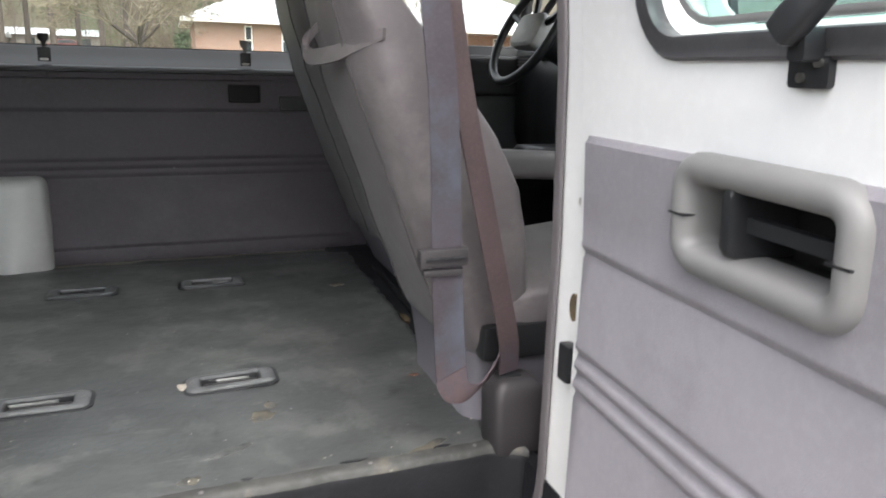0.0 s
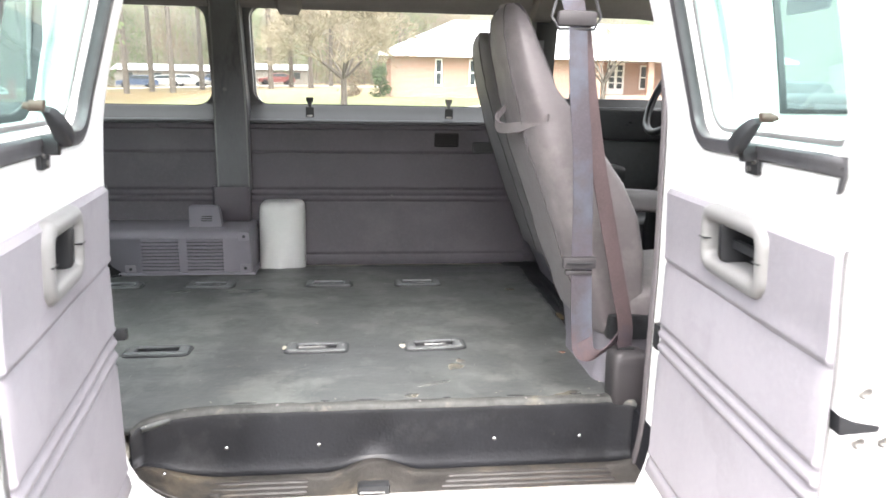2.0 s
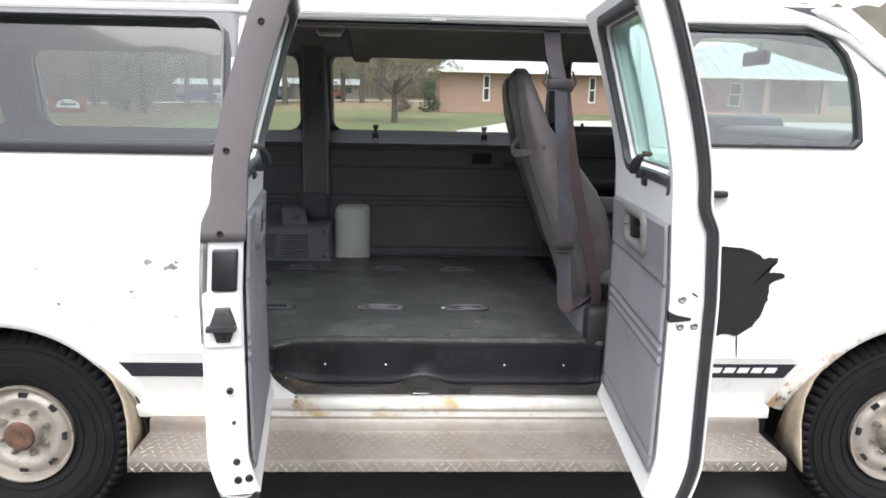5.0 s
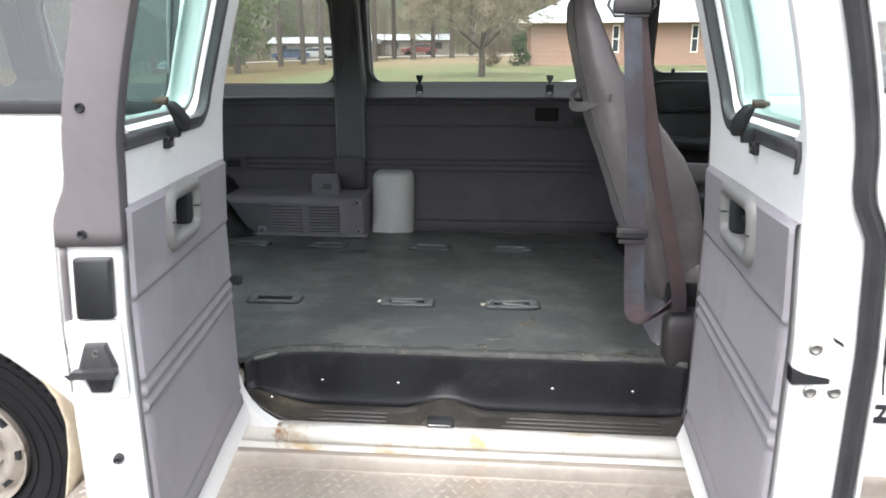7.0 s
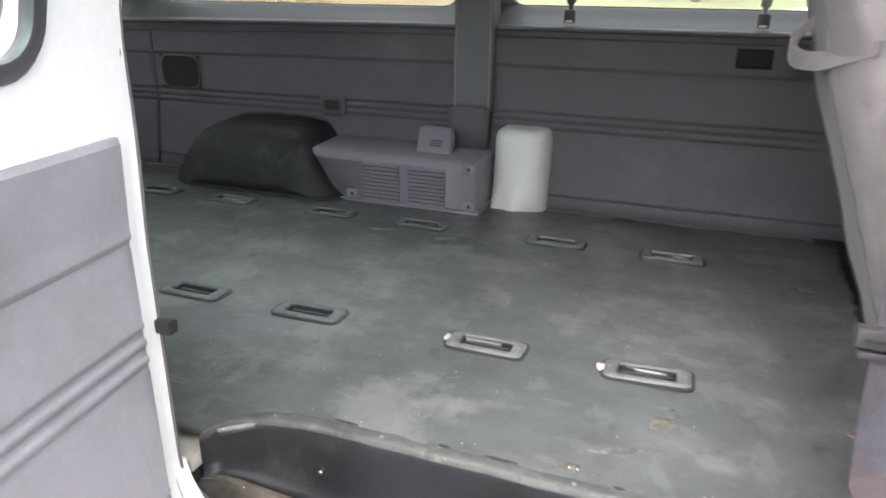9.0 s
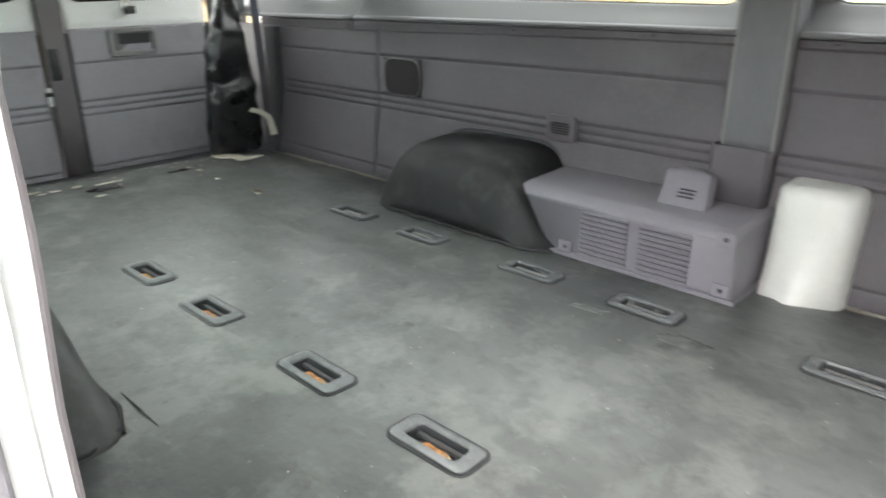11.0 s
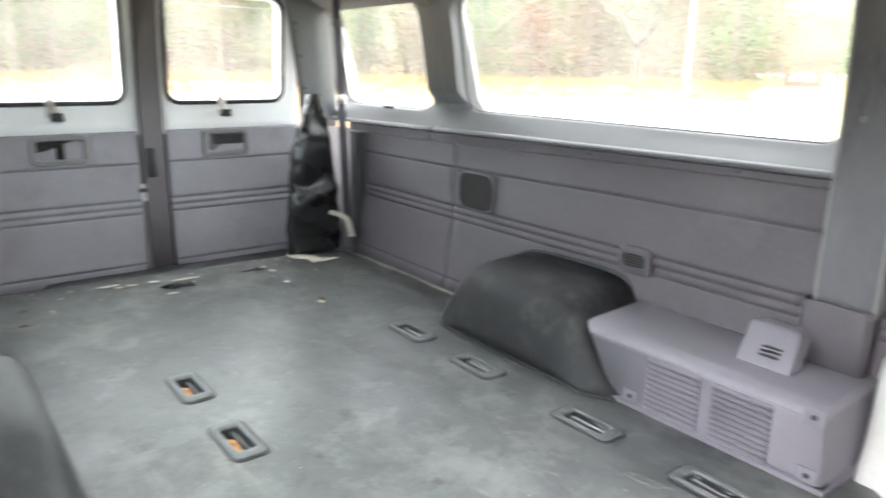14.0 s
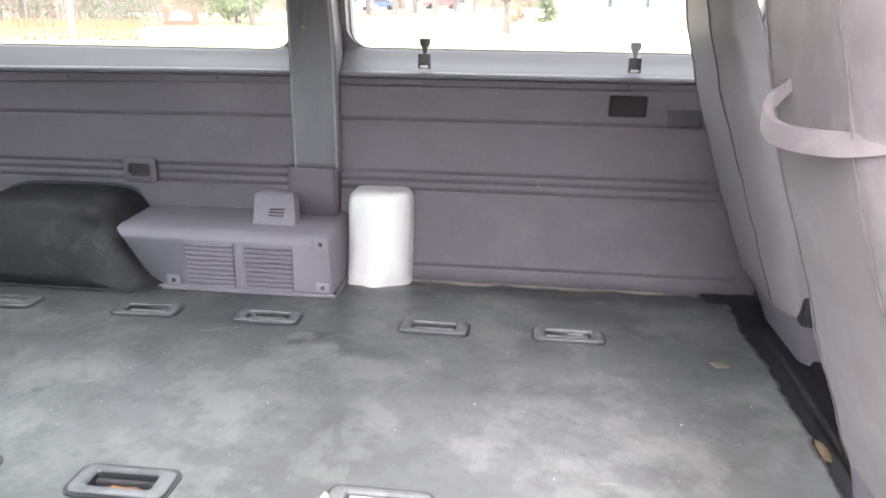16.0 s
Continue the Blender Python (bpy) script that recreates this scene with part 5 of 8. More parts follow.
# latches on the left window sill
for x in (-0.547, 0.073):
    z = 1.413
    b = box(x - 0.018, x + 0.018, 1.690, 1.712, z - 0.038, z + 0.006, 0.003)
    lt = part("window_latch", b, BLACKP, van, "black window latch")
    part("latch_grip", loft([[(x + a, 1.712 + c, zz_) for a, c in rrect(-w, w, -0.008, 0.008, 0.003, 2)] for zz_, w in ((z + 0.006, 0.006), (z + 0.022, 0.008), (z + 0.03, 0.015), (z + 0.048, 0.016))]), BLACKP if x < -0.2 else BEZEL, lt)
    part("latch_foot", box(x - 0.012, x + 0.012, 1.685, 1.70, z - 0.036, z - 0.028, 0.002), STEEL, lt)
part("window_latch", box(-2.935, -2.885, 1.715, 1.74, 1.398, 1.412, 0.005), BLACKP, van, "black window latch")
part("window_latch", box(-2.86, -2.80, 1.66, 1.70, 1.85, 1.87, 0.006), BLACKP, van, "black window latch")

# left pillar cover between the windows
pil = thing("pillar_cover", "grey metal belt pillar cover with scuffed paint", "pillar cover", (-0.893, 1.68, 0.95))
def pil_y(z):
    return 1.648 - 0.5 * max(0.0, d_side(z) - 0.016)
rings = []
for k in range(28):
    z = 1.055 + (1.93 - 1.055) * k / 27
    w = 0.074 - 0.010 * k / 27 + 0.003 * math.sin(k / 5)
    y = pil_y(z)
    rings.append([(-0.882 - w, y + 0.10, z), (-0.882 - w, y + 0.012, z), (-0.882 - w + 0.012, y, z), (-0.882 + w - 0.012, y, z), (-0.882 + w, y + 0.012, z), (-0.882 + w, y + 0.10, z)])
part("cover", loft(rings, False), PILLARM, pil, "scuffed dark grey painted pillar", 30, 0.004)
# pale tubes paint the bright highlight along the worn pillar edges
for q in (2, 3):
    part("worn_edge_highlight", tube([(r[q][0] + (-0.004 if q == 2 else 0.004), r[q][1] + 0.0020, r[q][2]) for r in rings], 0.0040, 6), BEZEL, pil, "pale worn edge with its highlight painted in")
b = loft([[(-0.893 + u, 1.70 - w, z) for u, w in ((-0.080, 0.0), (-0.080, 0.055), (-0.068, 0.068), (0.068, 0.068), (0.080, 0.055), (0.080, 0.0))] for z in (0.912, 1.02, 1.066, 1.070)], False)
part("collar", b, WALLTRIM_SHADED, pil, "grey plastic collar", 30, 0.005)
part("button", loft([[(-0.90 + r * math.cos(q), pil_y(1.49) - g, 1.49 + r * math.sin(q)) for q in (2 * math.pi * k / 12 for k in range(12))] for g, r in ((0, 0.008), (0.002, 0.006))]), STRIPG, pil)

# heater housing
heat = thing("heater_housing", "grey plastic rear heater housing with two louvred grilles", "heater", (-1.1, 1.55, 0.73))
def hb(z):
    return -1.442 + (0.905 - z) * 0.66
rings = []
for y, z1, i in ((1.70, 0.919, 0.0), (1.60, 0.916, 0.0), (1.46, 0.912, 0.0), (1.434, 0.908, 0.0), (1.422, 0.898, 0.005), (1.418, 0.888, 0.008)):
    rings.append([(hb(z1) + i, y, z1), (-0.80, y, z1), (-0.786, y, z1 - 0.012), (-0.778, y, 0.75), (-0.775, y, 0.729), (hb(0.729), y, 0.729)])
b = loft(rings, True, False, False)
part("body", b, PLASTIC, heat, "grey moulded housing")
part("front_face", loft([[(x, 1.4185, z) for x in (hb(z) + 0.008, -1.0, xe)] for z, xe in ((0.729, -0.7755), (0.75, -0.778), (0.80, -0.781), (0.876, -0.7865), (0.887, -0.794))], False), PLASTIC, heat, thick=-0.003)
part("base_flange", box(hb(0.73) + 0.01, -0.765, 1.402, 1.44, 0.731, 0.742, 0.003), PLASTIC, heat)
part("end_flange", box(-0.80, -0.765, 1.41, 1.69, 0.731, 0.742, 0.003), PLASTIC, heat)
for gx0, gx1 in ((-1.222, -1.075), (-1.040, -0.895)):
    part("grille_recess", box(gx0, gx1, 1.4145, 1.4175, 0.737, 0.882, 0.001), DARKMETAL, heat)
    for k in range(10):
        z = 0.742 + 0.0146 * k
        b = loft([[(x, 1.4175 - w, z + dz) for w, dz in ((0.0, -0.001), (0.006, -0.002), (0.0085, 0.001), (0.0085, 0.005), (0.003, 0.0085), (0.0, 0.0085))] for x in (gx0 + 0.001, gx0 + 0.006, gx1 - 0.006, gx1 - 0.001)])
        part("slat", b, PLASTIC, heat)
for x, z in ((-0.809, 0.892), (-0.807, 0.757), (-1.270, 0.756)):
    part("screw_pocket", box(x - 0.022, x + 0.022, 1.4135, 1.418, z - 0.018, z + 0.018, 0.003), PLASTIC, heat)
    part("screw", loft([[(x + r * math.cos(q), 1.4135 - g, z + r * math.sin(q)) for q in (2 * math.pi * k / 10 for k in range(10))] for g, r in ((0, 0.007), (0.003, 0.005))]), BLACKP, heat)
part("duct_tab", loft([[(cxx + s_ * (w_ - r_), y, z) for s_, r_ in ((-1, 0.0), (-1, 0.012), (1, 0.012), (1, 0.0))] + [(cxx + s_ * w_, y + 0.05, z - 0.004) for s_ in (1, -1)] for cxx, w_, y, z in ((-0.985, 0.066, 1.520, 0.908), (-0.986, 0.066, 1.530, 0.928), (-1.004, 0.063, 1.592, 0.984), (-1.006, 0.060, 1.600, 0.991), (-1.006, 0.055, 1.606, 0.993))]), PLASTIC, heat, "raised duct tab", 30)
for k in range(3):
    part("tab_slot", box(-1.005, -0.960, 1.535 + 0.0088 * k, 1.545 + 0.0088 * k, 0.936 + 0.008 * k, 0.9395 + 0.008 * k), BLACKP, heat)

# white plastic cover beside the heater
cov = []
for z, g, d, f in ((0.712, 0.000, 0.0, 1.0), (0.735, 0.0, 0.0, 0.97), (0.752, 0.0, 0.0, 0.72), (0.78, 0.0, 0.001, 0.42), (0.82, 0.0, 0.003, 0.2), (0.87, 0.0, 0.005, 0.07), (0.95, 0.001, 0.008, 0.0), (0.985, 0.003, 0.011, 0.0), (0.998, 0.008, 0.017, 0.0), (1.007, 0.018, 0.028, 0.0), (1.010, 0.035, 0.046, 0.0)):
    cov.append([(x, y - 0.9 * w * f, z) for x, y, w in ((-0.771 + g, 1.684, 0), (-0.771 + g, 1.60 + d, 0.030), (-0.760 + g, 1.582 + d, 0.046), (-0.738 + g, 1.568 + d, 0.036), (-0.715, 1.564 + d, 0.034), (-0.69, 1.562 + d, 0.058), (-0.665, 1.562 + d, 0.056), (-0.64, 1.562 + d, 0.028), (-0.605 - g, 1.570 + d, 0.002), (-0.585 - g, 1.588 + d, -0.002), (-0.576 - g, 1.61 + d, 0), (-0.574 - g, 1.684, 0))])
cover = thing("plastic_cover", "white moulded plastic cover with a wavy foot against the wall", "cover", (-0.67, 1.63, 0.73))
part("shell", loft(cov), WHITEP, cover, "white moulded shell", 60)
for x0, z0, x1, z1 in ((-0.675, 0.945, -0.665, 0.905), (-0.66, 0.93, -0.648, 0.90), (-0.69, 0.87, -0.684, 0.85)):
    part("scratch", tube([(x0, 1.5745, z0), ((x0 + x1) / 2 + 0.003, 1.5725, (z0 + z1) / 2), (x1, 1.5700, z1)], 0.0016, 5), CHIPM, cover, "dark scuff mark")


BEZELD = mat("dark_grey_bezel", (0.094, 0.100, 0.102), 0.45, var=0.2, scale=14, bump=0.12, bump_at=160, spots=[((0.19, 0.19, 0.18), 16, 0.60, 0.12), ((0.03, 0.03, 0.03), 22, 0.63, 0.06)])
# wheel arch covers
def arch_cover(x0, x1, ytip, ywall, label, vinyl):
    top = [(x0, FLOOR), (x0 + 0.022, 0.775), (x0 + 0.070, 0.865), (x0 + 0.115, 0.922), (x0 + 0.170, 0.957), (x0 + 0.25, 0.972), (x1 - 0.40, 0.976), (x1 - 0.285, 0.970), (x1 - 0.235, 0.948), (x1 - 0.19, 0.895), (x1 - 0.13, 0.835), (x1 - 0.06, 0.775), (x1, FLOOR)]
    pts = [(p.x, p.z) for p in smooth_path([(a, 0, c) for a, c in top], 4)]
    cx = (x0 + x1) / 2
    s = 1 if ywall > ytip else -1
    rings = []
    for f, q in ((1.0, 0.0), (0.995, 0.25), (0.985, 0.44), (0.968, 0.58), (0.94, 0.68), (0.90, 0.75), (0.835, 0.805), (0.75, 0.845), (0.64, 0.88), (0.50, 0.915), (0.34, 0.95), (0.17, 0.98), (0.04, 1.0)):
        y = ywall + (ytip - ywall) * q
        rings.append([(cx + (x - cx) * (f * 0.25 + 0.75) + 0.004 * wob(x, z, 6, q), y + s * 0.003 * wob(x, z, 8, 3.0), max(FLOOR - 0.002, FLOOR + (z - FLOOR) * f + (0.004 * wob(x, y, 7) if f > 0.5 and z > 0.8 else 0))) for x, z in pts])
    b = loft(rings, False)
    t = thing("wheel_arch_cover", label, "wheel arch cover", (cx, (ytip + ywall) / 2, FLOOR), "wheel arch covers")
    part("cover", b, vinyl, t, "grained black vinyl cover", 60, 0.004)
    part("base_welt", tube([(x0 + 0.01, ywall, FLOOR + 0.004), (x0 + 0.012, ywall + (ytip - ywall) * 0.6, FLOOR + 0.004), (x0 + 0.06, ytip + (ywall - ytip) * 0.1, FLOOR + 0.004), (x0 + 0.12, ytip - s * 0.002, FLOOR + 0.004),
                            (x1 - 0.12, ytip - s * 0.002, FLOOR + 0.004), (x1 - 0.05, ytip + (ywall - ytip) * 0.1, FLOOR + 0.004), (x1 - 0.012, ywall + (ytip - ywall) * 0.6, FLOOR + 0.004), (x1 - 0.01, ywall, FLOOR + 0.004)], 0.005, 6), ARCH, t, "worn welt along the floor")
    part("wall_flange", loft([[(x, ywall - s * w, z + g) for x, z in pts[3:-3]] for w, g in ((0.002, 0.012), (0.010, 0.010), (0.012, -0.004))], False), GASKET, t, "frayed black wall flange", 60)
    return t


arch_cover(-2.115, -1.262, 1.362, 1.690, "black grained vinyl wheel arch cover beside the heater", ARCH)
arch_cover(-2.16, -1.31, 0.175, -0.06, "black grained vinyl wheel arch cover with dusty scuffs", ARCHDUST)


RUSTY = mat("orange_rust", (0.30, 0.13, 0.045), 0.9, var=0.4, scale=40, bump=0.3, bump_at=120, spots=[((0.10, 0.05, 0.03), 30, 0.55, 0.08), ((0.42, 0.30, 0.18), 60, 0.62, 0.05)])
# tie-down brackets of the missing bench seats
def bracket(x, y, first=None, tab=False, rusty=True):
    if first is not None:
        # one bezel stands askew, its end lifted out of the mat
        lift = Matrix.Translation((0, 0, 0.002)) @ Matrix.Rotation(radians(2.2), 4, "Z") @ Matrix.Rotation(radians(-1.2), 4, "Y") if tab else Matrix.Rotation(radians(random.Random(int(x * 977 + y * 31)).uniform(-1.2, 1.2)), 4, "Z")
        return copy_thing(first, Matrix.Translation((x, y, FLOOR)) @ lift)
    t = thing("seat_anchor_bracket", "grey plastic seat anchor bezel set in the rubber floor mat", "anchor bracket", (x, y, FLOOR), "seat anchor brackets")
    rings = []
    for g, h in ((0.0, 0.0), (0.0, 0.005), (0.003, 0.0085), (0.011, 0.0095), (0.014, 0.008), (0.0155, 0.003)):
        rings.append([(x + u, y + v, FLOOR + h) for u, v in rrect(-0.089 + g * 1.9, 0.089 - g * 1.9, -0.036 + g, 0.040 - g, max(0.016 - g * 0.5, 0.005), 4)])
    part("bezel", loft(rings, True, False, False), BEZELD, t)
    # the shadow gap round the bezel is drawn as a black ring
    part("cut_edge", loft([[(x + u, y + v, FLOOR + h) for u, v in rrect(-0.089 - g, 0.089 + g, -0.036 - g, 0.040 + g, 0.017 + g, 4)] for g, h in ((0.0085, -0.001), (0.008, 0.0022), (-0.002, 0.0024))], True, False, False), BLACKP, t, "black ring for the shadow gap at the cut edge of the mat")
    # inner walls are black so the recess's shade is in the colour
    part("cup", loft([[(x + u, y + v, FLOOR + h) for u, v in rrect(-0.089 + g * 1.9, 0.089 - g * 1.9, -0.036 + g, 0.040 - g, 0.006, 4)] for g, h in ((0.0153, 0.0035), (0.017, -0.014), (0.019, -0.0250), (0.034, -0.0262))], True, False, True), BLACKP, t, "dark recess")
    part("anchor_bar", box(x - 0.056, x + 0.054, y + 0.006, y + 0.015, FLOOR - 0.013, FLOOR - 0.003, 0.002), DARKMETAL if rusty else STEEL, t, "scuffed steel anchor bar")
    part("inner_ledge", box(x - 0.054, x + 0.052, y - 0.017, y - 0.011, FLOOR - 0.024, FLOOR - 0.014, 0.002), BLACKP, t)
    part("rust_patch", loft([[(x + u, y + v, FLOOR + h) for u, v in ((-0.034, -0.012), (0.0, -0.011), (0.026, -0.013), (0.036, -0.002), (0.020, 0.005), (0.004, 0.001), (-0.022, 0.004))] for h in (-0.0255, -0.0085)]), RUSTY if rusty else DARKMETAL, t, "rusty steel in the recess")
    for s in (-1, 1):
        part("screw", loft([[(x + s * 0.078 + r * math.cos(q), y + r * math.sin(q), FLOOR + h) for q in (2 * math.pi * k / 8 for k in range(8))] for h, r in ((0.010, 0.003), (0.0115, 0.002))]), STRIPG, t)
    return t


for y in ANCHOR_Y:
    first = None
    for x in ANCHOR_X:
        made = bracket(x, y, first, x > -0.2 and y < 0.8, y < 0.8)
        first = first or made
# dust smears lying on the mat
SMEAR = mat("tan_dust", (0.110, 0.100, 0.078), 0.9, var=0.25, scale=20, bump=0.1, bump_at=120, spots=[((0.060, 0.061, 0.056), 16.0, 0.50, 0.1), ((0.20, 0.178, 0.14), 30.0, 0.62, 0.06)])
GREYDUST = mat("grey_dust", (0.096, 0.101, 0.096), 0.85, var=0.2, scale=16, bump=0.08, bump_at=120, spots=[((0.050, 0.054, 0.053), 14.0, 0.5, 0.1)])
rng = random.Random(90)
for x, y, sx, sy, turn_, mt_ in ((-0.05, 0.345, 0.030, 0.026, 0.4, SMEAR), (-0.03, 0.385, 0.014, 0.020, 0.2, SMEAR), (-0.118, 0.232, 0.060, 0.012, 0.35, GREYDUST), (-0.186, 0.155, 0.022, 0.016, 0.2, SMEAR), (-0.77, 1.155, 0.075, 0.035, 0.1, GREYDUST),
                              (-1.02, 1.16, 0.060, 0.020, 0.2, GREYDUST), (0.265, 1.135, 0.024, 0.022, 0.0, SMEAR),
                              (0.20, 0.128, 0.070, 0.016, 0.5, SMEAR)):
    pts = []
    for k in range(26):
        q = 2 * math.pi * k / 26
        g = 0.62 + 0.38 * rng.random()
        u, v_ = sx * g * math.cos(q), sy * g * math.sin(q)
        pts.append((x + u * math.cos(turn_) - v_ * math.sin(turn_), y + u * math.sin(turn_) + v_ * math.cos(turn_)))
    def on_mat(u, v_, h):
        return (u, v_, FLOOR + 0.0022 * wob(u, v_, 2.4) + 0.0012 * wob(u, v_, 7, 4.0) + 0.0016 * wob(u * 0.25, v_ * 1.7, 6.0, 9.0) + h)
    part("dust_smear", loft([[on_mat(x + (u - x) * f, y + (v_ - y) * f, h) for u, v_ in pts] for f, h in ((1.0, -0.0005), (0.96, 0.0007), (0.5, 0.0010), (0.05, 0.0011))]), mt_, mat_ob, "thin patch of dried dust", 60)
# chips and crumbs on the mat
rng = random.Random(12)
vs, fs = [], []
def crumb(x, y, s, h):
    i, n = len(vs), 6
    a0 = rng.uniform(0, 6)
    for k in range(n):
        a = a0 + 2 * math.pi * k / n
        r = s * rng.uniform(0.5, 1.2)
        vs.append((x + r * math.cos(a), y + r * math.sin(a) * 0.7, FLOOR + 0.001))
    vs.append((x, y, FLOOR + 0.001 + h))
    fs.extend((i + k, i + (k + 1) % n, i + n) for k in range(n))
for _ in range(110):
    crumb(rng.uniform(-3.1, 0.38), rng.uniform(0.12, 1.6), rng.uniform(0.001, 0.003), 0.0015)
for _ in range(34):
    crumb(rng.uniform(-3.16, -2.85) if _ % 2 else rng.uniform(-3.16, -3.08), rng.uniform(0.2, 1.5), rng.uniform(0.003, 0.013), 0.003)
for _ in range(22):
    crumb(rng.uniform(-0.8, 0.36), rng.uniform(0.1, 0.17), rng.uniform(0.001, 0.0035), 0.0015)
tagged(raw("floor_debris", vs, fs, LITTER, None, "", 0), "pale crumbs and paint flakes scattered on the mat", "debris", kind="stuff")
vs, fs = [], []
for q in range(150):
    x = rng.gauss(-0.24, 0.10) if q % 3 == 0 else rng.uniform(-0.70, 0.33)
    y = rng.uniform(-0.025, 0.075)
    if -0.70 < x < 0.33:
        i0 = len(vs)
        crumb(x, y, rng.uniform(0.0010, 0.0036), 0.0016)
        for k in range(i0, len(vs)):
            vs[k] = (vs[k][0], vs[k][1], vs[k][2] - FLOOR + 0.5545 + hump(vs[k][0], vs[k][1]))
tagged(raw("step_dirt", vs, fs, DIRT, None, "", 0), "brown dirt crumbs lying in the step well", "debris", kind="stuff")
for x, y, sx, sy, mt_, nm in ((0.285, 0.43, 0.011, 0.008, RUST, "rust_hole"), (-0.548, 0.515, 0.008, 0.018, LITTER, "paper_scrap"), (-0.192, 0.518, 0.010, 0.018, LITTER, "paper_scrap"), (-2.965, 0.775, 0.045, 0.075, BAGM, "rubber_scrap"), (-3.066, 0.706, 0.010, 0.022, PAPER, "paper_scrap"), (-3.037, 0.833, 0.006, 0.055, PAPER, "paper_scrap"), (-3.06, 0.626, 0.005, 0.022, PAPER, "paper_scrap"), (-3.054, 0.573, 0.007, 0.020, PAPER, "paper_scrap"), (-2.877, 0.724, 0.008, 0.022, PAPER, "paper_scrap"), (-3.01, 1.10, 0.025, 0.045, BAGM, "rubber_scrap"), (-3.023, 1.154, 0.012, 0.014, PAPER, "paper_scrap"), (-2.955, 1.164, 0.014, 0.012, PAPER, "paper_scrap"), (-2.774, 1.147, 0.012, 0.012, PAPER, "paper_scrap"), (-2.50, 1.158, 0.028, 0.012, FOAM, "leaf_scrap"), (-2.472, 1.145, 0.012, 0.009, PAPER, "paper_scrap"),
                              (-3.13, 0.12, 0.04, 0.05, WHITEP, "white_scrap"), (-2.96, 0.24, 0.014, 0.012, FOAM, "leaf_scrap"),
                              (-2.80, 0.22, 0.012, 0.018, FOAM, "leaf_scrap"), (-3.10, 0.55, 0.012, 0.05, LITTER, "paper_scrap"), (-1.41, 0.201, 0.095, 0.0022, BAGM, "mat_slit")):
    pts = [(x + sx * rng.uniform(0.45, 1.3) * math.cos(2 * math.pi * k / 9), y + sy * rng.uniform(0.45, 1.3) * math.sin(2 * math.pi * k / 9)) for k in range(9)]
    o = part(nm, loft([[(u, v, FLOOR + h) for u, v in pts] for h in (0.001, 0.003)] + [[(x + (u - x) * 0.5, y + (v - y) * 0.5, FLOOR + 0.005) for u, v in pts]]), mt_, None)
    tagged(o, {"rust_hole": "rusty bolt hole in the rubber mat", "paper_scrap": "pale torn scrap lying on the mat", "mat_slit": "dark slit cut in the rubber mat", "rubber_scrap": "curled black rubber scrap near the rear doors",
               "white_scrap": "white plastic scrap in the rear corner", "leaf_scrap": "small brown dry leaf on the mat"}[nm], "debris")


# ---- rear doors ----
XR = -3.485
def rear_at(y, z, w=0.0):
    return (XR + w + 0.35 * max(0.0, d_side(z) - 0.016), y, z)


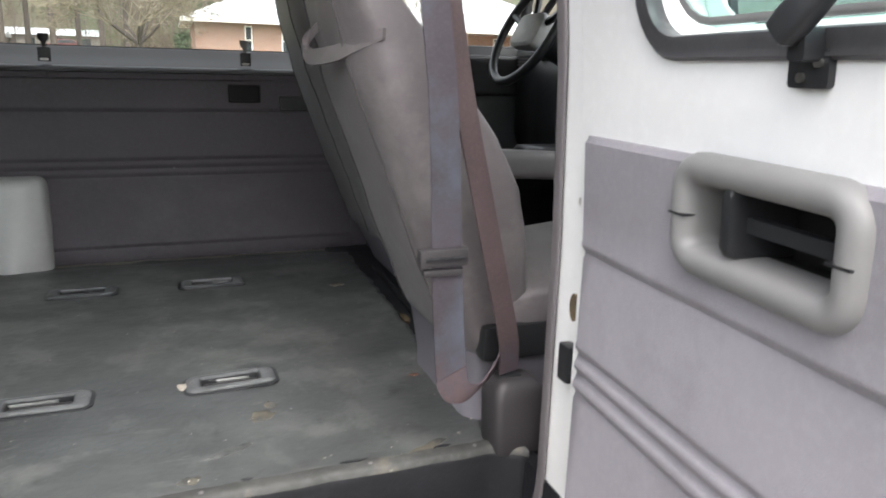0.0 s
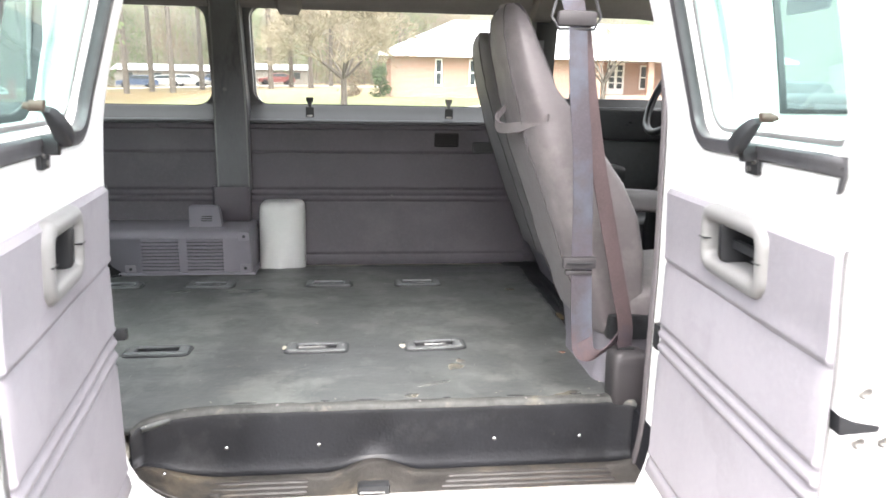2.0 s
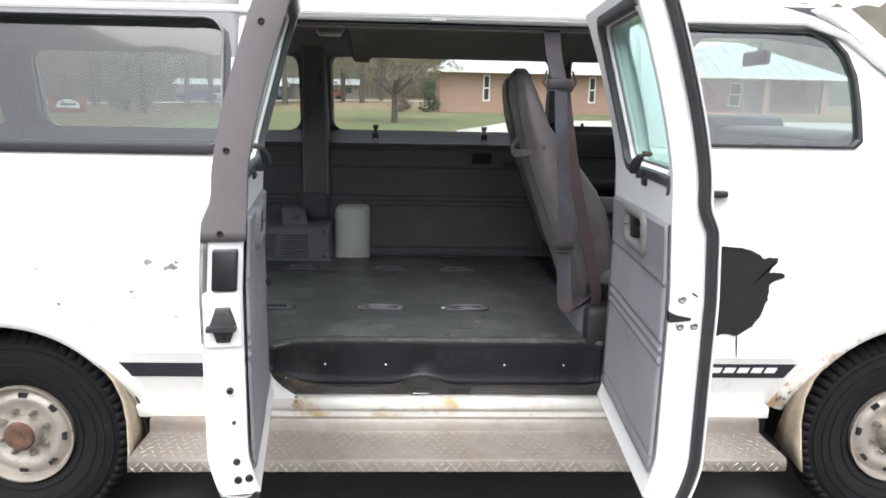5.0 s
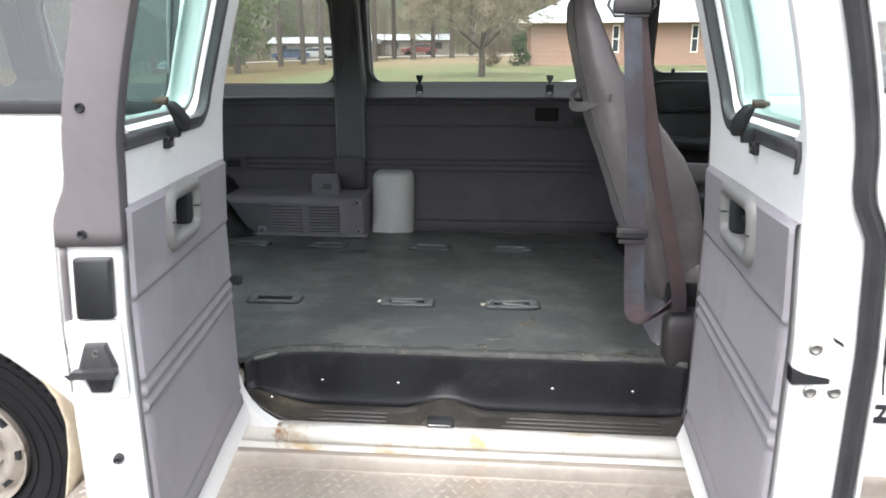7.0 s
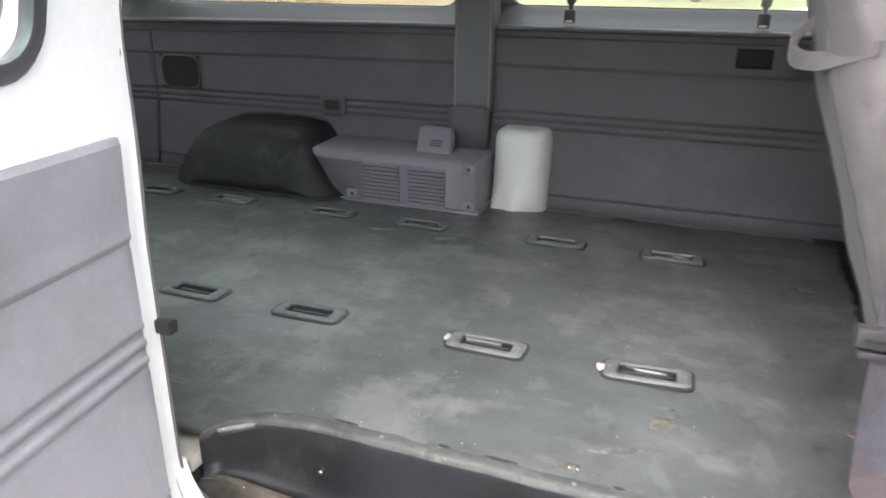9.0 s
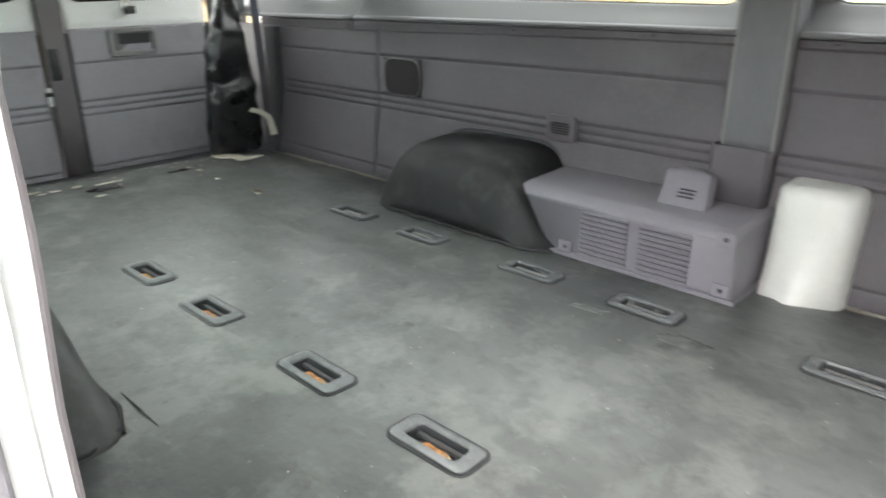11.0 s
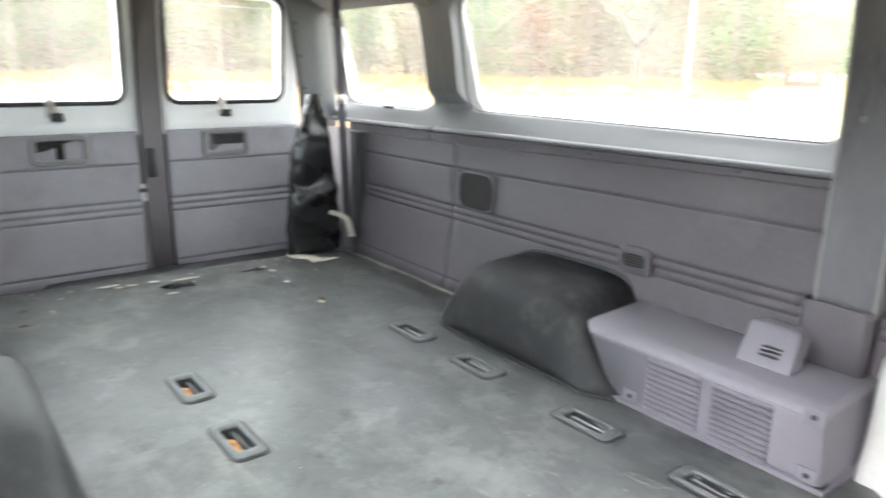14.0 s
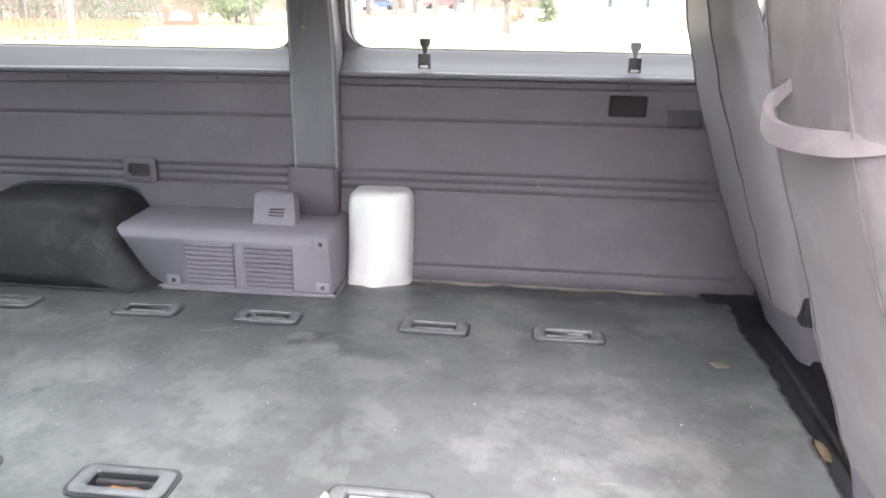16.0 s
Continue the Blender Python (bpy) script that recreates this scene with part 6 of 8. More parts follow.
def rear_door(y0, y1, has_lever, win, hy):
    d = part("rear_door", holed((y0, y1, 1.275, 1.905), win, 0.05, rear_at, 3, lip=lambda u, v: rear_at(u, v, -0.05)), PAINT_IN, van, "white rear door with grey trim panel and window", 40, 0.006)
    part("lower_panel", box(XR - 0.05, XR, y0, y1, 0.66, 1.292, 0.004), PAINT_IN, d)
    g = part("rear_window", pane(win, 0.05, lambda u, v: rear_at(u, v, -0.03)), DUSTGLASS, d, "clear rear glass")
    part("seal", outline(win, 0.05, lambda u, v, q: rear_at(u, v, q + 0.004), 0.017, 0.010), GASKET, d, "black window rubber")
    part("panel_gap", loft([[rear_at(u, z, 0.0025) for u in (y0 - 0.002, (y0 + y1) / 2, y1 - 0.003)] for z in (0.645, 0.9, 1.1, 1.288)], False), GASKET, d, "dark gap round the trim panel", thick=0.002)
    ym, yh, rad = (y0 + y1) / 2, (y1 - y0) / 2 - 0.012, 0.045

    def rounded(u, z, w):
        """The panel's lower corners are rounded."""
        low = max(0.0, rad - max(0.0, z - 0.640))
        return rear_at(ym + (u - ym) * (yh - rad + math.sqrt(max(0.0, rad * rad - low * low))) / yh, z, w + 0.006 + 0.003 * wob(u, z, 4.0, 6.0))
    part("trim_panel", ribbed(ym - yh, ym + yh, 0.640, 1.292, (0.70, 0.930, 0.960, 0.990, 1.152), rounded, 16, 0.005), TRIM, d, "grey vinyl trim panel with welts")
    hu, hz = (hy - 0.110, hy + 0.110), (1.165, 1.288)
    rr = [[rear_at(u, v, w) for u, v in rrect(hu[0] - q, hu[1] + q, hz[0] - q, hz[1] + q, 0.024 + max(q, -0.012), 4)] for q, w in ((0.0, 0.008), (0, 0.022), (-0.004, 0.028), (-0.018, 0.028), (-0.024, 0.02), (-0.025, 0.013))]
    part("handle_bezel", loft(rr, True, False, False), BEZEL, d, "rounded grey handle surround")
    # shallow plate; on the lever door its black stands for the recess's shade
    part("recess", loft([[rear_at(u, v, w) for u, v in rrect(hu[0] + 0.022, hu[1] - 0.022, hz[0] + 0.022, hz[1] - 0.022, 0.008, 3)] for w in (0.0125, 0.0145)]), PRIMER_SHADE if has_lever else STRIPG, d, "dark recess")
    if not has_lever:
        part("recess_slot", loft([[rear_at(u, v, w) for u, v in rrect(hu[0] + 0.05, hu[1] - 0.026, hz[0] + 0.052, hz[1] - 0.026, 0.006, 3)] for w in (0.0140, 0.0150)]), BLACKP, d, "dark slot")
    if has_lever:
        part("pull_lever", box(XR + 0.012, XR + 0.030, hy - 0.015, hy + 0.015, 1.19, 1.255, 0.006), PRIMER_SHADE, d)
    part("window_latch", box(XR + 0.015, XR + 0.05, hy - 0.022, hy + 0.022, 1.345, 1.378, 0.005), BLACKP, d, "black window latch")
    part("latch_arm", loft([[(XR + x, hy - 0.02 + a, z + c) for a, c in rrect(-0.018, 0.018, -0.012, 0.012, 0.005, 2)] for x, z in ((0.04, 1.372), (0.045, 1.395), (0.035, 1.418), (0.018, 1.43))]), STEEL, d)
    return d


rear_door(0.174, 0.812, True, (0.242, 0.756, 1.420, 1.872), 0.493)
rear_door(0.908, 1.558, False, (0.944, 1.476, 1.416, 1.868), 1.189)
part("rear_centre_post", loft([[rear_at(y, z, w) for z in (0.62, 1.0, 1.3, 1.6, 1.9)] for y, w in ((0.811, 0.0), (0.814, 0.03), (0.904, 0.03), (0.907, 0.0))], False), STRIPG, van, "dark grey centre flange", thick=0.004)
part("latch_notch", box(XR + 0.013, XR + 0.020, 0.794, 0.813, 0.985, 1.062, 0.003), PAINT_IN, van, "bare white notch in the door edge")
part("latch_bolt", box(XR + 0.016, XR + 0.030, 0.786, 0.816, 1.026, 1.044, 0.004), BLACKP, van)
part("post_notch", box(XR + 0.031, XR + 0.036, 0.822, 0.860, 1.09, 1.22, 0.004), BLACKP, van)
part("rear_header", loft([[(XR + x, y, z) for y in (0.1, 0.9, 1.7)] for x, z in ((-0.02, 1.90), (0.10, 1.895), (0.13, 1.91), (0.15, 1.97))], False), DARKMETAL, van, thick=0.01)
part("rear_sill", box(-3.50, -3.215, 0.0, 1.72, 0.56, 0.625, 0.01), DARKMETAL, van)
part("rear_floor_edge", box(-3.445, -3.20, -0.07, 1.73, 0.60, 0.632, 0.004), STEPMAT, van, "dark dirty floor edge by the rear doors")
# corner posts
def corner_post(pts, lab, upper=None):
    b = loft([[(x, y, z) for z in (0.60, 1.0, 1.292)] for x, y in pts], False)
    lo = part("corner_trim", b, TRIM, van, lab, 30, 0.006)
    s = 1 if pts[0][1] > 0.9 else -1
    part("corner_post", loft([[(x + 0.25 * d_side(z), y - s * 0.55 * max(0, d_side(z) - 0.016), z) for z in (1.270, 1.45, 1.6, 1.75, 1.93)] for x, y in (upper or pts)], False), SILLGREY, van, "grey painted corner post", 30, 0.006)
    for z in (1.31, 1.47, 1.62, 1.77):
        x, y = upper[1] if upper else pts[2]
        part("post_screw", box(x + 0.25 * d_side(z) + 0.006, x + 0.25 * d_side(z) + 0.014, y - s * 0.55 * max(0, d_side(z) - 0.016) - 0.006, y - s * 0.55 * max(0, d_side(z) - 0.016) + 0.006, z - 0.006, z + 0.006, 0.002), BLACKP, lo)
corner_post([(XR - 0.04, 1.561), (XR + 0.02, 1.563), (XR + 0.05, 1.60), (-3.22, 1.70), (-3.06, 1.705)], "grey rear corner trim", [(XR + 0.02, 1.563), (XR + 0.035, 1.585), (-3.42, 1.645), (-3.385, 1.725)])
rc = [(XR - 0.04, 0.172), (XR + 0.02, 0.170), (XR + 0.05, 0.150), (-3.36, 0.06), (-3.26, 0.0), (-3.10, -0.025), (-3.04, -0.040)]
corner_post(rc, "grey rear corner trim with a tall vent")
v = part("corner_vent", loft([[(-3.33 + 0.022 + w, 0.075 + a * 0.85, z) for a, z in rrect(-0.032, 0.032, 1.055, 1.255, 0.010, 3)] for w in (0.0, 0.01)]), STRIPG, van, "tall slotted vent")
for k in range(18):
    z = 1.07 + 0.0098 * k
    part("vent_slot", box(-3.298, -3.294, 0.058, 0.092, z, z + 0.005), BLACKP, v)
# right side wall
for x0, x1, zl in ((-3.14, -2.22, 0.715), (-2.218, -1.222, 0.885), (-1.22, -1.0, 0.715)):
    part("right_wall_trim", ribbed(x0, x1, zl, 1.345, tuple(q for q in (0.765, 1.000, 1.026, 1.052, 1.205) if q > zl), lambda u, z, w: (u, -0.05 + w, z), 10, 0.004), WALLTRIM_SHADED, van, "grey ribbed vinyl wall trim")
for hole, sheet in (((-2.42, -0.945, 1.432, 1.838), (-2.53, -0.90, 1.335, 1.91)), ((-3.25, -2.64, 1.432, 1.838), (-3.36, -2.53, 1.318, 1.91))):
    part("right_window_wall", holed(sheet, hole, 0.06, lambda u, z: (u, -0.045 + 0.7 * max(0.0, d_side(z) - 0.016), z), 3, lip=lambda u, z: (u, -0.075 + 0.7 * max(0.0, d_side(z) - 0.016), z)), SILLGREY, van, "grey painted window wall", 50, -0.006)

# black vinyl sheet leaning in the corner, and the hanging rear belt
def span(z, table):
    for (z0, a0, b0), (z1, a1, b1) in zip(table, table[1:]):
        if z <= z1:
            f = (z - z0) / (z1 - z0)
            return a0 + (a1 - a0) * f, b0 + (b1 - b0) * f
    return table[-1][1:]
rings = []
for k in range(71):
    f = k / 70
    z = 0.742 + (1.455 - 0.742) * f
    lo, hi = span(z, ((0.74, 1.325, 1.58), (0.80, 1.315, 1.585), (0.90, 1.320, 1.585), (0.975, 1.335, 1.58), (1.09, 1.345, 1.57), (1.21, 1.360, 1.555), (1.36, 1.42, 1.53), (1.43, 1.44, 1.51), (1.46, 1.455, 1.50)))
    ring = []
    for j in range(48):
        a = 2 * math.pi * j / 48
        c, q = math.cos(a), math.sin(a)
        y = (lo + hi) / 2 + (hi - lo) / 2 * math.copysign(abs(c) ** 0.7, c) + 0.010 * wob(z * 9, c, 2.0, 5.0)
        deep = 0.030 + 0.024 * math.exp(-((z - 1.0 - 0.25 * (y - 1.44)) / 0.035) ** 2) + 0.016 * max(0.0, math.sin((z - 0.79) * 17 + 6 * (y - 1.44))) ** 2
        crease = 0.026 * abs(wob(y * 7 + z * 4, z * 5 - y * 3, 1.0, 3.0)) + 0.010 * abs(wob(y * 16, z * 11 + y * 8, 1.0, 8.0))
        x = -3.125 - 0.02 * f + (deep + crease if q > 0 else 0.035) * math.copysign(abs(q) ** 0.7, q)
        ring.append((x, y, z + 0.016 * wob(y * 9, f, 2) * (1 - f)))
    rings.append(ring)
bag = part("vinyl_sheet", loft(rings), BAGM, None, "", 70)
tagged(bag, "crumpled black vinyl sheet standing folded in the rear corner", "sheet")
pb = part("torn_paper", ribbon(smooth_path([(-3.050, 1.495, 0.932), (-3.035, 1.535, 0.918), (-3.035, 1.573, 0.892), (-3.04, 1.590, 0.855), (-3.045, 1.605, 0.802)], 4), [(0.004, 0.006 + 0.0006 * k, 0.009 - 0.0004 * k) for k in range(17)], 0.002), PAPER, None)
tagged(pb, "torn cream paper hanging beside the black sheet", "paper")
b = part("cardboard_scrap", loft([[(-3.02 + a, 1.39 + c, FLOOR + h + 0.018 * max(0.0, -c - 0.02)) for a, c in ((-0.09, -0.085), (-0.03, -0.075), (0.00, -0.03), (0.072, -0.04), (0.078, 0.02), (0.060, 0.09), (0.040, 0.02), (-0.02, 0.01), (-0.07, -0.03))] for h in (0.006, 0.012)]), PAPER, None)
tagged(b, "pale cardboard scrap under the black sheet", "scrap")
rbt = thing("rear_seat_belt", "dark seat belt hanging from the rear corner pillar", "seat belt", (-3.10, 1.63, 0.74))
pth = smooth_path([(-3.13, 1.59, 1.93), (-3.12, 1.597, 1.757), (-3.115, 1.603, 1.43), (-3.11, 1.610, 1.2), (-3.10, 1.614, 0.95), (-3.10, 1.618, 0.745)], 5)
part("strap", ribbon(pth, [(0.004, 0.018, 0.0)] * len(pth), 0.003), BELT, rbt)
part("tongue", box(-3.124, -3.104, 1.584, 1.622, 1.41, 1.45, 0.005), STEEL, rbt, "steel belt tongue")
part("guide", box(-3.135, -3.110, 1.572, 1.622, 1.745, 1.775, 0.006), BLACKP, rbt)
part("dark_cover", box(-3.14, -3.055, 1.655, 1.71, 0.70, 1.285, 0.01), DARKMETAL, rbt)


# ---- front seats ----
def captain_seat(name, dx, y0, y1, mt_, label, near, cloth):
    """High-backed front seat; y0..y1 its width."""
    s = thing(name, label, "seat", (0.45 + dx, (y0 + y1) / 2, 0.72), "front seats")
    cy, hw = (y0 + y1) / 2, (y1 - y0) / 2
    prof = [(0.865, 0.298, 0.410, 0.92), (0.90, 0.282, 0.440, 0.98), (0.98, 0.252, 0.450, 1.0), (1.08, 0.214, 0.448, 1.0), (1.18, 0.178, 0.430, 0.99), (1.27, 0.144, 0.386, 0.97), (1.36, 0.110, 0.312, 0.94), (1.43, 0.094, 0.252, 0.91),
            (1.50, 0.074, 0.190, 0.88), (1.58, 0.056, 0.152, 0.83), (1.64, 0.046, 0.126, 0.74), (1.685, 0.044, 0.108, 0.62), (1.712, 0.052, 0.092, 0.44), (1.722, 0.062, 0.082, 0.22)]
    rings = []
    zs = [p[0] for p in prof]
    for k in range(80):
        z = zs[0] + (zs[-1] - zs[0]) * (k / 79) if k < 68 else zs[-1] - (zs[-1] - zs[0]) * (11.5 / 79) * ((79 - k) / 12) ** 1.3
        xb, xf, wf = (float(np.interp(z, zs, [p[q] for p in prof])) for q in (1, 2, 3))
        w = hw * wf
        ring = []
        for a, c in rrect(-1, 1, -1, 1, 0.42, 6):
            y = cy + w * a
            x = (xb + xf) / 2 + (xf - xb) / 2 * c + (0.018 * (a * a) if c < 0 else -0.03 * (1 - abs(a) ** 3))
            crease = 0.0045 * wob(y * 7, z * 9, 1.0, dx + 2.0) + 0.0040 * abs(wob(z * 16 + y * 9, y * 5, 1.0, dx + 6.0))
            ring.append((x + dx + crease, y + 0.004 * wob(z * 8, a, 1, 5.0) + 0.0035 * abs(wob(z * 14 - x * 12, x * 6, 1.0, 4.0)) * a, z))
        rings.append(ring)
    back = part("backrest", loft(rings), mt_, s, "padded high backrest in grey vinyl", 70)
    n = len(rings[0])
    for sgn, idx in ((-1, n * 3 // 8 + 2), (1, n * 5 // 8 + 1)):
        def side(fr):
            out = []
            for r in rings[1:-1]:
                edge = [p for p in r if (p[1] - cy) * sgn > 0.55 * max(abs(q[1] - cy) for q in r)]
                xs_ = sorted(edge, key=lambda p: p[0])
                p = xs_[0] if fr == 0 else xs_[-1]
                out.append((p[0] + (-0.001 if fr == 0 else 0.0), p[1] + sgn * 0.001, p[2]))
            return out
        part("back_seam", tube(side(0), 0.0018, 5), PIPING, s, "dark stitched seam")
        part("front_piping", tube(side(1), 0.004, 5), PIPING, s, "dark piping")
    # grab loop at the back
    if near:
        g = smooth_path([(0.150 + dx, y0 + 0.02, 1.435), (0.122 + dx, y0 + 0.06, 1.422), (0.098 + dx, y0 + 0.14, 1.405), (0.072 + dx, y0 + 0.25, 1.400), (0.070 + dx, y0 + 0.285, 1.425), (0.10 + dx, y0 + 0.29, 1.462)], 5)
        part("grab_strap", ribbon(g, [(0.0, 0.0, 0.009 + 0.005 * math.sin(math.pi * k / (len(g) - 1))) for k in range(len(g))], 0.010), SEAT, s, "flat grey vinyl grab strap", 60)
    # cushion, base and pedestal
    rings = []
    for x, zt, zb, f in ((0.36, 0.985, 0.87, 0.94), (0.42, 1.005, 0.85, 1.0), (0.60, 1.01, 0.85, 1.0), (0.78, 1.03, 0.85, 1.0), (0.86, 1.02, 0.86, 0.97), (0.89, 0.98, 0.89, 0.9)):
        rings.append([(x + dx, cy + hw * 1.03 * f * a, (zt + zb) / 2 + (zt - zb) / 2 * c) for a, c in rrect(-1, 1, -1, 1, 0.4, 5)])
    part("cushion", loft(rings), cloth, s, "padded seat cushion", 70)
    rings = []
    for z, x0, x1, f in ((0.722, 0.385, 0.80, 0.72), (0.76, 0.372, 0.81, 0.76), (0.82, 0.345, 0.84, 0.92), (0.872, 0.318, 0.86, 0.98), (0.895, 0.310, 0.86, 0.97)):
        sh = -0.055 * max(0.0, (0.86 - z) / 0.14) if near else 0.0
        back = 0.075 * max(0.0, (0.86 - z) / 0.14) if near else 0.0
        rings.append([((x0 - back + x1) / 2 + dx + (x1 - x0 + back) / 2 * c, cy + sh + hw * f * a, z) for a, c in rrect(-1, 1, -1, 1, 0.25, 4)])
    part("pedestal_skirt", loft(rings), PLASTIC, s, "grey plastic seat base skirt", 50)
    part("recliner_cover", box(0.33 + dx, 0.47 + dx, y0 - 0.015, y0 + 0.03, 0.86, 0.93, 0.012), BLACKP, s)
    part("armrest", loft([[(x + dx, y1 + 0.02 + 0.04 * a, z + 0.035 * c) for a, c in rrect(-1, 1, -1, 1, 0.6, 4)] for x, z in ((0.33, 1.16), (0.36, 1.165), (0.55, 1.160), (0.74, 1.15), (0.78, 1.14))]), cloth, s, "padded armrest")
    return s


captain_seat("front_passenger_chair", 0.0, 0.185, 0.650, SEAT, "grey vinyl high-backed passenger seat with a grab strap", True, SEAT)
captain_seat("driver_chair", 0.085, 1.10, 1.575, SEATG, "grey vinyl high-backed driver seat", False, BLACKVINYL)

RETRACT = mat("dark_grey_plastic_cover", (0.036, 0.033, 0.035), 0.5, var=0.1, scale=12, bump=0.1, bump_at=300)
# passenger seat belt: from the roof, down past the seat, looped to the floor retractor
sb = thing("front_seat_belt", "worn purplish seat belt hanging slack beside the passenger seat", "seat belt", (0.30, 0.07, 0.72))
def strap(pts, w, lab="", web=BELT):
    p = smooth_path(pts, 6)
    ws = [Vector(w[0]).lerp(Vector(w[1]), i / (len(p) - 1)) for i in range(len(p))]
    return part("strap", ribbon(p, ws, 0.003), web, sb, lab)
strap([(0.128, 0.095, 1.90), (0.145, 0.085, 1.76), (0.168, 0.075, 1.665)], ((0.028, 0.0, 0.004), (0.024, 0.0, 0.004)), "grey upper belt web")
strap([(0.170, 0.070, 1.665), (0.182, 0.066, 1.50), (0.198, 0.064, 1.36), (0.206, 0.063, 1.23), (0.211, 0.063, 1.10)], ((0.021, 0.002, 0.004), (0.025, 0.0, 0.0)), "bluish-purple worn belt web")
strap([(0.211, 0.061, 1.10), (0.214, 0.059, 1.02), (0.219, 0.057, 0.94), (0.224, 0.055, 0.885)], ((0.025, 0.0, 0.0), (0.026, 0.0, 0.006)), "greyish-brown worn belt web")
strap([(0.219, 0.053, 0.905), (0.230, 0.050, 0.876), (0.258, 0.054, 0.868), (0.290, 0.070, 0.882), (0.322, 0.100, 0.892), (0.36, 0.150, 0.895), (0.40, 0.19, 0.90)], ((0.024, -0.002, 0.012), (0.002, 0.010, 0.018)), "reddish-brown folded belt end", BELTR)
strap([(0.184, 0.080, 1.66), (0.212, 0.086, 1.50), (0.246, 0.090, 1.33), (0.285, 0.092, 1.17), (0.322, 0.094, 1.02), (0.345, 0.100, 0.93), (0.352, 0.110, 0.868)], ((0.020, 0.012, 0.006), (0.020, 0.004, 0.002)), "reddish-brown worn belt web", BELTR)
part("pillar_guide", box(0.124, 0.214, 0.060, 0.085, 1.640, 1.675, 0.010), RETRACT, sb, "dark belt guide")
part("guide_loop", tube([(0.122, 0.072, 1.70), (0.112, 0.072, 1.66), (0.129, 0.07, 1.635), (0.209, 0.07, 1.635), (0.224, 0.072, 1.66), (0.210, 0.072, 1.70)], 0.0038, 6), DARKMETAL, sb)
bk = part("buckle_bar", box(0.163, 0.243, 0.048, 0.068, 1.088, 1.116, 0.005), RETRACT, sb, "dark belt slide bar")
part("slide_slot", box(0.172, 0.234, 0.045, 0.050, 1.099, 1.103, 0.001), BLACKP, bk)
part("slide_foot", box(0.170, 0.236, 0.052, 0.066, 1.072, 1.083, 0.003), RETRACT, bk)
rings = []
for z, g in ((0.722, 0.004), (0.735, 0.0), (0.82, 0.0), (0.846, 0.002), (0.858, 0.010), (0.862, 0.022)):
    rings.append([(0.366 + 0.12 * (0.80 - z) * 0.3 + u, 0.112 + v, z - 0.1 * max(0, u) * (1 if z > 0.8 else 0)) for u, v in rrect(-0.050 + g, 0.050 - g, -0.038 + g, 0.040 - g, 0.016, 4)])
part("retractor_cover", loft(rings), RETRACT, sb, "dark grey plastic retractor cover")
part("cover_slot", box(0.332, 0.374, 0.102, 0.118, 0.856, 0.8645, 0.001), BLACKP, sb)
part("belt_pillar", loft([[(0.415 + a, 0.0 + d_side(z) + c, z) for a, c in rrect(-0.03, 0.03, -0.02, 0.045, 0.01, 3)] for z in (0.72, 1.0, 1.3, 1.6, 1.88)]), STRIPG, van, "grey pillar trim")

# ---- dashboard and steering wheel ----
dash = thing("dashboard", "black moulded dashboard with round vents and instrument hood", "dashboard", (1.4, 0.9, 0.72))
part("dash_body", loft([[(x, y, z) for x, z in ((1.62, 0.85), (1.30, 0.86), (1.17, 0.98), (1.12, 1.15), (1.12, 1.36), (1.135, 1.46), (1.16, 1.485))] for y in (0.06, 0.3, 0.9, 1.5, 1.72)], False), BLACKP, dash, thick=0.02)
# the pad's pale grey paints in the sky glare reflected off the dash top
part("top_pad", loft([[(x, y, z) for x, z in ((1.150, 1.478), (1.162, 1.496), (1.22, 1.510), (1.42, 1.512), (1.56, 1.49), (1.62, 1.44))] for y in (0.06, 0.09, 0.3, 0.9, 1.5, 1.70, 1.72)], False), SEATG, dash, "padded dash top coloured pale grey for the reflected sky", 60, 0.012)
part("airbag_panel", loft([[(1.118 - g, 0.36 + u, 1.415 + v) for u, v in rrect(-0.17, 0.17, -0.05, 0.045, 0.02, 4)] for g in (0.0, 0.008)]), DARKMETAL, dash, "dark panel in the dash face")
part("instrument_hood", loft([[(x, 1.28 + 0.24 * a, 1.475 + 0.085 * c) for a, c in ((-1, -0.6), (-0.97, 0.4), (-0.8, 0.85), (-0.4, 1), (0.4, 1), (0.8, 0.85), (0.97, 0.4), (1, -0.6))] for x in (1.10, 1.14, 1.30, 1.48)], False), BLACKP, dash, thick=0.012)
part("gauge_panel", box(1.125, 1.135, 1.07, 1.50, 1.42, 1.54, 0.004), DARKMETAL, dash)
for y in (0.12, 0.62, 1.62):
    part("air_vent", box(1.118, 1.135, y - 0.06, y + 0.06, 1.395, 1.455, 0.006), DARKMETAL, dash)
    for k in range(4):
        part("vent_blade", box(1.110, 1.122, y - 0.052, y + 0.052, 1.403 + 0.012 * k, 1.407 + 0.012 * k), STRIPG, dash)
part("glove_box", box(1.115, 1.13, 0.22, 0.60, 1.02, 1.20, 0.01), DARKMETAL, dash)
sw = thing("steering_wheel", "worn black steering wheel with a light padded hub", "steering wheel", (0.97, 1.28, 1.47))
C, tilt = Vector((0.955, 1.285, 1.515)), radians(28)
ax = Vector((-math.cos(tilt), 0, math.sin(tilt)))
e1, e2 = Vector((0, 1, 0)), ax.cross(Vector((0, 1, 0))).normalized()
rim = []
for k in range(49):
    a = 2 * math.pi * k / 48
    rim.append(tuple(C + (e1 * math.cos(a) + e2 * math.sin(a)) * 0.19))
part("rim", tube(rim, 0.0155, 10), BLACKP, sw, "worn black rim")
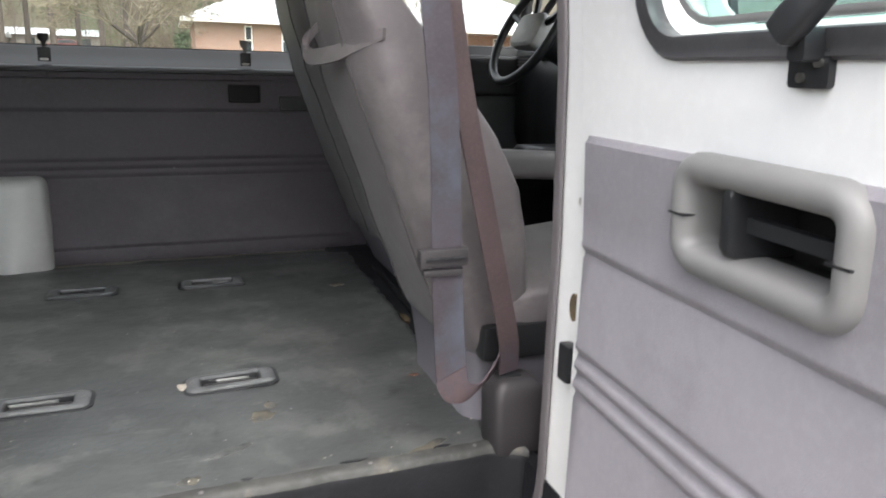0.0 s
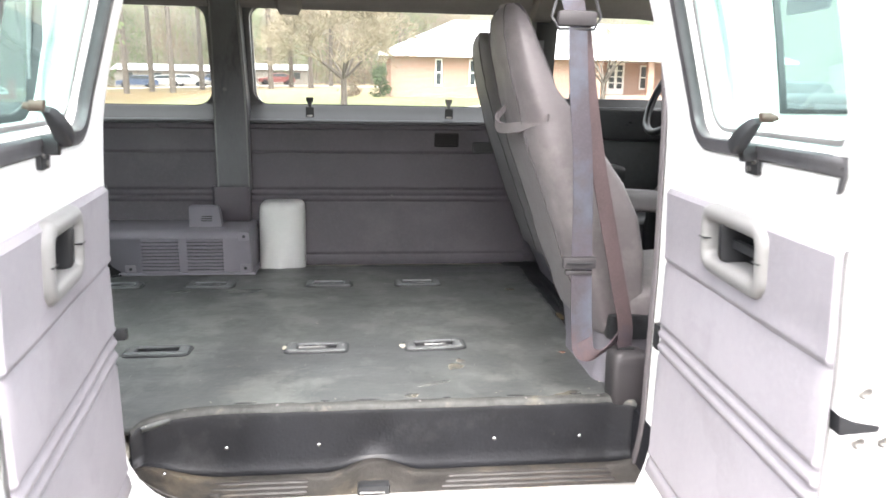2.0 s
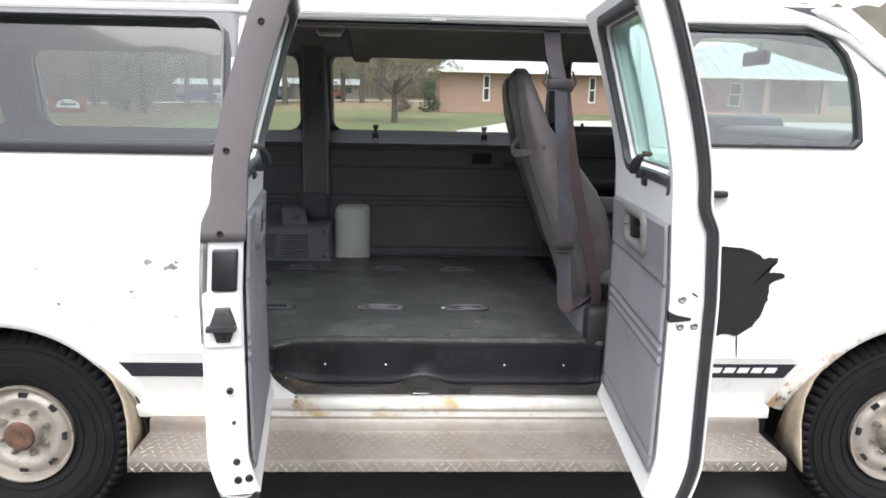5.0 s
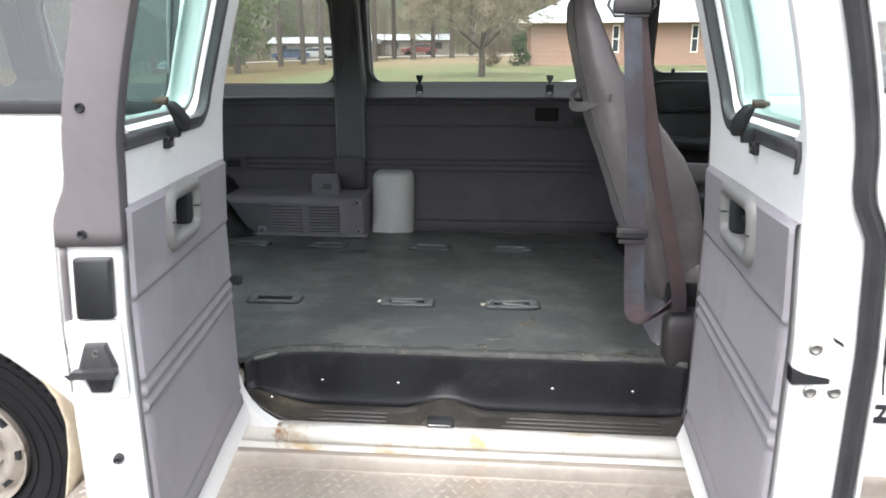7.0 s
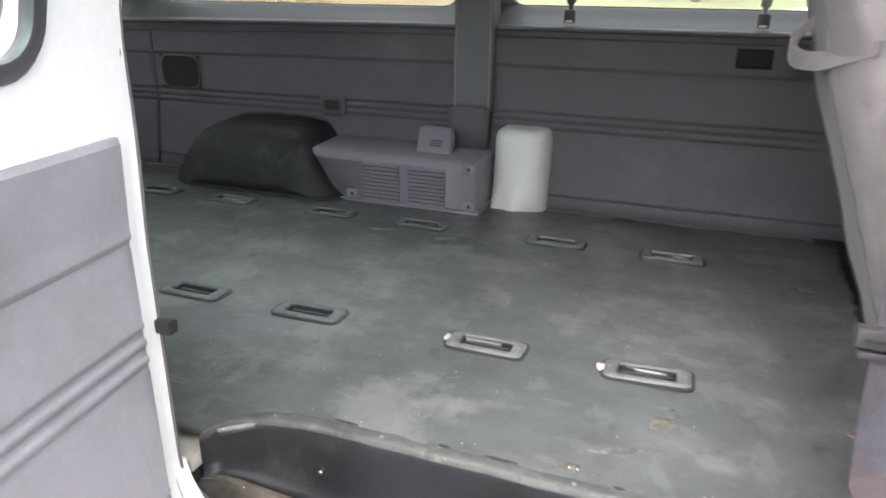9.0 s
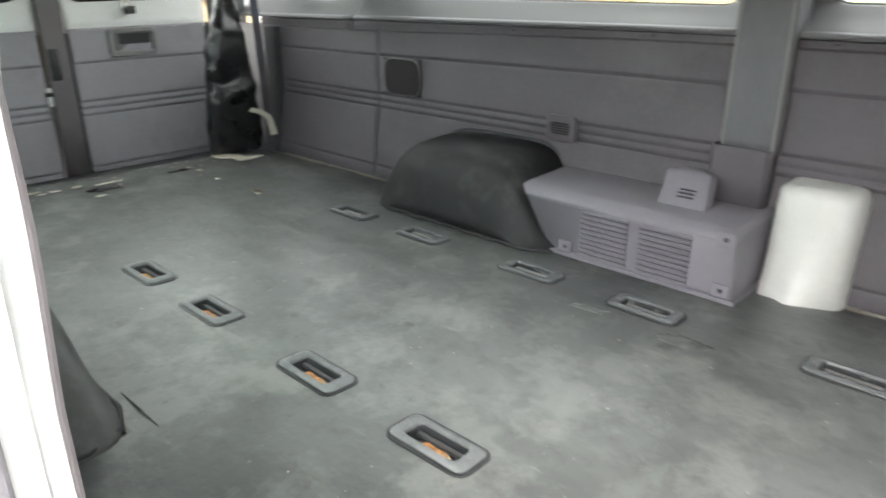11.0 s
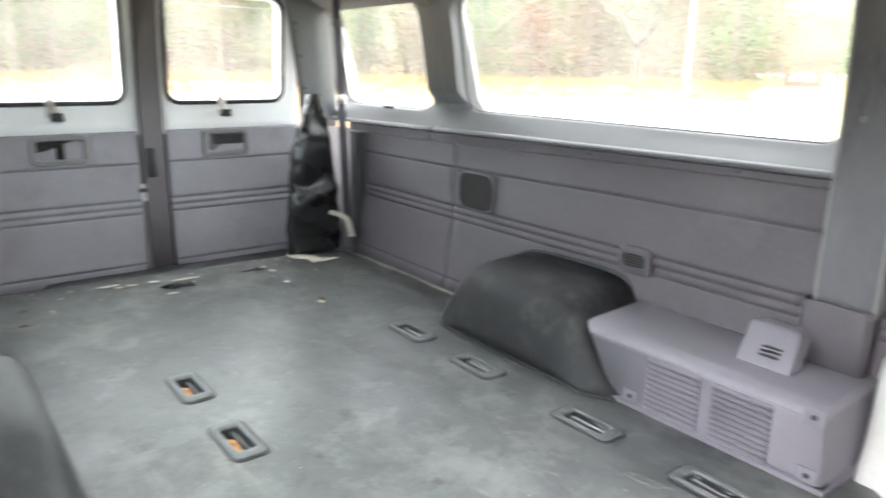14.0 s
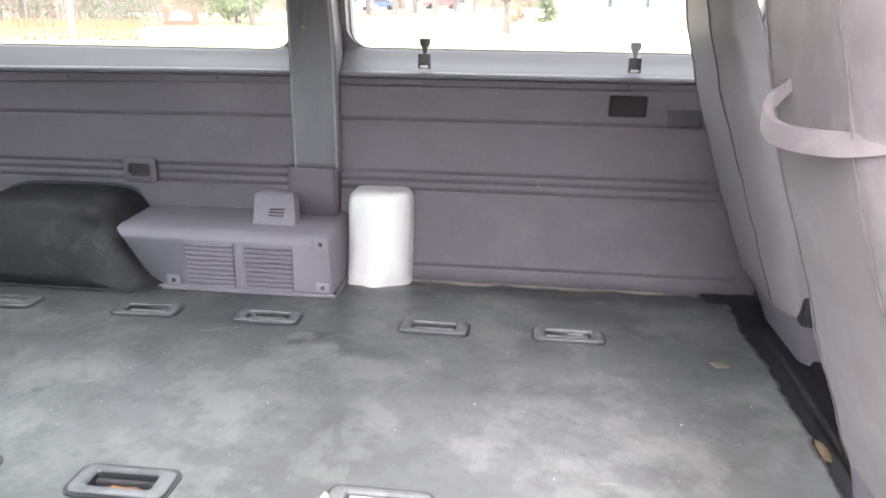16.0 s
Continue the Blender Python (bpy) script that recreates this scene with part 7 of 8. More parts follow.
part("hub", loft([[tuple(C - ax * g + e1 * (u * f) + e2 * (v * f)) for u, v in rrect(-0.085, 0.085, -0.06, 0.06, 0.03, 4)] for g, f in ((0.05, 0.8), (0.02, 1.0), (-0.005, 1.0), (-0.015, 0.85))]), HUBM, sw, "light grey padded hub")
for a in (-20, 200, 245, -65):
    d = e1 * math.cos(radians(a)) + e2 * math.sin(radians(a))
    part("spoke", tube([tuple(C - ax * 0.012 + d * 0.06), tuple(C - ax * 0.008 + d * 0.12), tuple(C + d * 0.185)], 0.012, 6), BLACKP, sw)
part("column", tube([tuple(C - ax * 0.02), tuple(C - ax * 0.22)], 0.045, 12), BLACKP, sw, "black steering column")
part("stalk", tube([tuple(C - ax * 0.10), tuple(C - ax * 0.09 + Vector((0, 0.16, 0.02)))], 0.008, 6), BLACKP, sw)
im = part("inner_mirror", box(1.22, 1.245, 0.78, 1.02, 1.785, 1.85, 0.015), BLACKP, van, "black rear-view mirror")
part("mirror_stem", tube([(1.242, 0.9, 1.83), (1.25, 0.9, 1.885)], 0.008, 6), BLACKP, im)


# ---- outdoors ----
def gz(x, y):
    """The ground: level under the van, rising gently all round."""
    r = math.hypot(x, y)
    phi = math.degrees(math.atan2(-x, y)) % 360
    f = 0.45 + 0.55 * (1 - sstep(3, 28, phi)) if phi < 150 else (0.2 if phi < 250 else 0.2 + 0.8 * sstep(250, 330, phi))
    up = 0.035 * max(0.0, r - 4.0) if r < 28 else 0.84 + 0.02 * (min(r, 120) - 28)
    return f * up


def ground_mat():
    m = bpy.data.materials.new("grass_and_gravel")
    m.use_nodes = True
    n, k = m.node_tree.nodes, m.node_tree.links
    b = n["Principled BSDF"]
    tc = n.new("ShaderNodeTexCoord")
    ln = n.new("ShaderNodeVectorMath")
    ln.operation = "LENGTH"
    k.new(tc.outputs["Object"], ln.inputs[0])

    def tex(s, d=6.0):
        t = n.new("ShaderNodeTexNoise")
        t.inputs["Scale"].default_value, t.inputs["Detail"].default_value = s, d
        k.new(tc.outputs["Object"], t.inputs["Vector"])
        return t.outputs["Fac"]

    def rng_(v, a, c, lo=0.0, hi=1.0):
        r = n.new("ShaderNodeMapRange")
        for key, val in (("From Min", a), ("From Max", c), ("To Min", lo), ("To Max", hi)):
            r.inputs[key].default_value = val
        k.new(v, r.inputs["Value"])
        return r.outputs[0]

    def mix(f, a, c):
        x = n.new("ShaderNodeMix")
        x.data_type = "RGBA"
        k.new(f, x.inputs["Factor"])
        for v, s in ((a, "A"), (c, "B")):
            i = [q for q in x.inputs if q.name == s and q.type == "RGBA"][0]
            if isinstance(v, tuple):
                i.default_value = (*v, 1)
            else:
                k.new(v, i)
        return [q for q in x.outputs if q.type == "RGBA"][0]

    wobble = n.new("ShaderNodeMath")
    wobble.operation = "MULTIPLY_ADD"
    k.new(tex(0.12), wobble.inputs[0])
    wobble.inputs[1].default_value = 12.0
    k.new(ln.outputs["Value"], wobble.inputs[2])
    far = wobble.outputs[0]
    gravel = mix(tex(9.0), (0.078, 0.068, 0.044), (0.145, 0.128, 0.088))
    green = mix(tex(1.3), (0.085, 0.115, 0.042), (0.155, 0.165, 0.075))
    straw = mix(tex(0.9), (0.15, 0.115, 0.065), (0.27, 0.205, 0.115))
    out = mix(rng_(far, 23.0, 27.0), gravel, green)
    out = mix(rng_(far, 44.0, 58.0), out, straw)
    out = mix(rng_(tex(0.35), 0.52, 0.62, 0.0, 0.4), out, straw)
    # the winter field beyond the yard is browner than the lawn
    sep = n.new("ShaderNodeSeparateXYZ")
    k.new(tc.outputs["Object"], sep.inputs[0])
    field = mix(tex(0.5), (0.088, 0.060, 0.022), (0.150, 0.098, 0.036))
    field = mix(rng_(tex(0.16), 0.5, 0.6, 0.0, 0.5), field, (0.10, 0.11, 0.045))
    out = mix(rng_(sep.outputs[0], -13.0, -10.0, 1.0, 0.0), out, field)
    k.new(out, b.inputs["Base Color"])
    b.inputs["Roughness"].default_value = 0.95
    bp = n.new("ShaderNodeBump")
    bp.inputs["Strength"].default_value = 0.6
    bp.inputs["Distance"].default_value = 0.05
    k.new(tex(14.0), bp.inputs["Height"])
    k.new(bp.outputs[0], b.inputs["Normal"])
    return m


radii = [0, 2, 4, 6, 8, 11, 14, 18, 22, 28, 35, 42, 50, 60, 75, 95, 120, 180, 400, 1200]
vs, fs, SEC = [(0, 0, 0)], [], 96
for r in radii[1:]:
    for k in range(SEC):
        a = 2 * math.pi * k / SEC
        x, y = r * math.sin(a), r * math.cos(a)
        vs.append((x, y, gz(x, y)))
for k in range(SEC):
    fs.append((0, 1 + (k + 1) % SEC, 1 + k))
for i in range(len(radii) - 2):
    for k in range(SEC):
        a, c = 1 + i * SEC + k, 1 + i * SEC + (k + 1) % SEC
        fs.append((a, c, c + SEC, a + SEC))
tagged(raw("ground", vs, fs, ground_mat(), None, "", 80), "lawn with green and straw-coloured grass beyond a gravel yard", "ground", kind="structure")

ASPHALT = mat("dark_asphalt", (0.045, 0.042, 0.040), 0.85, var=0.3, scale=3, fine=120, bump=0.5, bump_at=110, spots=[((0.12, 0.11, 0.10), 150, 0.62, 0.05)])
CONCRETE = mat("pale_concrete", (0.50, 0.48, 0.44), 0.85, var=0.1, scale=1.5, bump=0.1, bump_at=40)


def draped(name, pts, material, label, lift=0.012, kind="structure", n=10):
    """A strip of paving that follows the ground: left and right edge points."""
    vs, fs = [], []
    for a, c in pts:
        for k in range(n + 1):
            x, y = a[0] + (c[0] - a[0]) * k / n, a[1] + (c[1] - a[1]) * k / n
            vs.append((x, y, gz(x, y) + lift))
    for i in range(len(pts) - 1):
        for k in range(n):
            q = i * (n + 1) + k
            fs.append((q, q + 1, q + n + 2, q + n + 1))
    return tagged(raw(name, vs, fs, material, None, "", 60, 0.01), label, name, kind=kind)


draped("pavement", [((x, -7.0), (x, 4.5)) for x in (-9, -7, -5, -3, -1, 1, 3, 5, 7, 9)], ASPHALT, "dark worn asphalt under and around the van", 0.036, n=16)
draped("path", [((1.0, 21.0), (1.2, 23.5)), ((2.5, 22.3), (2.4, 26.0)), ((4.2, 23.0), (3.8, 29.5)), ((6.5, 23.5), (5.5, 32.0)), ((10, 24.0), (9, 33)), ((16, 24.5), (15, 34.0)), ((22, 25), (22, 34))], CONCRETE, "pale concrete driveway curving to the house")
draped("road", [((-60 + 6 * k, 78 + 0.2 * k), (-60 + 6 * k, 84 + 0.2 * k)) for k in range(14)], CONCRETE, "pale road far across the lawn", 0.05)

# ---- brick house ----
BRICK = bpy.data.materials.new("red_brick")
BRICK.use_nodes = True
bn, bk_ = BRICK.node_tree.nodes, BRICK.node_tree.links
bt, bc, bmap = bn.new("ShaderNodeTexBrick"), bn.new("ShaderNodeTexCoord"), bn.new("ShaderNodeMapping")
bmap.inputs["Rotation"].default_value = (radians(90), 0, 0)
bk_.new(bc.outputs["Object"], bmap.inputs["Vector"])
bk_.new(bmap.outputs[0], bt.inputs["Vector"])
for key, val in (("Color1", (0.36, 0.19, 0.13, 1)), ("Color2", (0.27, 0.135, 0.095, 1)), ("Mortar", (0.42, 0.37, 0.32, 1)), ("Scale", 1.0), ("Mortar Size", 0.010), ("Brick Width", 0.215), ("Row Height", 0.075)):
    bt.inputs[key].default_value = val
bk_.new(bt.outputs["Color"], bn["Principled BSDF"].inputs["Base Color"])
bn["Principled BSDF"].inputs["Roughness"].default_value = 0.9
ROOFM = mat("pale_metal_roof", (0.52, 0.55, 0.56), 0.5, 0.1, var=0.08, scale=2, bump=0.05)
TRIMW = mat("white_house_trim", (0.78, 0.77, 0.74), 0.6, var=0.04, bump=0.02)
WINDARK = mat("dark_window_glass", (0.04, 0.05, 0.055), 0.08, var=0.2, scale=2, bump=0.0)

HX, HY = 1.25, 44.0
HZ = 1.20
house = thing("brick_house", "single-storey red brick house with a pale metal hip roof", "house", (HX + 10, HY + 5, HZ))
EAVE = HZ + 2.62
part("wall", box(HX, HX + 12.3, HY, HY + 9, HZ - 1.0, EAVE), BRICK, house, "red brick wall", 30)
part("porch_wall", box(HX + 12.3, HX + 26, HY + 2.2, HY + 9, HZ - 1.0, EAVE), BRICK, house, "red brick wall behind the porch", 30)
x0, x1, y0, y1 = HX - 0.75, HX + 26.5, HY - 0.75, HY + 9.75
hip = [(x0, y0, EAVE), (x1, y0, EAVE), (x1, y1, EAVE), (x0, y1, EAVE), (x0 + 5.2, HY + 4.5, EAVE + 2.5), (x1 - 5.2, HY + 4.5, EAVE + 2.5), (x0, y0, EAVE - 0.16), (x1, y0, EAVE - 0.16), (x1, y1, EAVE - 0.16), (x0, y1, EAVE - 0.16)]
roof_ob = raw("roof", hip, [(0, 1, 5, 4), (1, 2, 5), (2, 3, 4, 5), (3, 0, 4), (6, 9, 8, 7), (0, 6, 7, 1), (1, 7, 8, 2), (2, 8, 9, 3), (3, 9, 6, 0)], ROOFM, house, "pale ribbed metal hip roof", 0)
part("fascia", box(x0 - 0.02, x1, y0 - 0.04, y0, EAVE - 0.18, EAVE + 0.02), TRIMW, roof_ob, "white fascia")
for k in range(34):
    xx = x0 + 0.8 * k + 0.4
    t = max(0.02, min(1.0, (xx - x0) / 5.2, (x1 - xx) / 5.2))
    part("roof_seam", box(-0.02, 0.02, 0.0, 5.8 * t, 0.0, 0.03), ROOFM, roof_ob).matrix_local = Matrix.Translation((xx, y0, EAVE + 0.01)) @ Matrix.Rotation(math.atan2(2.5, 5.25), 4, "X")


def house_window(x, y, w, h, zc):
    win = part("window", box(x - w / 2, x + w / 2, y - 0.03, y + 0.02, zc - h / 2, zc + h / 2), WINDARK, house, "tall narrow window with white frame", 0)
    for a, c, e, f in ((x - w / 2 - 0.05, x - w / 2 + 0.02, zc - h / 2 - 0.05, zc + h / 2 + 0.05), (x + w / 2 - 0.02, x + w / 2 + 0.05, zc - h / 2 - 0.05, zc + h / 2 + 0.05)):
        part("frame", box(a, c, y - 0.06, y, e, f), TRIMW, win)
    for zq in (zc - h / 2, zc, zc + h / 2):
        part("rail", box(x - w / 2 - 0.05, x + w / 2 + 0.05, y - 0.055, y, zq - 0.04, zq + 0.04), TRIMW, win)


for xx in (4.25, 6.4, 11.1):
    house_window(xx, HY, 0.34, 1.55, HZ + 1.52)
for xx in (18.6, 21.5):
    house_window(xx, HY + 2.2, 0.7, 1.5, HZ + 1.5)
hd_ = part("front_door", box(15.9, 17.1, HY + 2.12, HY + 2.2, HZ + 0.35, HZ + 2.45), TRIMW, house, "white glazed double front door", 0)
for k in range(2):
    for j in range(4):
        part("pane", box(16.05 + 0.55 * k, 16.40 + 0.55 * k, HY + 2.10, HY + 2.125, HZ + 0.75 + 0.4 * j, HZ + 1.08 + 0.4 * j), WINDARK, hd_)
for xx in (14.6, 18.0, 22.5, 26.4):
    part("porch_column", box(xx - 0.2, xx + 0.2, HY - 0.3, HY + 0.1, HZ - 0.4, EAVE - 0.1), BRICK, house, "brick porch column", 30)
part("porch_floor", box(13.4, 27.2, HY - 0.5, HY + 2.2, HZ - 0.6, HZ + 0.32), BRICK, house, "brick porch floor", 30)
for k in range(2):
    part("porch_step", box(14.9, 17.9, HY - 0.85 - 0.3 * k, HY - 0.45, HZ - 0.5, HZ + 0.16 - 0.15 * k), BRICK, house, "brick step")


# ---- trees ----
BARK = mat("grey_bark", (0.085, 0.072, 0.060), 0.95, var=0.3, scale=5, fine=30, bump=0.5, bump_at=25)
TWIG = mat("pale_twigs", (0.22, 0.19, 0.135), 0.9, var=0.25, scale=3, bump=0.1)


def leaf_mat(name, a, c, through_=0.45):
    """Thin leaves: part of the light passes through them."""
    m = bpy.data.materials.new(name)
    m.use_nodes = True
    n, k = m.node_tree.nodes, m.node_tree.links
    b = n["Principled BSDF"]
    tc, tx, isl, add, mx, tl, sh = (n.new(q) for q in ("ShaderNodeTexCoord", "ShaderNodeTexNoise", "ShaderNodeNewGeometry", "ShaderNodeMath", "ShaderNodeMix", "ShaderNodeBsdfTranslucent", "ShaderNodeMixShader"))
    tx.inputs["Scale"].default_value, tx.inputs["Detail"].default_value = 0.35, 4.0
    k.new(tc.outputs["Object"], tx.inputs["Vector"])
    add.operation = "MULTIPLY_ADD"
    add.inputs[1].default_value, add.inputs[2].default_value = 0.3, 0.0
    k.new(isl.outputs["Random Per Island"], add.inputs[0])
    sc = n.new("ShaderNodeMapRange")
    sc.inputs["From Min"].default_value, sc.inputs["From Max"].default_value, sc.inputs["To Max"].default_value = 0.35, 0.65, 0.6
    k.new(tx.outputs["Fac"], sc.inputs["Value"])
    k.new(sc.outputs[0], add.inputs[2])
    mx.data_type = "RGBA"
    k.new(add.outputs[0], mx.inputs["Factor"])
    ca, cb = [q for q in mx.inputs if q.type == "RGBA"]
    ca.default_value, cb.default_value = (*a, 1), (*c, 1)
    out = [q for q in mx.outputs if q.type == "RGBA"][0]
    k.new(out, b.inputs["Base Color"])
    b.inputs["Roughness"].default_value = 0.85
    b.inputs["Specular IOR Level"].default_value = 0.2
    k.new(out, tl.inputs["Color"])
    sh.inputs[0].default_value = through_
    k.new(b.outputs[0], sh.inputs[1])
    k.new(tl.outputs[0], sh.inputs[2])
    k.new(sh.outputs[0], n["Material Output"].inputs[0])
    return m


LEAF = leaf_mat("dark_evergreen_leaves", (0.056, 0.086, 0.044), (0.105, 0.136, 0.074))
LEAFY = leaf_mat("light_green_leaves", (0.076, 0.118, 0.044), (0.142, 0.176, 0.082))
BROWNLEAF = leaf_mat("brown_leaves", (0.128, 0.096, 0.068), (0.200, 0.155, 0.112))
REDLEAF = leaf_mat("reddish_leaves", (0.17, 0.085, 0.06), (0.24, 0.13, 0.095))
DRYGRASS = mat("dry_tall_grass", (0.150, 0.100, 0.040), 0.9, var=0.3, scale=1.5, fine=8, bump=0.0)


PALEBARK = mat("pale_winter_stems", (0.125, 0.105, 0.086), 0.95, var=0.3, scale=3, bump=0.1)


class Wood:
    """Gathers tapered limbs and leaf blades into two meshes."""
    def __init__(self, seed):
        self.v, self.f, self.lv, self.lf, self.r, self.least = [], [], [], [], random.Random(seed), 0.0

    def limb(self, a, c, ra, rc, n=5):
        a, c = Vector(a), Vector(c)
        d = (c - a).normalized()
        s = d.orthogonal().normalized()
        t = d.cross(s)
        i = len(self.v)
        for p, r in ((a, ra), (c, rc)):
            for k in range(n):
                q = 2 * math.pi * k / n
                self.v.append(tuple(p + (s * math.cos(q) + t * math.sin(q)) * r))
        for k in range(n):
            self.f.append((i + k, i + (k + 1) % n, i + n + (k + 1) % n, i + n + k))

    def clump(self, p, size, count, blade):
        for _ in range(count):
            d = Vector((self.r.gauss(0, 1), self.r.gauss(0, 1), self.r.gauss(0, 0.8)))
            q = Vector(p) + d * size * 0.45
            a = Vector((self.r.gauss(0, 1), self.r.gauss(0, 1), self.r.gauss(0, 1))).normalized()
            b = a.orthogonal().normalized() * blade * self.r.uniform(0.25, 0.55)
            a = a * blade * self.r.uniform(0.5, 1.0)
            i = len(self.lv)
            self.lv += [tuple(q - a), tuple(q + b), tuple(q + a), tuple(q - b)]
            self.lf.append((i, i + 1, i + 2, i + 3))

    def grow(self, p, d, length, r, depth, spread, up, thin=0.62, kids=(2, 3), leaf=None):
        p, d = Vector(p), Vector(d).normalized()
        for s in range(2):
            e = p + d * length / 2
            self.limb(p, e, max(r, self.least), max(r * 0.84, self.least), 6 if depth > 3 else 3 if depth < 2 else 4)
            p, r = e, r * 0.84
            d = (d + Vector((self.r.gauss(0, 0.08), self.r.gauss(0, 0.08), self.r.gauss(0.02, 0.05)))).normalized()
        if leaf and depth <= 1:
            self.clump(p, leaf[0], leaf[1], leaf[2])
        if depth == 0:
            return
        for _ in range(self.r.randint(*kids)):
            s = Vector((self.r.gauss(0, 1), self.r.gauss(0, 1), self.r.gauss(0, 0.6))).normalized()
            self.grow(p, d + s * spread + Vector((0, 0, up)), length * self.r.uniform(0.62, 0.86), r * thin * self.r.uniform(0.85, 1.1), depth - 1, spread, up, thin, kids, leaf)

    def done(self, parent, bark, leaf, names=("trunk", "crown")):
        if self.v:
            raw(names[0], self.v, self.f, bark, parent, "", 60)
        if self.lv:
            raw(names[1], self.lv, self.lf, leaf, parent, "", 0)


def bare_tree(x, y, h, seed, label, depth=6, spread=0.55, r=0.16, up=0.18, bark=TWIG, kids=(2, 4), wide=1.0):
    z = gz(x, y)
    t = thing("bare_tree", label, "tree", (x, y, z), "bare trees")
    w = Wood(seed)
    w.least = 0.0085 if h < 9 else 0.012
    w.limb((x, y, z - 0.2), (x + 0.02, y, z + h * 0.09), r * 1.3, r, 8)
    w.limb((x + 0.02, y, z + h * 0.09), (x, y, z + h * 0.2), r, r * 0.9, 8)
    for k in range(7):
        a = 2 * math.pi * k / 7 + w.r.uniform(-0.3, 0.3)
        w.grow((x, y, z + h * w.r.uniform(0.17, 0.22)), (math.cos(a) * w.r.uniform(0.4, 0.95) * wide, math.sin(a) * w.r.uniform(0.4, 0.95) * wide, 0.9), h * 0.2, r * 0.5, depth - 1, spread, up, 0.6, kids)
    thick = [f for f in w.f if (Vector(w.v[f[0]]) - Vector(w.v[f[1]])).length > 0.03]
    thin = [f for f in w.f if (Vector(w.v[f[0]]) - Vector(w.v[f[1]])).length <= 0.03]
    raw("trunk", w.v, thick, BARK, t, "dark grey bark", 60)
    raw("twigs", w.v, thin, bark, t, "pale fine twigs", 60)
    return t


bare_tree(-1.2, 28.0, 5.6, 3, "bare spreading tree with pale twigs on the lawn", 7, 0.75, 0.125, 0.06, kids=(2, 4), wide=1.7)
bare_tree(-30.0, 38.0, 11.0, 5, "tall bare tree at the edge of the field", 6, 0.6, 0.22, 0.1, BARK, (2, 3))
bare_tree(12.6, 37.0, 5.6, 9, "bare spreading tree beside the house", 5, 0.55, 0.14)


def pine(x, y, h, seed, crown=0.45, label="tall pine with a bare trunk and a thin high crown"):
    z = gz(x, y)
    t = thing("pine_tree", label, "tree", (x, y, z), "pines")
    w = Wood(seed)
    lean = (w.r.uniform(-0.4, 0.4), w.r.uniform(-0.4, 0.4))
    pts = [(x + lean[0] * f, y + lean[1] * f, z - 0.2 + h * f) for f in (0, 0.25, 0.5, 0.75, 1)]
    for k in range(4):
        w.limb(pts[k], pts[k + 1], 0.26 * (1 - k * 0.22), 0.26 * (1 - (k + 1) * 0.22), 7)
    for _ in range(34):
        f = w.r.uniform(1 - crown, 1.0)
        a = w.r.uniform(0, 6.28)
        ln = h * 0.16 * (1.25 - f) / (0.25 + crown) * w.r.uniform(0.7, 1.3) + 0.5
        b = Vector((x + lean[0] * f, y + lean[1] * f, z + h * f))
        e = b + Vector((math.cos(a) * ln, math.sin(a) * ln, ln * w.r.uniform(-0.1, 0.3)))
        w.limb(b, e, 0.05, 0.015, 4)
        for q in (0.55, 0.8, 1.0):
            w.clump(b.lerp(e, q), 0.9, 16, 0.30)
    w.done(t, BARK, LEAF)


rng = random.Random(21)
for phi, dist, h in ((18.2, 62, 19), (16.4, 66, 21), (15.0, 60, 18), (12.8, 70, 22), (10.8, 64, 20), (9.2, 72, 21), (7.7, 66, 19), (6.1, 75, 22), (4.6, 70, 20), (3.0, 82, 22), (-2.5, 86, 22), (21.0, 74, 21), (24.5, 78, 20)):
    pine(-dist * math.sin(radians(phi)), dist * math.cos(radians(phi)), h, int(phi * 10) + 300, 0.4)


def evergreen(x, y, h, seed, leaf, label, name="evergreen_tree", wide=0.42, low=0.1, many=26):
    z = gz(x, y)
    t = thing(name, label, "tree" if h > 2.5 else "bush", (x, y, z))
    w = Wood(seed)
    w.limb((x, y, z - 0.2), (x, y, z + h * 0.8), 0.05 * h * 0.6, 0.02, 6)
    for _ in range(int(many * h)):
        f = w.r.uniform(low, 1.0)
        rad = h * wide * math.sin(math.pi * min(1, 0.12 + 0.88 * f)) ** 0.7 * math.sqrt(w.r.random())
        a = w.r.uniform(0, 6.28)
        w.clump((x + rad * math.cos(a), y + rad * math.sin(a), z + h * f), 0.14 * h ** 0.7 + 0.15, 14, 0.09 * h ** 0.5 + 0.03)
    w.done(t, BARK, leaf)


GREENTREE = leaf_mat("yellow_green_leaves", (0.098, 0.140, 0.060), (0.180, 0.215, 0.115))
evergreen(-17.5, 44.0, 6.5, 31, GREENTREE, "thin green evergreen tree on the far lawn", low=0.2, many=13)
evergreen(-21.0, 50.0, 5.0, 33, GREENTREE, "rounded green tree near the brick sign")
evergreen(0.55, 43.2, 1.7, 35, LEAF, "dark evergreen bush at the house corner", "bush", 0.36, 0.05)
evergreen(-1.2, 41.5, 1.0, 36, BROWNLEAF, "small brown shrub on the lawn", "bush", 0.5, 0.05)
evergreen(-39.0, -58.0, 7.5, 41, LEAF, "dark evergreen tree far across the yard", wide=0.5, low=0.22, many=60)
evergreen(29.0, -64.0, 6.5, 42, LEAF, "dark evergreen tree far across the yard", wide=0.5, low=0.25, many=60)
evergreen(-37.0, 35.5, 5.2, 43, REDLEAF, "thin russet-leaved tree before the woods", wide=0.25, many=8)


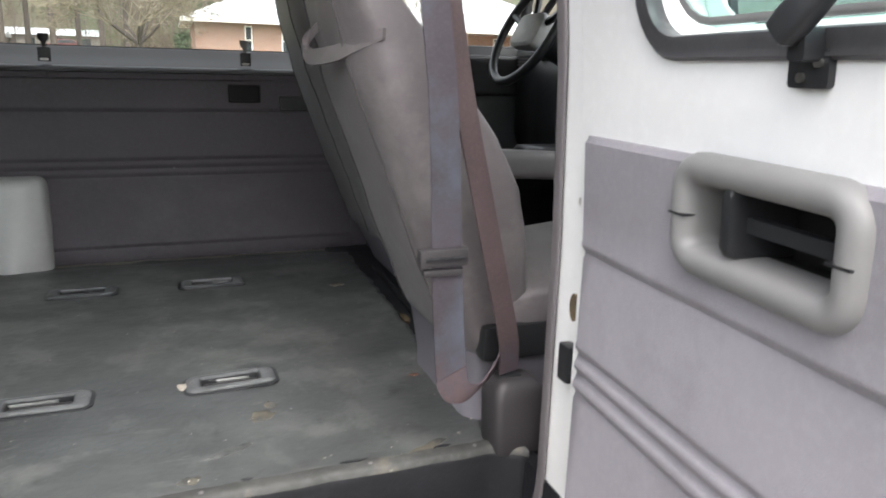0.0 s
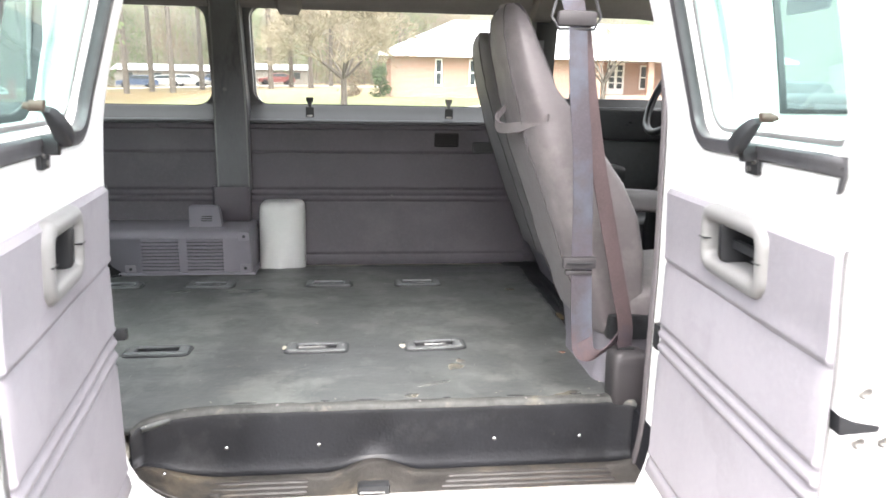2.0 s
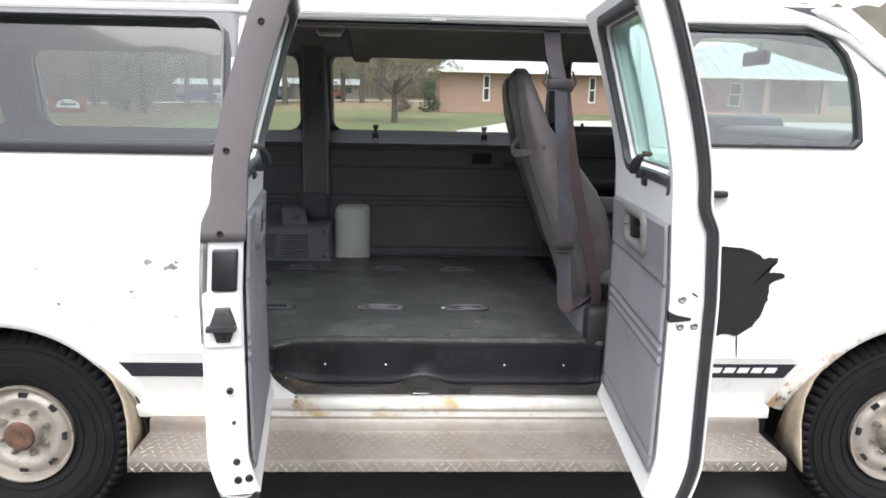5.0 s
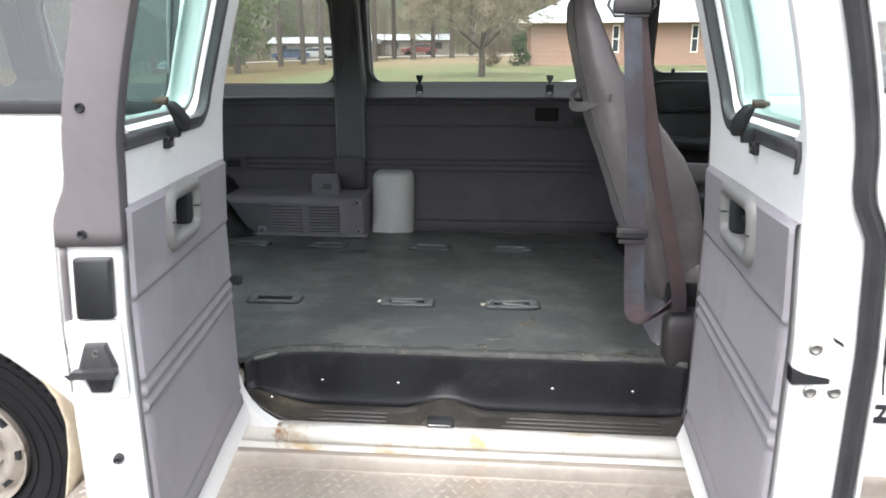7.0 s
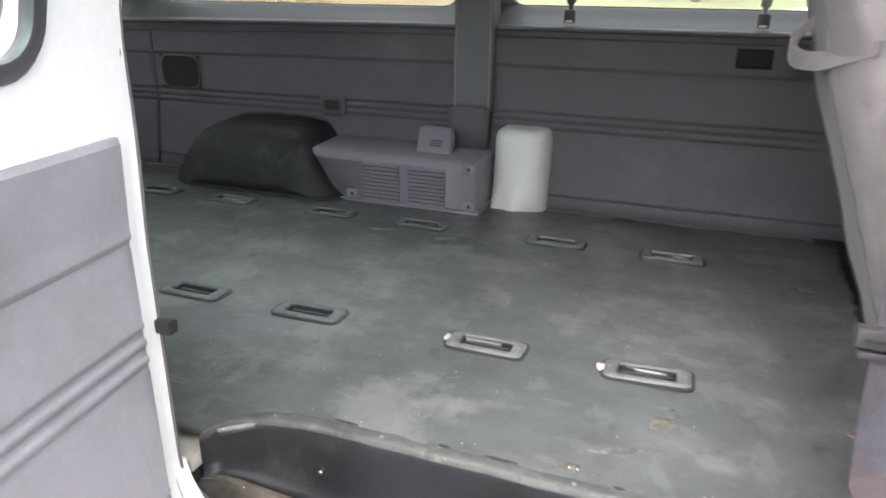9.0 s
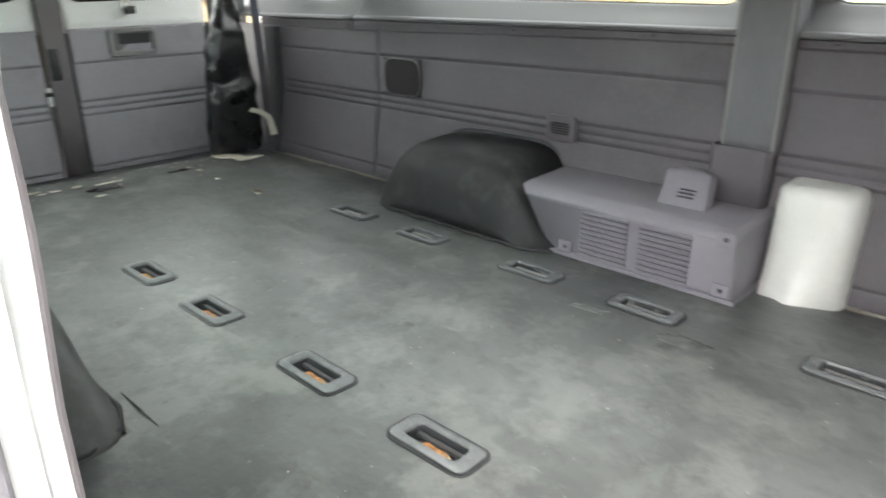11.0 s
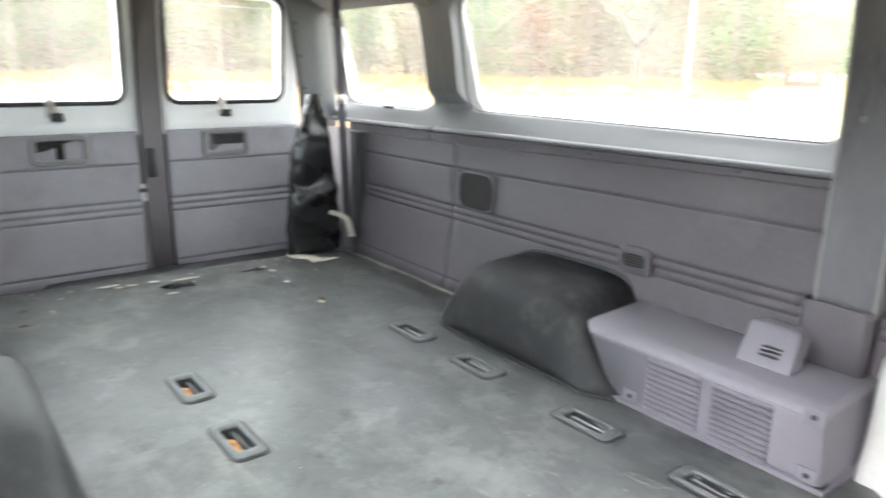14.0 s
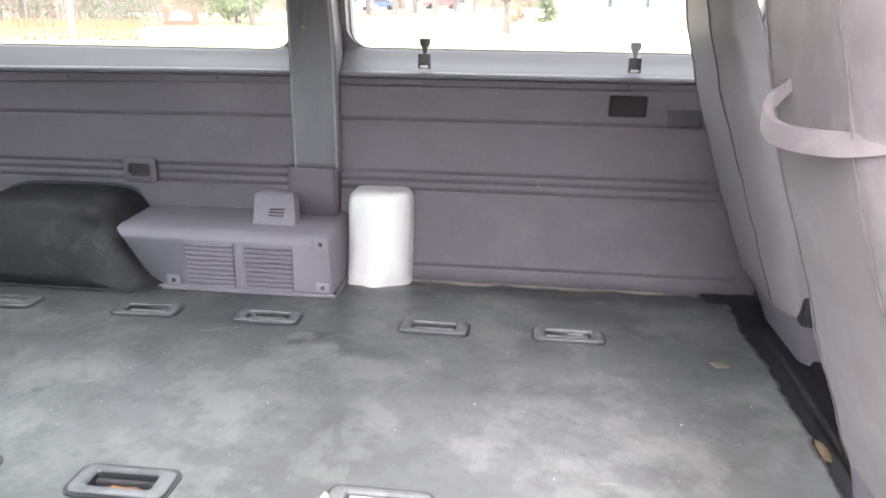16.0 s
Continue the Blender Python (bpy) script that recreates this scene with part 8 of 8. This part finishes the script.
# woods round the field: stems and foliage that nobody could count
def woods(name, phis, dists, count, seed, label, leaf_mix, hmin=6.5, hmax=11.5):
    r = random.Random(seed)
    stems, leaves = Wood(seed), {m: Wood(seed + i + 1) for i, m in enumerate(leaf_mix)}
    keys = list(leaf_mix)
    for _ in range(count):
        phi, dist = radians(r.uniform(*phis)), r.uniform(*dists)
        x, y = -dist * math.sin(phi), dist * math.cos(phi)
        z, h = gz(x, y), r.uniform(hmin, hmax)
        lx = r.uniform(-0.6, 0.6)
        stems.limb((x, y, z - 0.3), (x + lx * 0.5, y, z + h * 0.5), r.uniform(0.05, 0.12), 0.05, 5)
        stems.limb((x + lx * 0.5, y, z + h * 0.5), (x + lx, y, z + h), 0.05, 0.015, 4)
        patch_ = wob(phi * 14, dist * 0.03, 1.0, seed) + r.gauss(0, 0.16)
        kind = keys[0] if patch_ > 0.24 else keys[1] if patch_ > 0.0 else keys[2]
        for _ in range(9):
            f = r.uniform(0.35, 0.95)
            a, ln = r.uniform(0, 6.28), h * r.uniform(0.08, 0.2)
            b = (x + lx * f, y, z + h * f)
            stems.limb(b, (b[0] + math.cos(a) * ln, b[1] + math.sin(a) * ln, b[2] + ln * 0.7), 0.03, 0.008, 3)
            for _ in range(2):
                q, a2 = r.uniform(0.4, 1.0), r.uniform(0, 6.28)
                p2 = (b[0] + math.cos(a) * ln * q, b[1] + math.sin(a) * ln * q, b[2] + ln * 0.7 * q)
                stems.limb(p2, (p2[0] + math.cos(a2) * ln * 0.6, p2[1] + math.sin(a2) * ln * 0.6, p2[2] + ln * 0.5), 0.016, 0.005, 3)
        if r.random() < 0.85:
            w = leaves[kind]
            for _ in range(r.randint(9, 18)):
                f = r.uniform(0.06, 1.0)
                s = h * 0.16 * (1.2 - f)
                w.clump((x + lx * f + r.gauss(0, s), y + r.gauss(0, s), z + h * f), 1.7, 46, 0.135)
        for _ in range(2):
            leaves[keys[-1]].clump((x + r.gauss(0, 1.2), y + r.gauss(0, 1.2), z + r.uniform(0.2, 2.2)), 1.6, 30, 0.15)
    tagged(raw(name + "_stems", stems.v, stems.f, PALEBARK, None, "", 60), label + ", bare stems", "woods", kind="stuff")
    for m, w in leaves.items():
        if w.lv:
            tagged(raw(name + "_foliage", w.lv, w.lf, m, None, "", 0), label + ", mixed foliage", "woods", kind="stuff")


woods("rear_woods", (28, 128), (48, 74), 560, 51, "dense mixed winter woods behind the field", {LEAF: 0.4, LEAFY: 0.35, BROWNLEAF: 0.35})
woods("far_woods", (-8, 30), (98, 120), 230, 52, "distant mixed woods across the road", {LEAF: 0.45, LEAFY: 0.3, BROWNLEAF: 0.25}, 8, 13)
woods("yard_woods", (130, 300), (85, 110), 330, 53, "low trees far across the open yard", {LEAF: 0.55, LEAFY: 0.2, BROWNLEAF: 0.25}, 4, 7)

# the far ridge of woods, only a soft band behind the stems
RIDGE = mat("hazy_distant_woods", (0.150, 0.145, 0.118), 1.0, var=0.25, scale=0.07, fine=0.5, bump=0.0, spec=0.0,
            spots=[((0.115, 0.138, 0.088), 0.05, 0.50, 0.12), ((0.165, 0.138, 0.108), 0.09, 0.56, 0.1)], streak=(1, 1, 0.6))
vs, fs = [], []
N = 720
for k in range(N + 1):
    phi = 2 * math.pi * k / N
    rad = 150 + 6 * wob(phi * 9, 0.3, 1.0)
    x, y = -rad * math.sin(phi), rad * math.cos(phi)
    g, h = gz(x, y), 19 + 2.6 * wob(phi * 16, 1.2, 1.0) + 2.0 * wob(phi * 60, 2.2, 1.0) + 1.2 * wob(phi * 190, 4.0, 1.0)
    vs += [(x, y, g - 1), (x * 1.01, y * 1.01, g + h * 0.6), (x * 1.03, y * 1.03, g + h)]
for k in range(N):
    for q in (0, 1):
        a_ = k * 3 + q
        fs.append((a_, a_ + 3, a_ + 4, a_ + 1))
tagged(raw("backdrop", vs, fs, RIDGE, None, "", 80), "soft grey-green band of distant winter woods", "backdrop", kind="structure")

# tall dry grass at the field's far side
r = random.Random(77)
w = Wood(78)
for _ in range(8000):
    phi, dist = radians(r.uniform(30, 118)), r.choice((r.uniform(40, 50), r.uniform(30, 50)))
    x, y = -dist * math.sin(phi), dist * math.cos(phi)
    z = gz(x, y)
    for _ in range(7):
        a, h = r.uniform(0, 6.28), r.uniform(0.12, 0.5) * (1.0 if dist > 43 else 0.35)
        dx, dy = math.cos(a) * 0.035, math.sin(a) * 0.035
        i = len(w.lv)
        ox, oy = r.gauss(0, 0.3), r.gauss(0, 0.3)
        w.lv += [(x + ox - dx, y + oy - dy, z), (x + ox + dx, y + oy + dy, z), (x + ox + r.gauss(0, 0.15), y + oy + r.gauss(0, 0.15), z + h)]
        w.lf.append((i, i + 1, i + 2))
tagged(raw("tall_grass", w.lv, w.lf, DRYGRASS, None, "", 0), "tall straw-coloured dry grass in the field", "grass", kind="stuff")

# brick sign, poles, stump, parked cars, far buildings
sx, sy = -23.4, 46.5
sz = gz(sx, sy)
sign = thing("brick_sign", "low red brick sign with a white arched panel", "sign", (sx, sy, sz))
REDBRICK = mat("dark_red_brick", (0.30, 0.085, 0.06), 0.9, var=0.2, scale=8, bump=0.2, bump_at=30)
turn = Matrix.Translation((sx, sy, sz)) @ Matrix.Rotation(radians(28), 4, "Z") @ Matrix.Scale(0.68, 4)
def turned(bm):
    bmesh.ops.transform(bm, matrix=turn, verts=bm.verts)
    return bm
part("wall", turned(box(-1.35, 1.35, -0.2, 0.2, -0.2, 1.15, 0.02)), REDBRICK, sign)
for s in (-1, 1):
    part("pillar", turned(box(s * 1.35 - 0.28, s * 1.35 + 0.28, -0.28, 0.28, -0.2, 1.75, 0.03)), REDBRICK, sign)
arch_pts = [(1.05 * math.cos(radians(a)), 0.55 + 0.75 * math.sin(radians(a))) for a in range(0, 181, 12)]
part("panel", turned(loft([[(u, y, v) for u, v in arch_pts + [(-1.05, 0.45), (1.05, 0.45)]] for y in (-0.2, -0.26)])), TRIMW, sign, "white arched panel")
part("marking_bar", turned(box(-0.7, 0.7, -0.275, -0.262, 0.72, 0.86)), DARKMETAL, sign)
for px, py, hh, mt_, lab in ((-10.4, 14.95, 8.5, PALEBARK, "pale slender wooden utility pole in the yard"), (-38.0, 46.0, 9.0, TWIG, "pale wooden utility pole at the field edge")):
    q = gz(px, py)
    ob = part("utility_pole", tube([(px, py, q - 0.3), (px, py, q + hh * 0.5), (px + 0.05, py, q + hh)], 0.066, 9, [1.1, 1.0, 0.8]), mt_, None)
    tagged(ob, lab, "pole")
for k, (z0, z1) in enumerate(((5.6, 4.9), (5.15, 4.5))):
    pts = [(-44.0 - 0.3 * k, -36 + 6 * q, z0 + (z1 - z0) * q / 18 + 0.0035 * ((q - 9) * 1.0) ** 2) for q in range(19)]
    ob = part("power_line", tube(pts, 0.006, 5), ROOFM, None)
    tagged(ob, "thin overhead power line crossing the field", "power line", "power lines")
stx, sty = -22.3, 27.0
part_ = loft([[(stx + rr_ * math.cos(a) * 1.3, sty + rr_ * math.sin(a), gz(stx, sty) + h) for a in (2 * math.pi * k / 12 for k in range(12))] for h, rr_ in ((-0.1, 0.55), (0.12, 0.5), (0.25, 0.34), (0.3, 0.12))])
tagged(part("leaf_pile", part_, BARK, None), "low brown brush pile in the field", "brush pile")


def parked_car(x, y, yaw, material, label):
    z = gz(x, y)
    m = Matrix.Translation((x, y, z)) @ Matrix.Rotation(radians(yaw), 4, "Z")
    t = thing("parked_car", label, "car", (x, y, z), "parked cars")
    def tr(b):
        bmesh.ops.transform(b, matrix=m, verts=b.verts)
        return b
    prof = [(-2.2, 0.35), (-2.25, 0.75), (-1.5, 0.92), (-0.9, 1.0), (-0.35, 1.42), (1.1, 1.45), (1.7, 1.02), (2.2, 0.9), (2.25, 0.4)]
    part("body", tr(loft([[(u, yy, 0.35 + (v - 0.35) * f) for u, v in prof] for yy, f in ((-0.86, 0.94), (-0.80, 1.0), (0.80, 1.0), (0.86, 0.94))])), material, t)
    part("side_glass", tr(loft([[(u, yy, v) for u, v in ((-0.75, 1.02), (-0.3, 1.36), (1.0, 1.38), (1.45, 1.04))] for yy in (-0.872, 0.872)])), WINDARK, t)
    for wx in (-1.4, 1.4):
        for wy in (-0.82, 0.82):
            b = cyl(0.33, 0.2, 18, bevel=0.03)
            bmesh.ops.transform(b, matrix=m @ Matrix.Translation((wx, wy, 0.33)) @ Matrix.Rotation(radians(90), 4, "X"), verts=b.verts)
            part("wheel", b, TYRE, t)


FARWALL = mat("weathered_pale_siding", (0.20, 0.185, 0.165), 0.8, var=0.12, scale=1.5, bump=0.05)
CARW = mat("white_car_paint", (0.4, 0.4, 0.4), 0.25, var=0.04, bump=0.0, coat=0.5)
CARB = mat("dark_blue_car_paint", (0.05, 0.07, 0.12), 0.25, var=0.05, bump=0.0, coat=0.5)
CARR = mat("red_car_paint", (0.16, 0.04, 0.035), 0.3, var=0.05, bump=0.0, coat=0.5)
for phi, dist, yaw, mt_, lab in ((17.2, 88, 10, CARB, "dark blue car parked far across the lawn"), (15.6, 90, 5, CARW, "white car parked far across the lawn"), (13.6, 89, 170, CARW, "white car parked far across the lawn"),
                                 (11.9, 92, 0, CARB, "dark blue car parked far across the lawn"), (7.2, 92, 15, CARR, "red car parked far across the lawn")):
    parked_car(-dist * math.sin(radians(phi)), dist * math.cos(radians(phi)), yaw, mt_, lab)
for phi, dist, wd in ((14.8, 97, 14.0), (8.2, 99, 12.0)):
    x, y = -dist * math.sin(radians(phi)), dist * math.cos(radians(phi))
    z = gz(x, y)
    t = thing("far_building", "long low pale building with a metal roof", "building", (x, y, z), "far buildings")
    part("wall", box(x - wd / 2, x + wd / 2, y, y + 4.5, z - 0.4, z + 2.0), FARWALL, t, "dull pale wall", 0)
    part("roof", loft([[(xx, y - 0.4, z + 1.95), (xx, y + 2.25, z + 2.8), (xx, y + 4.9, z + 1.95)] for xx in (x - wd / 2 - 0.3, x + wd / 2 + 0.3)], True), ROOFM, t, "pale roof", 0)
    for k in range(4):
        xx = x - wd / 2 + wd * (k + 0.5) / 4
        part("window", box(xx - 0.5, xx + 0.5, y - 0.05, y + 0.02, z + 0.8, z + 1.6), WINDARK, t, "", 0)
